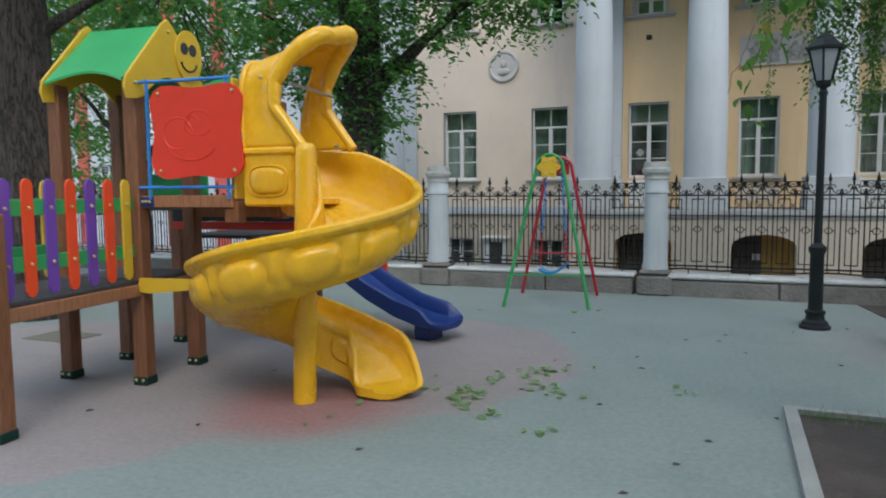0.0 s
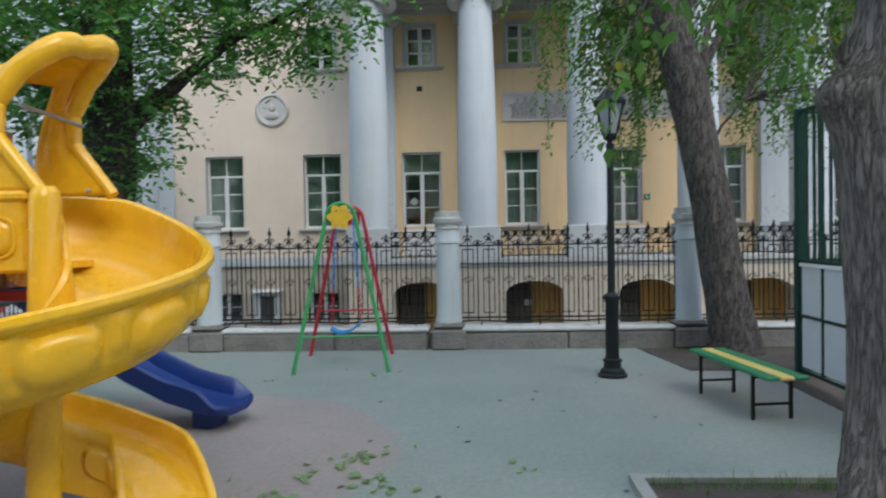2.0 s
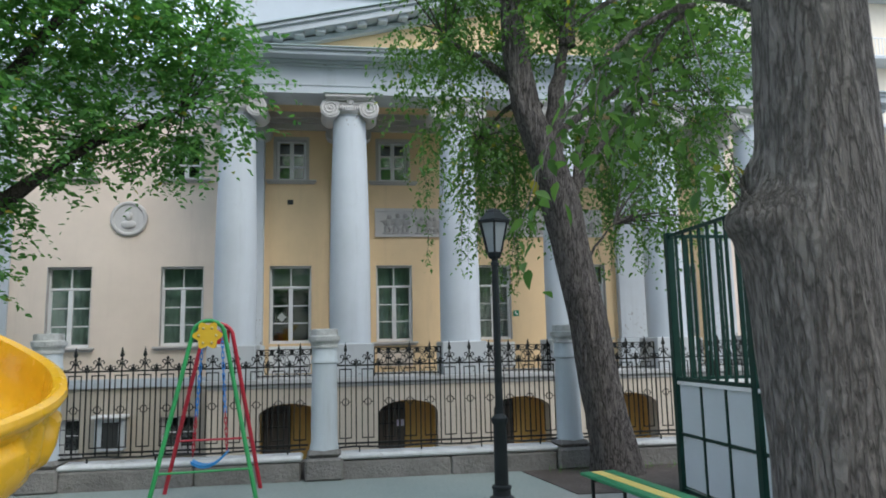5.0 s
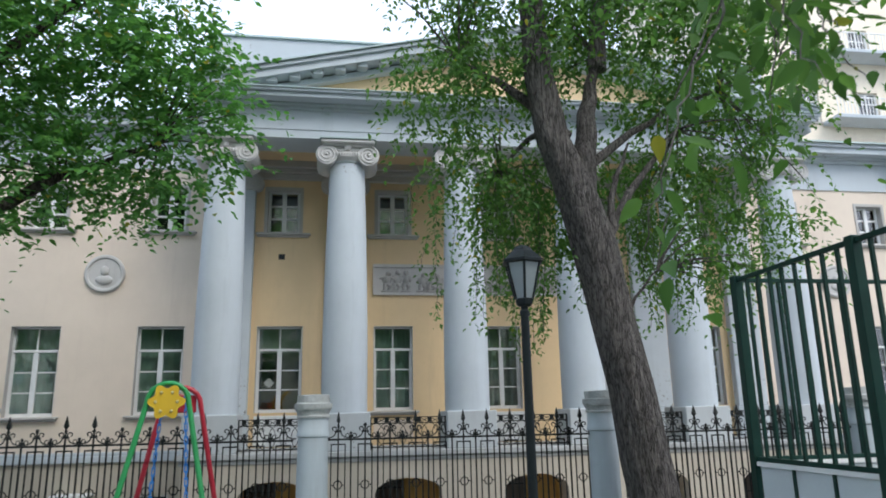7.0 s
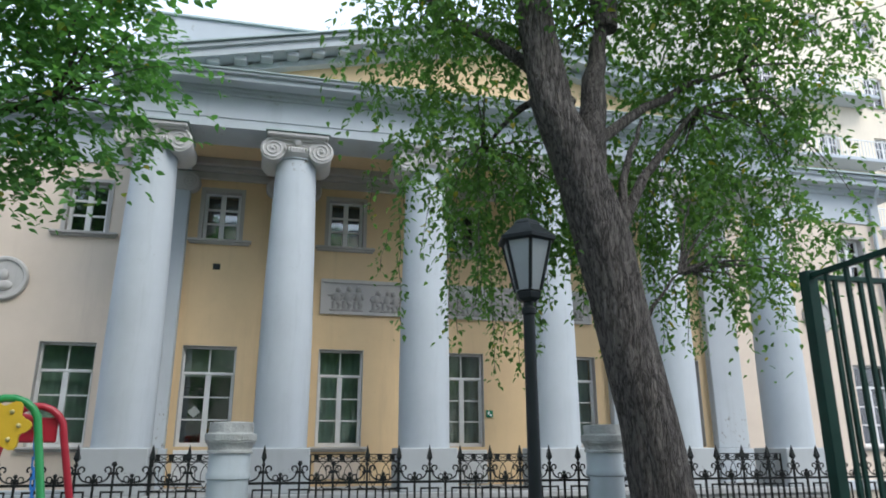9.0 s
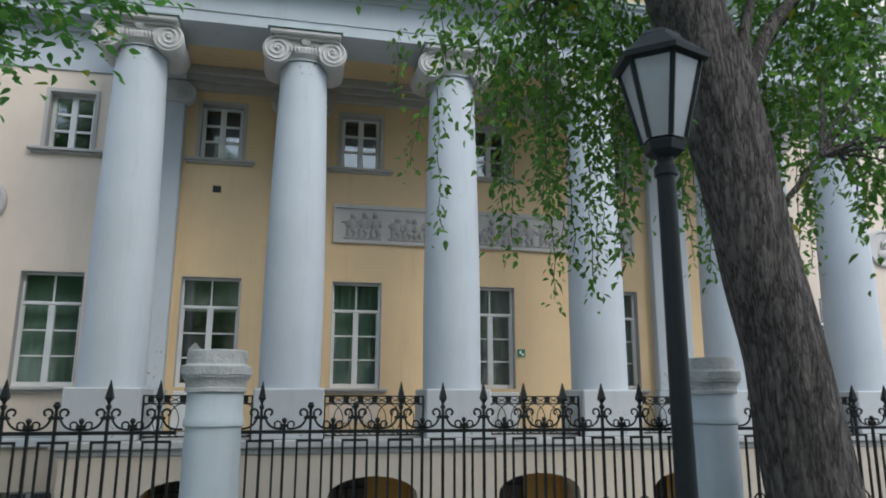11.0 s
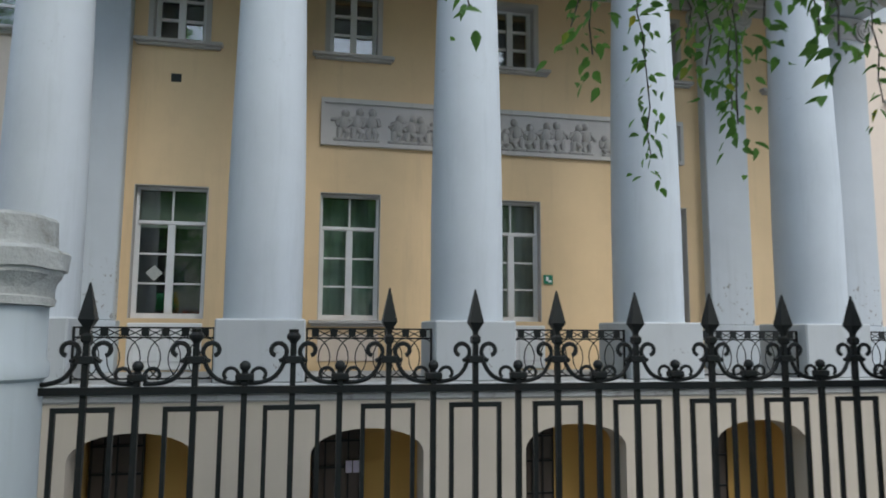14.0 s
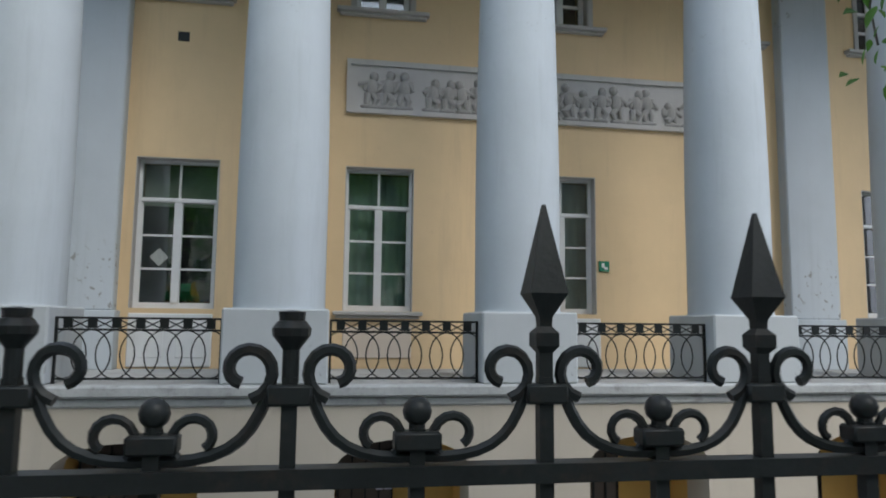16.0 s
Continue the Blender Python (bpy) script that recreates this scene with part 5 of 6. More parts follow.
ol = [(0.75, 0.85), (1.15, 0.7), (1.3, 0.85), (1.3, 1.5), (1.22, 1.5), (1.1, 1.2), (0.95, 1.0)]
part("panel", Geo().prism(ol, 0, 0.03, Matrix.Translation((0, 1.62, 0)) @ FLIP), TOY_RED, play, "red side panel", 0)
part("arc", Geo().tube([(0.3 + 0.9 * math.sin(math.radians(a)), 1.56, 1.62 - 0.8 * math.cos(math.radians(a))) for a in range(10, 100, 9)], 0.03, 8), TOY_PURPLE, play, "purple curved tube")
part("panel", Geo().box(-0.42, 2.86, 1.1, -0.20, 2.90, 1.75, 0.01), PANEL_YELLOW, play, "yellow panel")
part("deck", Geo().box(-0.7, 2.3, 0.84, 0.1, 3.1, 0.88), DECK, play, "dark anti-slip deck")

# ---------------- spiral slide ----------------
SC = Vector((-2.42, 4.86, 0))
slide = thing("spiral_slide", (SC.x, SC.y, 0), "yellow plastic spiral slide with an entrance hood", "slide")
ANG = [-150, -90, 0, 90, 180, 270, 290, 305, 320, 340]
FLOOR = [1.60, 1.52, 1.22, 0.96, 0.62, 0.30, 0.23, 0.17, 0.105, 0.06]
prof = [(0.09, -0.05), (0.075, -0.08), (0.10, -0.14), (0.10, -0.18), (0.10, -0.22), (0.10, -0.26), (0.10, -0.30), (0.10, -0.34), (0.10, -0.40), (0.10, -0.46), (0.30, -0.50), (0.55, -0.50), (0.78, -0.46), (0.89, -0.38), (0.94, -0.28), (0.955, -0.18), (0.965, -0.10), (1.0, -0.08), (1.025, -0.05), (1.02, -0.015), (0.985, 0.0), (0.95, -0.015), (0.935, -0.06), (0.92, -0.15), (0.87, -0.25), (0.76, -0.33), (0.55, -0.38), (0.30, -0.38), (0.17, -0.33), (0.15, -0.12), (0.15, -0.06), (0.12, -0.03)]
fine = []
for (r0_, z0_), (r1_, z1_) in zip(prof, prof[1:] + prof[:1]):
    for k in range(3):
        fine.append((r0_ + (r1_ - r0_) * k / 3, z0_ + (z1_ - z0_) * k / 3))
NP = len(fine)
vs, fs = [], []
STEPS = 300


def chute_point(a, r, z, out=0.0):
    """A point of the chute: angle, profile radius and height, relief outwards."""
    zf = float(np.interp(-a, ANG, FLOOR))
    e = min(1.0, max(0.0, (-a - 298) / 36))
    wf = 1 - 0.88 * e * e * (3 - 2 * e)
    wf *= float(np.interp(-a, [-150, -85, -55, -20], [1.32, 1.32, 1.14, 1.0]))
    if r > 0.5:
        wf *= float(np.interp(-a, [215, 280], [1.0, 0.68]))
    widen = max(0.0, (-a - 250) / 50)
    ri = 0.10 + 0.30 * min(1, widen)
    rr = ri + (r - 0.10) * (1.0 - ri) / 0.90
    rr = rr * 0.895 + out
    tip = min(1.0, max(0.0, (-a - 325) / 15))
    rr = 0.63 + (rr - 0.63) * math.sqrt(1 - 0.72 * tip ** 3)
    zz = zf + (z + 0.38) * (wf if z > -0.38 else min(1.0, zf / 0.16))
    return (rr * math.cos(math.radians(a)), rr * math.sin(math.radians(a)), max(0.012, zz))


for i in range(STEPS + 1):
    a = 140 - 480 * i / STEPS
    u = ((a % 36) / 36 - 0.5) * 2
    for j, (r, z) in enumerate(fine):
        out = 0.0
        if r > 0.80 and -0.46 < z < -0.09 and j < NP * 0.5:
            v = (z + 0.265) / 0.15
            q = abs(u / 0.78) ** 3 + abs(v) ** 3
            s_in = max(0.0, min(1.0, (0.62 - q) / 0.35))
            ring = math.exp(-((q - 0.95) / 0.16) ** 2)
            out = 0.040 * s_in * s_in * (3 - 2 * s_in) - 0.020 * ring
            if abs(u) > 0.8 and v > -0.2:
                out += 0.022 * (1 - min(1, abs(1 - abs(u)) / 0.2))
        if r < 0.105 and -0.43 < z < -0.09 and 274 < -a < 322 and j < NP * 0.5:
            q = abs((-a - 297) / 19) ** 3 + abs((z + 0.24) / 0.115) ** 3
            s_in = max(0.0, min(1.0, (0.62 - q) / 0.35))
            out = -0.030 * s_in * s_in * (3 - 2 * s_in) + 0.014 * math.exp(-((q - 0.95) / 0.16) ** 2)
        vs.append(chute_point(a, r, z, out))
for i in range(STEPS):
    for j in range(NP):
        jj = (j + 1) % NP
        fs.append((i * NP + j, (i + 1) * NP + j, (i + 1) * NP + jj, i * NP + jj))
fs += [tuple(range(NP)), tuple(reversed(range(STEPS * NP, STEPS * NP + NP)))]
part("chute", Geo().add(vs, fs), TOY_YELLOW, slide, "yellow spiral chute with embossed ovals", 45)
part("pole", Geo().tube([(-0.045, -0.02, 0), (-0.01, -0.02, 1.0), (0.025, -0.02, 1.98), (0.026, -0.02, 2.02), (0.026, -0.02, 2.05)], [0.092, 0.090, 0.084, 0.076, 0.05], 24), TOY_YELLOW, slide, "yellow central pole")
# entry box and hood
EX, EYN, EYF = -0.58, 0.00, 0.62
g = Geo()
g.box(EX, EYN - 0.02, 1.56, -0.10, EYN + 0.02, 2.00, 0.02)
g.box(EX - 0.02, EYN - 0.04, 1.965, -0.08, EYN + 0.04, 2.03, 0.02)
part("entry_side", g, TOY_YELLOW, slide)
g = Geo()
g.box(EX, EYF - 0.02, 1.56, -0.30, EYF + 0.02, 2.03, 0.02)
part("entry_side", g, TOY_YELLOW, slide)


def pad(w, h, d, m):
    """A raised rounded-rectangle boss standing out along -y."""
    g = Geo()
    n = 32
    vs, fs = [], []
    for s, y in ((1.12, 0.004), (1.10, -0.012), (1.0, -0.014), (0.95, 0.0), (0.86, -d * 0.7), (0.72, -d), (0.35, -d * 1.12)):
        for k in range(n):
            a = 2 * math.pi * k / n
            q = (abs(math.cos(a)) ** 3.2 + abs(math.sin(a)) ** 3.2) ** (-1 / 3.2)
            vs.append((w * s * q * math.cos(a), y, h * s * q * math.sin(a)))
    for i in range(6):
        for k in range(n):
            kk = (k + 1) % n
            fs.append((i * n + k, i * n + kk, (i + 1) * n + kk, (i + 1) * n + k))
    fs.append(tuple(range(6 * n, 7 * n)))
    return g.add(vs, fs, m)


part("embossed_panel", pad(0.175, 0.115, 0.03, Matrix.Translation((EX + 0.24, EYN - 0.02, 1.765))), TOY_YELLOW, slide, "", 40)
part("entry_floor", Geo().box(EX, EYN + 0.02, 1.57, -0.05, EYF - 0.02, 1.61), TOY_YELLOW, slide, "", 0)
HN, HB = 96, 18
vs, fs = [], []
for i in range(HN + 1):
    k = 2 * i / HN
    s = 0.5 * k ** 2.0 if k < 1 else 1 - 0.5 * (2 - k) ** 2.0
    ang = math.pi * s
    side = -math.cos(ang)
    yc, hw = (EYN + EYF) / 2, (EYF - EYN) / 2
    y = yc + hw * (abs(side) ** 0.5) * (1 if side > 0 else -1)
    hgt = math.sin(ang) ** 0.45 if 0 < s < 1 else 0.0
    near = -0.08 if side < 0 else 0.02
    front = near + float(np.interp(hgt, [0, 0.15, 0.4, 0.65, 0.85, 0.95, 1.0], [0.06, -0.04, -0.20, -0.21, -0.10, 0.03, 0.13]))
    for j in range(HB + 1):
        b = j / HB
        back = EX + float(np.interp(s, [0, 0.48, 0.60, 0.72, 1.0], [0, 0.0, 0.20, 0.36, 0.16]))
        x = back + (front - back) * b
        z = 2.03 + hgt * (0.70 + 0.21 * (x - EX) / 0.7)
        relief = 0.018 * math.exp(-((b - 0.45) / 0.2) ** 4) * math.exp(-((hgt - 0.45) / 0.28) ** 4)
        vs.append((x, y + relief * (1 if side < 0 else -1) + 0.04 * b * hgt, z))
for i in range(HN):
    for j in range(HB):
        k = i * (HB + 1) + j
        fs.append((k, k + 1, k + HB + 2, k + HB + 1))
hood = part("hood", Geo().add(vs, fs), TOY_YELLOW, slide, "arched yellow hood over the slide entry", 50)
sol = hood.modifiers.new("thick", "SOLIDIFY")
sol.thickness = 0.03
edge = [vs[i * (HB + 1) + HB] for i in range(HN + 1)]
part("hood_lip", Geo().tube(edge, [0.042 + 0.034 * math.sin(math.pi * i / HN) ** 2 for i in range(HN + 1)], 12), TOY_YELLOW, slide, "rounded rim of the hood", 60)
edge = [vs[i * (HB + 1)] for i in range(HN + 1)]
part("hood_lip", Geo().tube(edge, 0.03, 10), TOY_YELLOW, slide, "rounded rim of the hood", 60)
part("grab_bar", Geo().tube([(-0.12, 0.0, 2.52), (-0.10, 0.6, 2.48)], 0.012, 8), STEEL, slide, "steel grab bar")
for x, z in ((EX, 2.42), (EX, 2.12)):
    part("clamp", Geo().box(x - 0.035, -0.03, z - 0.05, x + 0.02, 0.03, z + 0.05, 0.01), STEEL, slide)
part("bolt", Geo().ball((EX + 0.2, -0.02, 2.58), 0.02, 8, 5), BOLT, slide)
part("bolt", Geo().ball((-0.06, 0.58, 2.06), 0.018, 8, 5), STEEL, slide)

# ---------------- blue slide ----------------
bs = thing("blue_slide", (-2.17, 7.30, 0), "dark blue plastic slide leaving the play tower", "slide", turn=-13)
vs, fs = [], []
for i in range(65):
    u = i / 64
    x = -2.7 * (1 - u)
    z = float(np.interp(u, [0, 0.08, 0.25, 0.45, 0.62, 0.78, 0.9, 1.0], [1.30, 1.26, 1.02, 0.70, 0.45, 0.28, 0.21, 0.20]))
    w = 0.26 + (0.05 * max(0, (u - 0.85) / 0.15))
    e = max(0.0, (u - 0.90) / 0.10)
    lip = 0.19 - 0.15 * e * e * (3 - 2 * e)
    w *= math.sqrt(1 - 0.5 * max(0.0, (u - 0.95) / 0.05) ** 3)
    cs = [(-w, lip), (-w - 0.03, lip - 0.02), (-w - 0.01, -0.02), (-w + 0.08, -0.06), (w - 0.08, -0.06), (w + 0.01, -0.02), (w + 0.03, lip - 0.02), (w, lip), (w - 0.03, lip - 0.03), (w - 0.06, 0.03), (w - 0.14, 0.0), (-w + 0.14, 0.0), (-w + 0.06, 0.03), (-w + 0.03, lip - 0.03)]
    vs += [(x, y, z + zz) for y, zz in cs]
m_ = 14
for i in range(64):
    for j in range(m_):
        jj = (j + 1) % m_
        fs.append((i * m_ + j, (i + 1) * m_ + j, (i + 1) * m_ + jj, i * m_ + jj))
fs += [tuple(range(m_)), tuple(reversed(range(64 * m_, 65 * m_)))]
part("chute", Geo().add(vs, fs), TOY_BLUE, bs, "", 50)
part("foot", Geo().box(-0.42, -0.14, 0, -0.2, 0.14, 0.16, 0.02), TOY_BLUE, bs)

# ---------------- fallen leaves and marks on the ground ----------------
rnd = random.Random(11)


def leaf_mesh(L, fold=0.25):
    pts = [(0, 0, 0), (0.22 * L, 0.25 * L, fold * 0.2 * L), (0.6 * L, 0.24 * L, fold * 0.25 * L), (L, 0, 0), (0.6 * L, -0.24 * L, fold * 0.25 * L), (0.22 * L, -0.25 * L, fold * 0.2 * L)]
    return Geo().add(pts, [(0, 3, 2, 1), (0, 5, 4, 3)]).mesh("fallen_leaf", LEAF_C, 0)


leaf_meshes = [leaf_mesh(0.10), leaf_mesh(0.13, 0.35), leaf_mesh(0.07, 0.6)]
spots = [(-1.42, 5.40, 0.13, 14), (-1.30, 5.75, 0.2, 7), (-0.72, 5.90, 0.14, 9), (-1.05, 6.45, 0.10, 6), (-0.80, 6.50, 0.08, 4), (-0.60, 5.65, 0.07, 4), (-1.25, 5.15, 0.07, 4), (-0.49, 4.8, 0.04, 5), (-0.95, 5.0, 0.05, 4), (0.35, 6.2, 0.08, 4), (-0.85, 6.1, 0.3, 7), (-1.2, 9.6, 0.08, 3), (-2.1, 4.45, 0.12, 3)]
for cx, cy, sd, n in spots:
    for k in range(n):
        o = tagged(new("fallen_leaf", rnd.choice(leaf_meshes)), "green fallen leaf lying on the asphalt", "leaf", "fallen leaves")
        o.matrix_basis = pose(rnd.gauss(cx, sd), rnd.gauss(cy, sd), 0.006, rnd.uniform(-14, 14), rnd.uniform(-14, 14), rnd.uniform(0, 360))
        o.location.z = 0.016
dark_leaf = Geo().add([(0, 0, 0), (0.03, 0.02, 0.006), (0.07, 0, 0), (0.03, -0.02, 0.006)], [(0, 1, 2, 3)]).mesh("dry_leaf", SOIL, 0)
for k in range(40):
    o = tagged(new("dry_leaf", dark_leaf), "small dark dry leaf scrap on the asphalt", "leaf", "dry leaf scraps")
    o.matrix_basis = pose(rnd.uniform(-4, 2), rnd.uniform(2.6, 10), 0.004, 0, 0, rnd.uniform(0, 360))
tagged(part("hatch_cover", Geo().box(-6.9, 5.75, 0, -6.2, 6.25, 0.006), plain("hatch_metal", (0.16, 0.15, 0.11), 0.8, 0.2, 0.3), None, "", 0), "flat rusty square hatch cover in the asphalt", "hatch")

# grass along the bed edge
grng = random.Random(8)
gv = Geo()
for k in range(700):
    if k < 420:
        x, y = grng.uniform(1.2, 3.4), 5.80 - abs(grng.gauss(0, 0.07))
    else:
        x, y = grng.uniform(2.7, 6.0), grng.uniform(11.1, 11.4)
    h, a, w = grng.uniform(0.03, 0.13), grng.uniform(0, 6.28), 0.004
    dx, dy = math.cos(a), math.sin(a)
    gv.add([(x - dy * w, y + dx * w, 0.005), (x + dy * w, y - dx * w, 0.005), (x + dx * h * 0.5, y + dy * h * 0.5, h)], [(0, 1, 2)])
tagged(part("grass", gv, LEAF_B, None, "", 0), "thin grass growing along the soil bed", "grass", kind="stuff")

# ---------------- trees ----------------
LEAF_PTS = np.array([(0, 0, 0), (0.12, 0.17, 0.04), (0.34, 0.27, 0.06), (0.68, 0.16, 0.03), (1.0, 0, -0.10), (0.68, -0.16, 0.03), (0.34, -0.27, 0.06), (0.12, -0.17, 0.04)])


def leaves(rng, anchors, per, size, droop, length, hang=0.35):
    """Leaves along drooping twigs that start at the anchors; returns vertices (n, 8, 3)."""
    n = len(anchors)
    az = rng.uniform(0, 2 * np.pi, n)
    el = rng.uniform(-0.9, 0.5, n)
    d = np.stack([np.cos(az) * np.cos(el), np.sin(az) * np.cos(el), np.sin(el)], 1)
    L = length * rng.uniform(0.5, 1.3, n)
    out = []
    for k in range(per):
        u = (k + 0.6) / per
        p = anchors + d * (L * u)[:, None]
        p[:, 2] -= droop * L * u * u
        side = 1 if k % 2 else -1
        la = az + side * rng.uniform(0.4, 1.5, n) + rng.normal(0, 0.3, n)
        le = rng.uniform(-0.75, 0.35, n) - hang
        x = np.stack([np.cos(la) * np.cos(le), np.sin(la) * np.cos(le), np.sin(le)], 1)
        roll = rng.uniform(-0.9, 0.9, n)
        h = np.stack([-np.sin(la), np.cos(la), np.zeros(n)], 1)
        v = np.cross(x, h)
        y = h * np.cos(roll)[:, None] + v * np.sin(roll)[:, None]
        z = np.cross(x, y)
        s = size * rng.uniform(0.6, 1.25, n)
        pts = p[:, None, :] + s[:, None, None] * (LEAF_PTS[None, :, 0:1] * x[:, None, :] + LEAF_PTS[None, :, 1:2] * y[:, None, :] + LEAF_PTS[None, :, 2:3] * z[:, None, :])
        out.append(pts)
    return np.concatenate(out)


def crown_mesh(name, quads, material):
    n = len(quads)
    co = quads.reshape(-1, 3).astype(np.float32)
    me = bpy.data.meshes.new(name)
    me.vertices.add(n * 8)
    me.vertices.foreach_set("co", co.ravel())
    base = np.arange(n)[:, None] * 8
    loops = (base + np.array([[0, 4, 3, 2, 1, 0, 7, 6, 5, 4]])).ravel()
    me.loops.add(len(loops))
    me.loops.foreach_set("vertex_index", loops.astype(np.int32))
    me.polygons.add(2 * n)
    me.polygons.foreach_set("loop_start", np.arange(0, 10 * n, 5, dtype=np.int32))
    me.polygons.foreach_set("loop_total", np.full(2 * n, 5, dtype=np.int32))
    me.update(calc_edges=True)
    me.validate()
    me.materials.append(material)
    return me


def limb_path(p, q, sag, rng, n=9):
    p, q = np.array(p, float), np.array(q, float)
    pts = []
    for k in range(n):
        u = k / (n - 1)
        w = p + (q - p) * u + rng.normal(0, 0.03, 3) * np.linalg.norm(q - p) * 0.35 * math.sin(math.pi * u)
        w[2] += sag * math.sin(math.pi * u)
        pts.append(w)
    return pts


def rough_trunk(pts, radii, n=48, seed=1, ribs=0.07, burls=()):
    """Trunk with a fluted, lumpy outline."""
    g = Geo()
    pts = [Vector(p) for p in pts]
    fine_p, fine_r = [], []
    for i in range(len(pts) - 1):
        for k in range(16):
            u = k / 16
            fine_p.append(pts[i].lerp(pts[i + 1], u))
            fine_r.append(radii[i] + (radii[i + 1] - radii[i]) * u)
    fine_p.append(pts[-1])
    fine_r.append(radii[-1])
    vs, fs = [], []
    for i, p in enumerate(fine_p):
        for k in range(n):
            a = 2 * math.pi * k / n
            q = Vector((math.cos(a) * 1.6, math.sin(a) * 1.6, p.z * 0.9 + seed * 7))
            bump = noise.noise(q) * ribs * 1.6 + noise.noise(Vector((math.cos(a) * 5, math.sin(a) * 5, p.z * 1.2 + seed))) * ribs
            r = fine_r[i] * (1 + bump)
            for (ba, bz, swell, wide, tall) in burls:
                da = math.degrees(a) - ba
                da = (da + 180) % 360 - 180
                knob = math.exp(-(da / wide) ** 2 - ((p.z - bz) / tall) ** 2)
                r += knob * (swell + 0.05 * noise.noise(Vector((math.cos(a) * 6, math.sin(a) * 6, p.z * 9))))
            vs.append((p.x + r * math.cos(a), p.y + r * math.sin(a), p.z))
    for i in range(len(fine_p) - 1):
        for k in range(n):
            j = (k + 1) % n
            fs.append((i * n + k, i * n + j, (i + 1) * n + j, (i + 1) * n + k))
    return g.add(vs, fs)


def tree(label, at, trunk, radii, limbs, clumps, n_twigs, size, seed, leaf, barkm, droop=0.8, length=0.55, per=9, strands=(), hang=0.1, layers=0, sprays=(), burls=()):
    rng = np.random.default_rng(seed)
    t = thing("tree", at, label, "tree")
    o = np.array(at)
    part("trunk", rough_trunk(trunk, radii, seed=seed, burls=burls), barkm, t, "", 60)
    for (p, q, r) in limbs:
        path = limb_path(p, q, 0.12, rng)
        part("limb", Geo().tube(path, [r * (1 - 0.75 * k / 8) for k in range(9)], 9), barkm, t, "", 60)
    vol = np.array([c[3] * c[4] * c[5] * (c[6] if len(c) > 6 else 1.0) for c in clumps])
    count = np.maximum(8, (n_twigs * vol / vol.sum())).astype(int)
    anchors = []
    twig = Geo()
    for c, k in zip(clumps, count):
        d = rng.normal(0, 1, (k, 3))
        d /= np.linalg.norm(d, axis=1)[:, None]
        rad = rng.uniform(0.15, 1.0, k) ** 0.5
        # lumps inside the clump leave gaps between the sprays
        lump = d * rad[:, None]
        lump = lump + 0.14 * np.sin(lump * 7.0 + seed)
        if layers:
            tier = np.round(lump[:, 2] * layers / 2 + rng.normal(0, 0.12, k)) * 2 / layers
            lump[:, 2] = tier + rng.normal(0, 0.10, k) - 0.22 * (lump[:, 0] ** 2 + lump[:, 1] ** 2)
        pts = np.array(c[:3]) + lump * np.array(c[3:6])
        anchors.append(pts)
        near = min(limbs, key=lambda l: np.linalg.norm(np.array(l[1]) - np.array(c[:3])))
        for i in range(min(6, k)):
            q = np.array(c[:3]) + rng.normal(0, 0.55, 3) * np.array(c[3:6])
            twig.tube(limb_path(near[1], q, 0.1, rng, 6), [0.018, 0.015, 0.012, 0.009, 0.006, 0.003], 5)
    tagged(part("twig_mass", twig, barkm, t, "thin twigs within the crown", 60), kind="stuff")
    anchors = np.concatenate(anchors)
    quads = [leaves(rng, anchors, per, size, droop, length, hang)]
    if len(strands):
        sg = Geo()
        for (x, y, z, ln) in strands:
            m = max(4, int(ln / 0.07))
            zz = np.linspace(0, ln, m)
            sway = rng.uniform(-0.12, 0.12, 2)
            pp = np.stack([x + sway[0] * (zz / ln) ** 1.5 + rng.normal(0, 0.012, m), y + sway[1] * (zz / ln) ** 1.5 + rng.normal(0, 0.012, m), z - zz], 1)
            sg.tube([tuple(p) for p in pp[::2]], 0.004, 4)
            quads.append(leaves(rng, np.repeat(pp, 2, 0), 2, size * 0.82, 1.2, 0.11, 0.45))
        tagged(part("hanging_twig_mass", sg, barkm, t, "thin hanging twigs", 60), kind="stuff")
    if len(sprays):
        sg = Geo()
        for p0, p1, p2, r in sprays:
            p0, p1, p2 = np.array(p0, float), np.array(p1, float), np.array(p2, float)
            ln = np.linalg.norm(p1 - p0) + np.linalg.norm(p2 - p1)
            m = max(6, int(ln / 0.05))
            u = np.linspace(0, 1, m)[:, None]
            pp = p0 * (1 - u) ** 2 + 2 * p1 * u * (1 - u) + p2 * u ** 2 + rng.normal(0, 0.008, (m, 3))
            sg.tube([tuple(q) for q in pp], [r * (1 - 0.8 * k / (m - 1)) for k in range(m)], 6)
            quads.append(leaves(rng, pp[m // 3::2], 2, size * 1.15, 1.1, 0.16, 0.5))
        tagged(part("drooping_twig_mass", sg, barkm, t, "thin drooping twigs with large leaves", 60), kind="stuff")
    crown = part("crown", crown_mesh("crown", np.concatenate(quads), leaf), None, t)
    tagged(crown, kind="stuff")
    return t


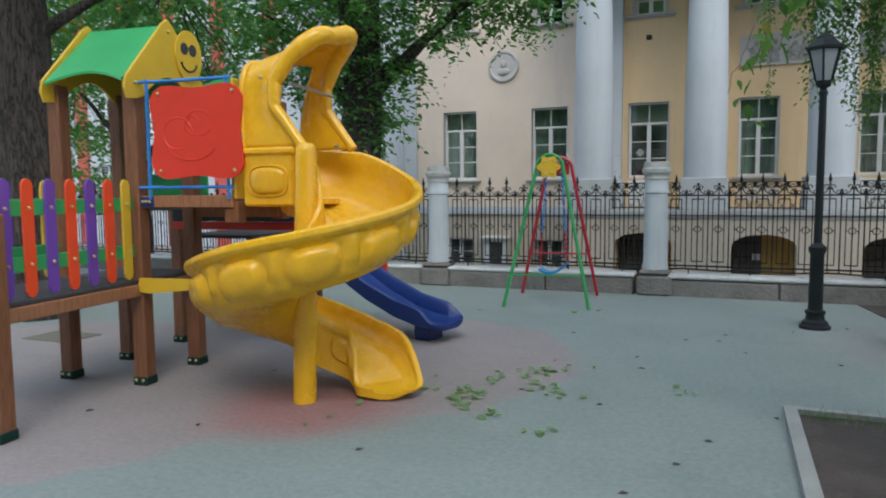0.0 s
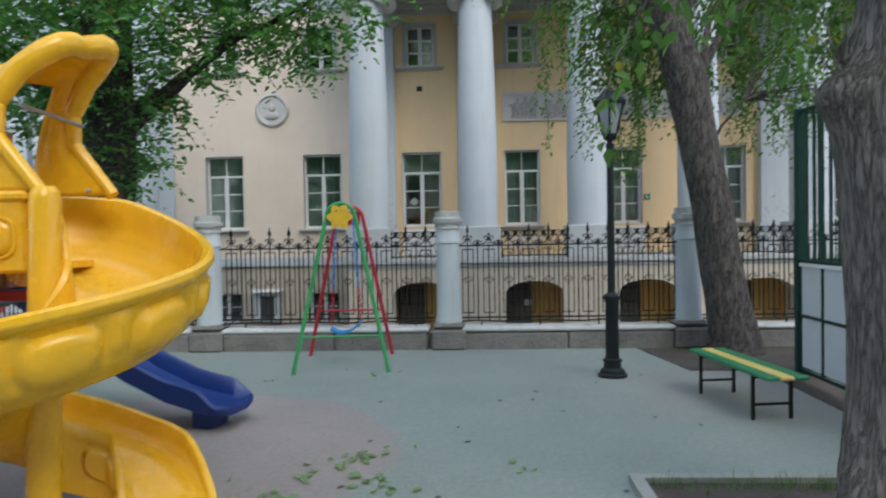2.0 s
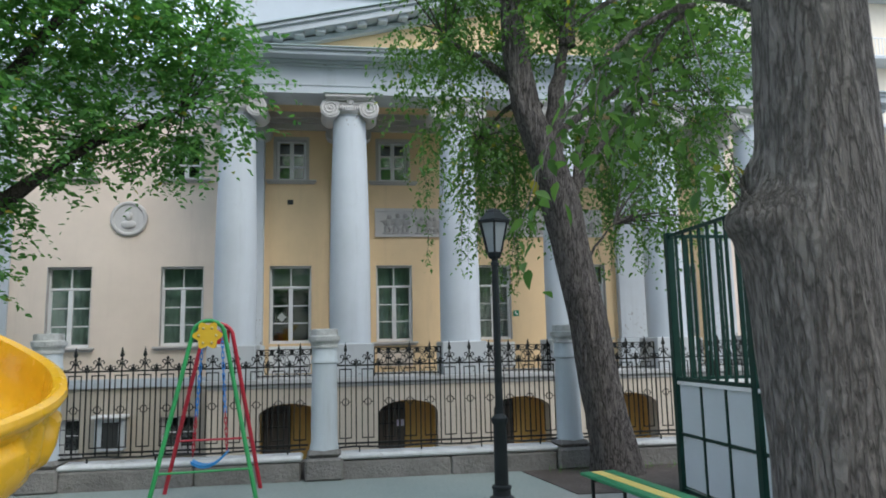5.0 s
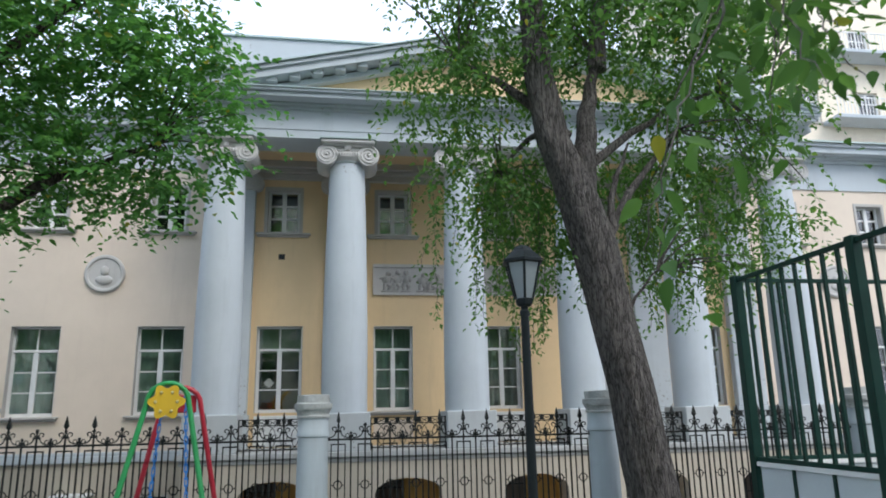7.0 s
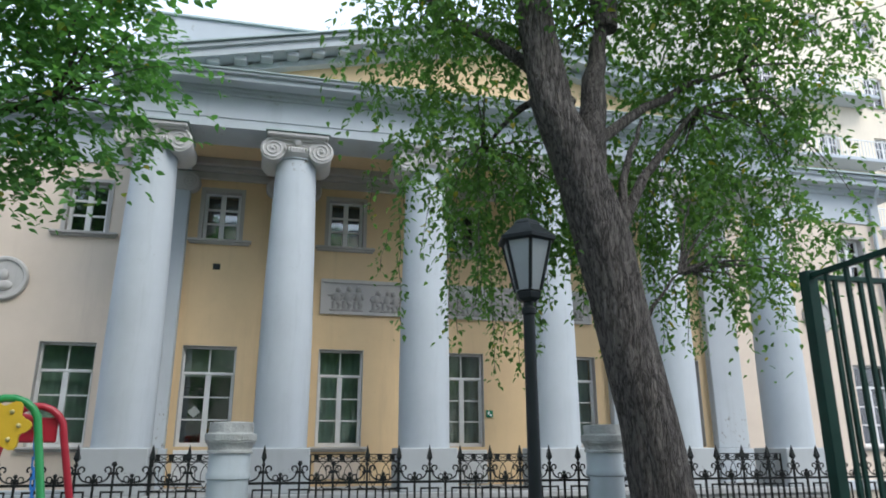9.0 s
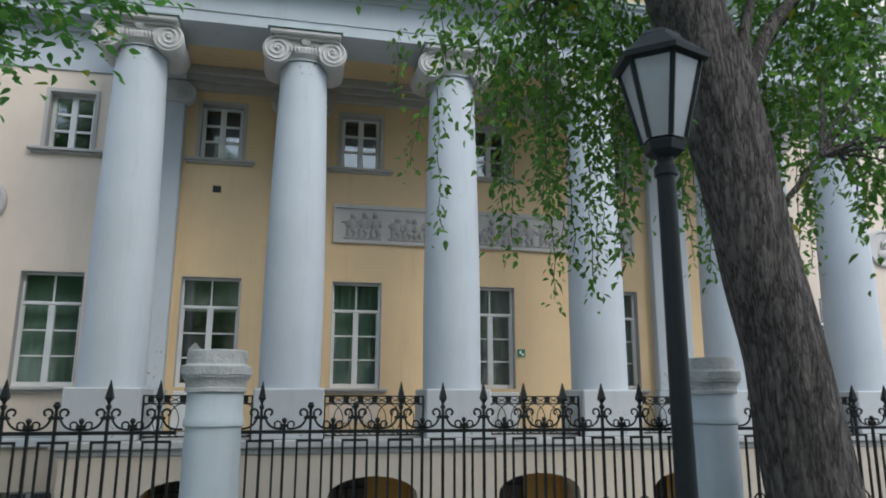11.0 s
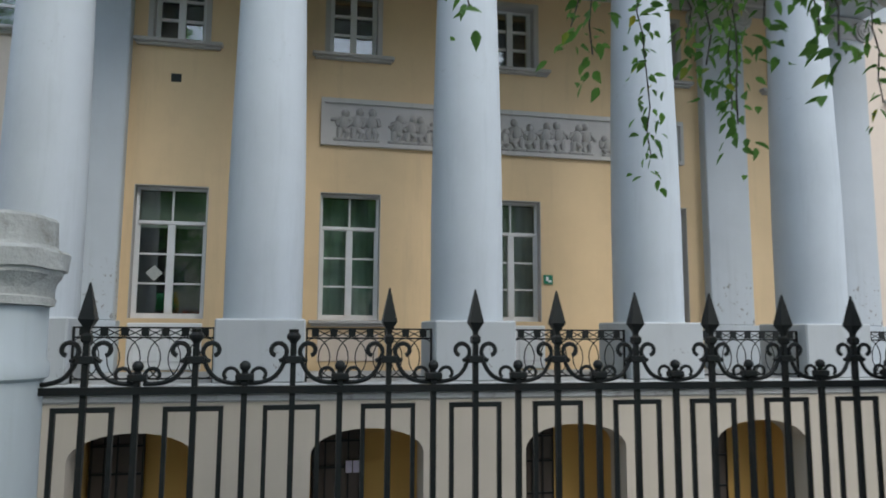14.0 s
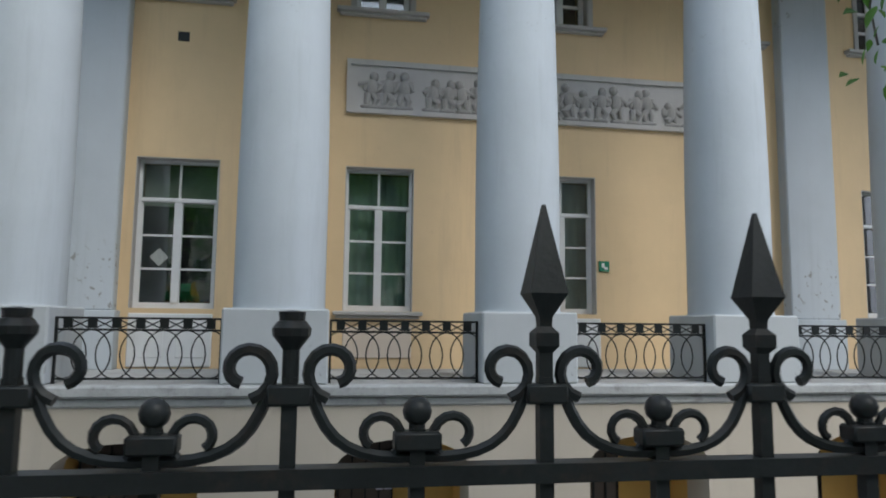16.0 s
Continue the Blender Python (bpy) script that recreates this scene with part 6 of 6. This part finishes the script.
rs = random.Random(3)
strands2 = []
for k in range(60):
    x = rs.uniform(0.9, 6.0)
    tip = 2.55 + 0.16 * abs(x - 2.2) + rs.uniform(0, 1.3) + (0.55 if x < 1.1 else 0)
    top = rs.uniform(3.9, 5.4)
    strands2.append((x - 3.60, rs.uniform(11.3, 12.9) - 10.95, top, max(0.4, top - tip)))
tree("leaning poplar with rough bark and hanging leafy twigs by the wall", (3.60, 10.95, 0),
     [(0.0, 0, -0.05), (-0.02, 0, 0.25), (-0.12, 0, 0.8), (-0.30, 0, 2.0), (-0.52, 0, 3.2), (-0.66, 0, 3.85), (-0.86, 0, 4.6), (-1.10, 0, 5.2), (-1.22, 0, 6.0), (-1.30, 0, 7.2), (-1.25, 0, 9.0)],
     [0.40, 0.33, 0.285, 0.265, 0.26, 0.275, 0.25, 0.205, 0.185, 0.15, 0.08],
     [((-0.78, 0, 4.35), (-0.42, 0.05, 6.4), 0.19), ((-0.42, 0.05, 6.2), (-0.25, 0.1, 8.6), 0.13), ((-0.55, 0, 3.75), (0.75, 0.3, 5.5), 0.075), ((-0.5, 0, 3.8), (-0.05, 0.1, 5.2), 0.06), ((-0.9, 0, 5.2), (-2.2, 0.4, 6.4), 0.09), ((-0.35, 0.1, 7.0), (1.2, 0.4, 8.0), 0.09), ((-0.8, 0, 4.7), (1.6, 0.6, 6.3), 0.07), ((-0.45, -0.05, 2.6), (0.15, 0.0, 3.5), 0.03), ((-0.95, 0, 5.4), (-1.6, 0.8, 5.0), 0.06)],
     [(-1.9, 0.7, 4.9, 0.75, 0.8, 0.8), (-0.9, 0.9, 4.7, 0.9, 0.8, 0.9), (0.5, 0.9, 5.0, 1.0, 0.9, 1.0), (1.7, 0.8, 5.2, 0.9, 0.9, 0.9), (-2.3, 0.6, 6.2, 0.9, 1.0, 0.9), (-1.2, 0.4, 7.0, 1.2, 1.2, 1.0),
      (0.6, 0.4, 7.0, 1.4, 1.2, 1.2), (2.0, 0.4, 6.6, 1.1, 1.1, 1.1), (-0.4, 0.2, 8.6, 1.8, 1.5, 1.1), (1.6, 0.2, 8.4, 1.3, 1.3, 1.0), (-2.2, 0.3, 8.0, 1.0, 1.1, 0.9), (2.6, 0.9, 4.4, 0.6, 0.6, 0.6), (0.75, 0.1, 3.75, 0.45, 0.4, 0.45, 2), (1.35, 0.2, 3.6, 0.35, 0.35, 0.35, 2)],
     4200, 0.090, 21, LEAF_B, BARK_MID, droop=0.9, length=0.5, per=9, strands=strands2, hang=0.4)

# twigs drooping from the thick tree over the path, and shoots on its burl
sprays1 = [((-0.45, 0.25, 3.65), (-1.25, 0.15, 3.35), tip, 0.009) for tip in ((-1.57, 0.12, 2.22), (-1.40, 0.40, 2.48), (-1.15, -0.10, 2.62), (-0.95, 0.25, 2.75))]
sprays1 += [((-0.45, 0.25, 3.65), (-0.7, 0.7, 3.5), tip, 0.009) for tip in ((-0.70, 0.75, 2.85), (-0.50, 0.95, 3.0), (-0.85, 0.15, 2.95), (-0.55, 0.4, 2.9))]
sprays1 += [((-0.38, 0.02, 2.46), (-0.5, 0.0, 2.62), (-0.62, -0.05, 2.66), 0.006), ((-0.38, 0.0, 2.50), (-0.46, 0.05, 2.75), (-0.66, 0.08, 2.84), 0.006), ((-0.36, 0.05, 2.54), (-0.42, 0.1, 2.85), (-0.52, 0.12, 2.96), 0.006)]
tree("thick old tree with deeply furrowed grey bark in a soil bed", (2.19, 4.50, 0),
     [(0, 0, -0.05), (0, 0, 0.3), (0.0, 0, 1.0), (-0.03, 0, 1.9), (-0.06, 0, 2.25), (0.0, 0, 2.55), (0.05, 0, 3.6), (0.1, 0.1, 5.0), (0.15, 0.1, 7.5)],
     [0.42, 0.345, 0.32, 0.318, 0.32, 0.30, 0.28, 0.24, 0.12],
     [((0.03, 0, 4.6), (-1.6, 0.9, 5.8), 0.10), ((0.03, 0, 4.2), (-1.2, -1.6, 5.2), 0.10), ((0.1, 0.1, 4.5), (1.6, 1.2, 6.2), 0.12), ((0.1, 0.1, 4.4), (0.2, 2.2, 5.6), 0.11), ((0.03, 0, 3.3), (-0.55, 0.3, 3.7), 0.035), ((0.1, 0.1, 5.0), (1.5, -1.8, 6.6), 0.12)],
     [(-0.75, 0.5, 3.75, 0.4, 0.5, 0.25, 1.5), (-1.5, 0.9, 5.4, 1.0, 1.0, 0.7), (-1.4, -1.6, 5.0, 1.1, 1.1, 0.7), (0.2, 2.3, 5.4, 1.3, 1.2, 0.9), (1.6, 1.2, 6.2, 1.3, 1.3, 1.0), (1.5, -1.8, 6.6, 1.5, 1.5, 1.0), (0, 0, 7.6, 2.2, 2.2, 1.2), (-2.2, -0.3, 6.0, 1.5, 1.6, 0.9), (0.6, -2.6, 5.2, 1.4, 1.2, 0.8), (-2.6, -2.8, 5.6, 1.5, 1.3, 0.8), (0.9, 1.7, 3.9, 0.6, 0.6, 0.5)],
     1700, 0.09, 22, LEAF_B, BARK, droop=0.7, length=0.5, per=8, sprays=sprays1, burls=((178, 2.40, 0.12, 32, 0.13), (150, 2.62, 0.06, 28, 0.12), (200, 0.45, 0.05, 40, 0.25)))

tree("large maple with dense dark green foliage behind the fence", (-6.2, 12.5, -1.0),
     [(0, 0, -0.05), (0, 0, 0.5), (0.05, 0, 2.0), (0.1, 0.05, 4.0), (0.15, 0.05, 6.0), (0.2, 0.1, 8.0), (0.25, 0.1, 10.5)],
     [0.55, 0.44, 0.40, 0.38, 0.34, 0.26, 0.12],
     [((0.1, 0, 4.2), (2.2, 0.6, 6.2), 0.13), ((0.1, 0, 4.6), (3.4, 0.7, 6.8), 0.13), ((0.1, 0, 4.0), (-1.8, -0.4, 6.2), 0.14), ((0.15, 0, 6.0), (2.4, 0.3, 9.0), 0.14), ((0.15, 0, 6.2), (-1.6, 0.2, 9.5), 0.14), ((0.1, 0, 4.2), (0.6, -1.6, 6.0), 0.11), ((0.2, 0, 8), (1.0, 0.2, 11.5), 0.12)],
     [(3.9, 0.4, 6.6, 0.7, 0.9, 0.45), (3.4, 0.5, 6.0, 0.6, 0.8, 0.35), (2.7, 0.5, 6.35, 0.9, 1.0, 0.65), (1.4, 0.2, 6.3, 0.95, 1.1, 0.75), (0.2, 0, 5.2, 1.2, 1.2, 1.1), (-1.3, -0.2, 5.8, 1.3, 1.3, 1.1), (0.3, 0.0, 4.2, 0.7, 0.8, 0.6), (3.5, 0.5, 8.0, 1.2, 1.3, 1.0), (1.8, 0.2, 8.2, 1.6, 1.6, 1.2), (-0.6, 0, 8.2, 1.6, 1.6, 1.2), (-2.6, 0, 8.4, 1.5, 1.5, 1.2), (2.6, 0.2, 10.3, 1.6, 1.6, 1.1), (0.2, 0, 10.8, 2.0, 1.9, 1.2), (-2.2, 0, 10.8, 1.7, 1.7, 1.1), (1, 0, 12.6, 2.2, 2, 1.1), (4.3, 0.5, 7.3, 0.45, 0.6, 0.4), (0.6, -1.6, 6.4, 1.1, 0.9, 0.9)],
     6000, 0.128, 23, LEAF_A, BARK_DARK, droop=0.35, length=0.7, per=11, layers=4, hang=0.05)

tree("tall tree with dark trunk behind the play tower", (-8.1, 6.9, 0),
     [(0, 0, -0.05), (0, 0, 0.5), (0.0, 0, 2.0), (-0.05, 0.0, 4.0), (-0.1, 0.0, 6.0), (-0.1, 0.0, 9.0)],
     [0.50, 0.40, 0.36, 0.34, 0.30, 0.12],
     [((0, 0, 3.6), (1.6, 1.0, 4.6), 0.10), ((0, 0, 4.0), (-1.8, 0.5, 5.0), 0.12), ((0, 0, 4.6), (0.8, -1.6, 6.2), 0.11), ((-0.1, 0, 6), (1.6, 1.2, 8), 0.12)],
     [(1.6, 1.2, 4.6, 1.1, 1.1, 0.7), (-1.8, 0.8, 4.4, 1.3, 1.2, 1.0), (0.0, 2.0, 4.2, 1.5, 0.9, 1.0), (0.8, -1.4, 6.4, 1.5, 1.4, 0.9), (1.8, 1.2, 7.4, 1.7, 1.6, 1.1), (-1.6, 0, 7, 1.8, 1.7, 1.2), (0, 0, 9.2, 2.4, 2.2, 1.3), (-2.4, 1.5, 2.6, 0.9, 0.9, 0.9), (1.4, 2.6, 3.0, 0.6, 0.5, 0.8)],
     2300, 0.13, 24, LEAF_A, BARK_DARK, droop=0.5, length=0.6, per=9, layers=4, hang=0.2)

tree("leafy tree in the yard far behind the play tower", (-14.0, 14.5, -1.0),
     [(0, 0, -0.05), (0, 0, 2.0), (0.1, 0, 5.0), (0.1, 0, 9.0)], [0.45, 0.36, 0.3, 0.1],
     [((0, 0, 3), (2, 0, 5), 0.12), ((0, 0, 3.4), (-2, 0, 5.5), 0.12), ((0.1, 0, 5), (1, -1, 8), 0.1)],
     [(2.0, 0, 5.2, 1.6, 1.4, 1.3), (-2, 0, 5.0, 1.8, 1.6, 1.4), (0, -1, 7.5, 2.4, 2.0, 1.6), (3.2, 0.5, 7.4, 1.6, 1.6, 1.4), (-3, 0, 8.5, 2.2, 2, 1.5), (1, 0, 10, 2.4, 2.2, 1.4), (0.2, -0.5, 3.4, 1.6, 1.2, 1.0), (-3.6, 0, 3.2, 1.4, 1.3, 1.2)],
     2000, 0.16, 25, LEAF_A, BARK_DARK, droop=0.5, length=0.8, per=9)

# ---------------- neighbouring buildings ----------------
def block(label, x0, y0, x1, y1, h, wallm, rows, front="y", w=1.2, hh=1.8, pitch=2.9, floor=3.3, z_first=1.2, z0=-1.0, strips=None, side=None):
    """A plain neighbour: walls with real window openings on the face towards the playground."""
    b = thing("neighbour_building", (x0, y0, 0), label, "building")
    W_, D_ = x1 - x0, y1 - y0
    hs = []
    n = int((W_ - 1.0) / pitch)
    off = (W_ - (n - 1) * pitch) / 2
    for r in range(rows):
        for k in range(n):
            cx, cz = off + k * pitch, z_first + floor * r
            hs.append((cx - w / 2, cz, cx + w / 2, cz + hh))
    part("wall", pierced(0, W_, z0, h, 0, 0.5, hs), wallm, b, "", 0)
    g = Geo()
    g.box(0, 0.5, z0, 0.5, D_, h)
    g.box(W_ - 0.5, 0.5, z0, W_, D_, h)
    g.box(0, D_, z0, W_, D_ + 0.5, h)
    part("rear_wall", g, wallm, b, "", 0)
    part("inner_wall", Geo().box(0.5, 0.8, z0, W_ - 0.5, 0.9, h), CURTAIN_PALE, b, "", 0)
    part("roof", Geo().box(-0.4, -0.4, h, W_ + 0.4, D_ + 0.9, h + 0.25, 0.03), ROOF_METAL, b)
    part("cornice", Geo().box(-0.25, -0.25, h - 0.35, W_ + 0.25, 0.0, h, 0.04), WHITE_WALL, b)
    for (a, c, d, e) in hs:
        fr = Geo()
        fr.box(a, 0.15, c, a + 0.08, 0.22, e)
        fr.box(d - 0.08, 0.15, c, d, 0.22, e)
        fr.box(a + 0.08, 0.15, e - 0.08, d - 0.08, 0.22, e)
        fr.box(a + 0.08, 0.15, c, d - 0.08, 0.22, c + 0.08)
        fr.box((a + d) / 2 - 0.04, 0.14, c + 0.08, (a + d) / 2 + 0.04, 0.22, e - 0.08)
        fr.box(a + 0.08, 0.16, c + hh * 0.66, d - 0.08, 0.22, c + hh * 0.66 + 0.05)
        wn_ = part("window", fr, FRAME_WHITE, b, "white framed window", 0)
        pn = part("pane", Geo().box(a + 0.08, 0.185, c + 0.08, d - 0.08, 0.19, e - 0.08), GLASS, wn_, "", 0)
        pn.visible_shadow = False
        part("sill", Geo().box(a - 0.1, -0.1, c - 0.08, d + 0.1, 0.14, c - 0.003), TRIM_GREY, wn_, "", 0)
    if strips:
        for k in range(n + 1):
            cx = off + (k - 0.5) * pitch
            part("pilaster", Geo().box(cx - 0.35, -0.15, z0, cx + 0.35, -0.002, h - 0.36), strips, b, "", 0)
    return b


RED_PAINT = plaster("red_plaster", (0.50, 0.10, 0.08), (0.3, 0.1, 0.08))
CREAM_WALL = plaster("cream_plaster", (0.80, 0.72, 0.58), (0.55, 0.48, 0.4))
block("white neighbouring building with red pilasters", -46, 27, -17, 40, 13, WHITE_WALL, 3, strips=RED_PAINT)
block("white plastered side building with tall windows", -15.8, 25.5, -9.55, 40, 9.0, WHITE_WALL, 2, w=1.1, hh=2.1, z_first=2.0, floor=4.2)
nb = block("tall cream apartment building with a balcony", 21, 33, 50, 48, 31, CREAM_WALL, 8, z_first=1.5, floor=3.6, pitch=3.4)
for k in range(3):
    zz = 12.1 + 3.6 * k
    bl = part("balcony", Geo().box(3.2, -1.2, zz, 8.4, -0.0, zz + 0.2, 0.03), WHITE_WALL, nb, "pale balcony slab")
    g = Geo()
    for j in range(27):
        g.box(3.25 + 0.195 * j, -1.15, zz + 0.2, 3.28 + 0.195 * j, -1.12, zz + 1.1)
    g.box(3.2, -1.16, zz + 1.1, 8.4, -1.11, zz + 1.15)
    part("railing", g, FRAME_WHITE, bl, "", 0)
# unseen block, added so the mansion windows mirror less bright sky
b2 = block("unseen grey plastered building added behind the street to darken window reflections", -40, -34, 40, -24, 21, CREAM_WALL, 5, z_first=1.2, z0=-0.5, floor=3.7)
b2.matrix_basis = pose(40, -24, 0, 0, 0, 180)

# trees on the street side, seen mirrored in the windows
for k, (x, y) in enumerate(((-8.5, -15.0), (2.5, -16.0), (-18.0, -11.0), (13.0, -13.0))):
    S = 1.55
    tree("tall leafy street tree behind the playground", (x, y, 0),
         [(0, 0, -0.05), (0, 0, 3.0), (0.2, 0, 7.0), (0.2, 0, 13.0)], [0.55, 0.42, 0.35, 0.12],
         [((0, 0, 4), (2.8, 0, 6.8), 0.16), ((0, 0, 4.6), (-2.8, 0, 7.6), 0.16), ((0.2, 0, 7), (1.2, -1.2, 11), 0.14)],
         [tuple(S * c for c in clump) for clump in ((2.0, 0, 5.0, 1.8, 1.6, 1.3), (-2, 0, 5.0, 1.9, 1.7, 1.4), (0, -1, 7.5, 2.6, 2.2, 1.6), (2.4, 0.5, 8.0, 1.8, 1.7, 1.4), (-2.4, 0, 8.3, 2.2, 2, 1.5), (0.3, 0, 10.4, 2.4, 2.2, 1.4))],
         2000, 0.28, 40 + k, LEAF_A, BARK_DARK, droop=0.5, length=1.4, per=8, layers=4)
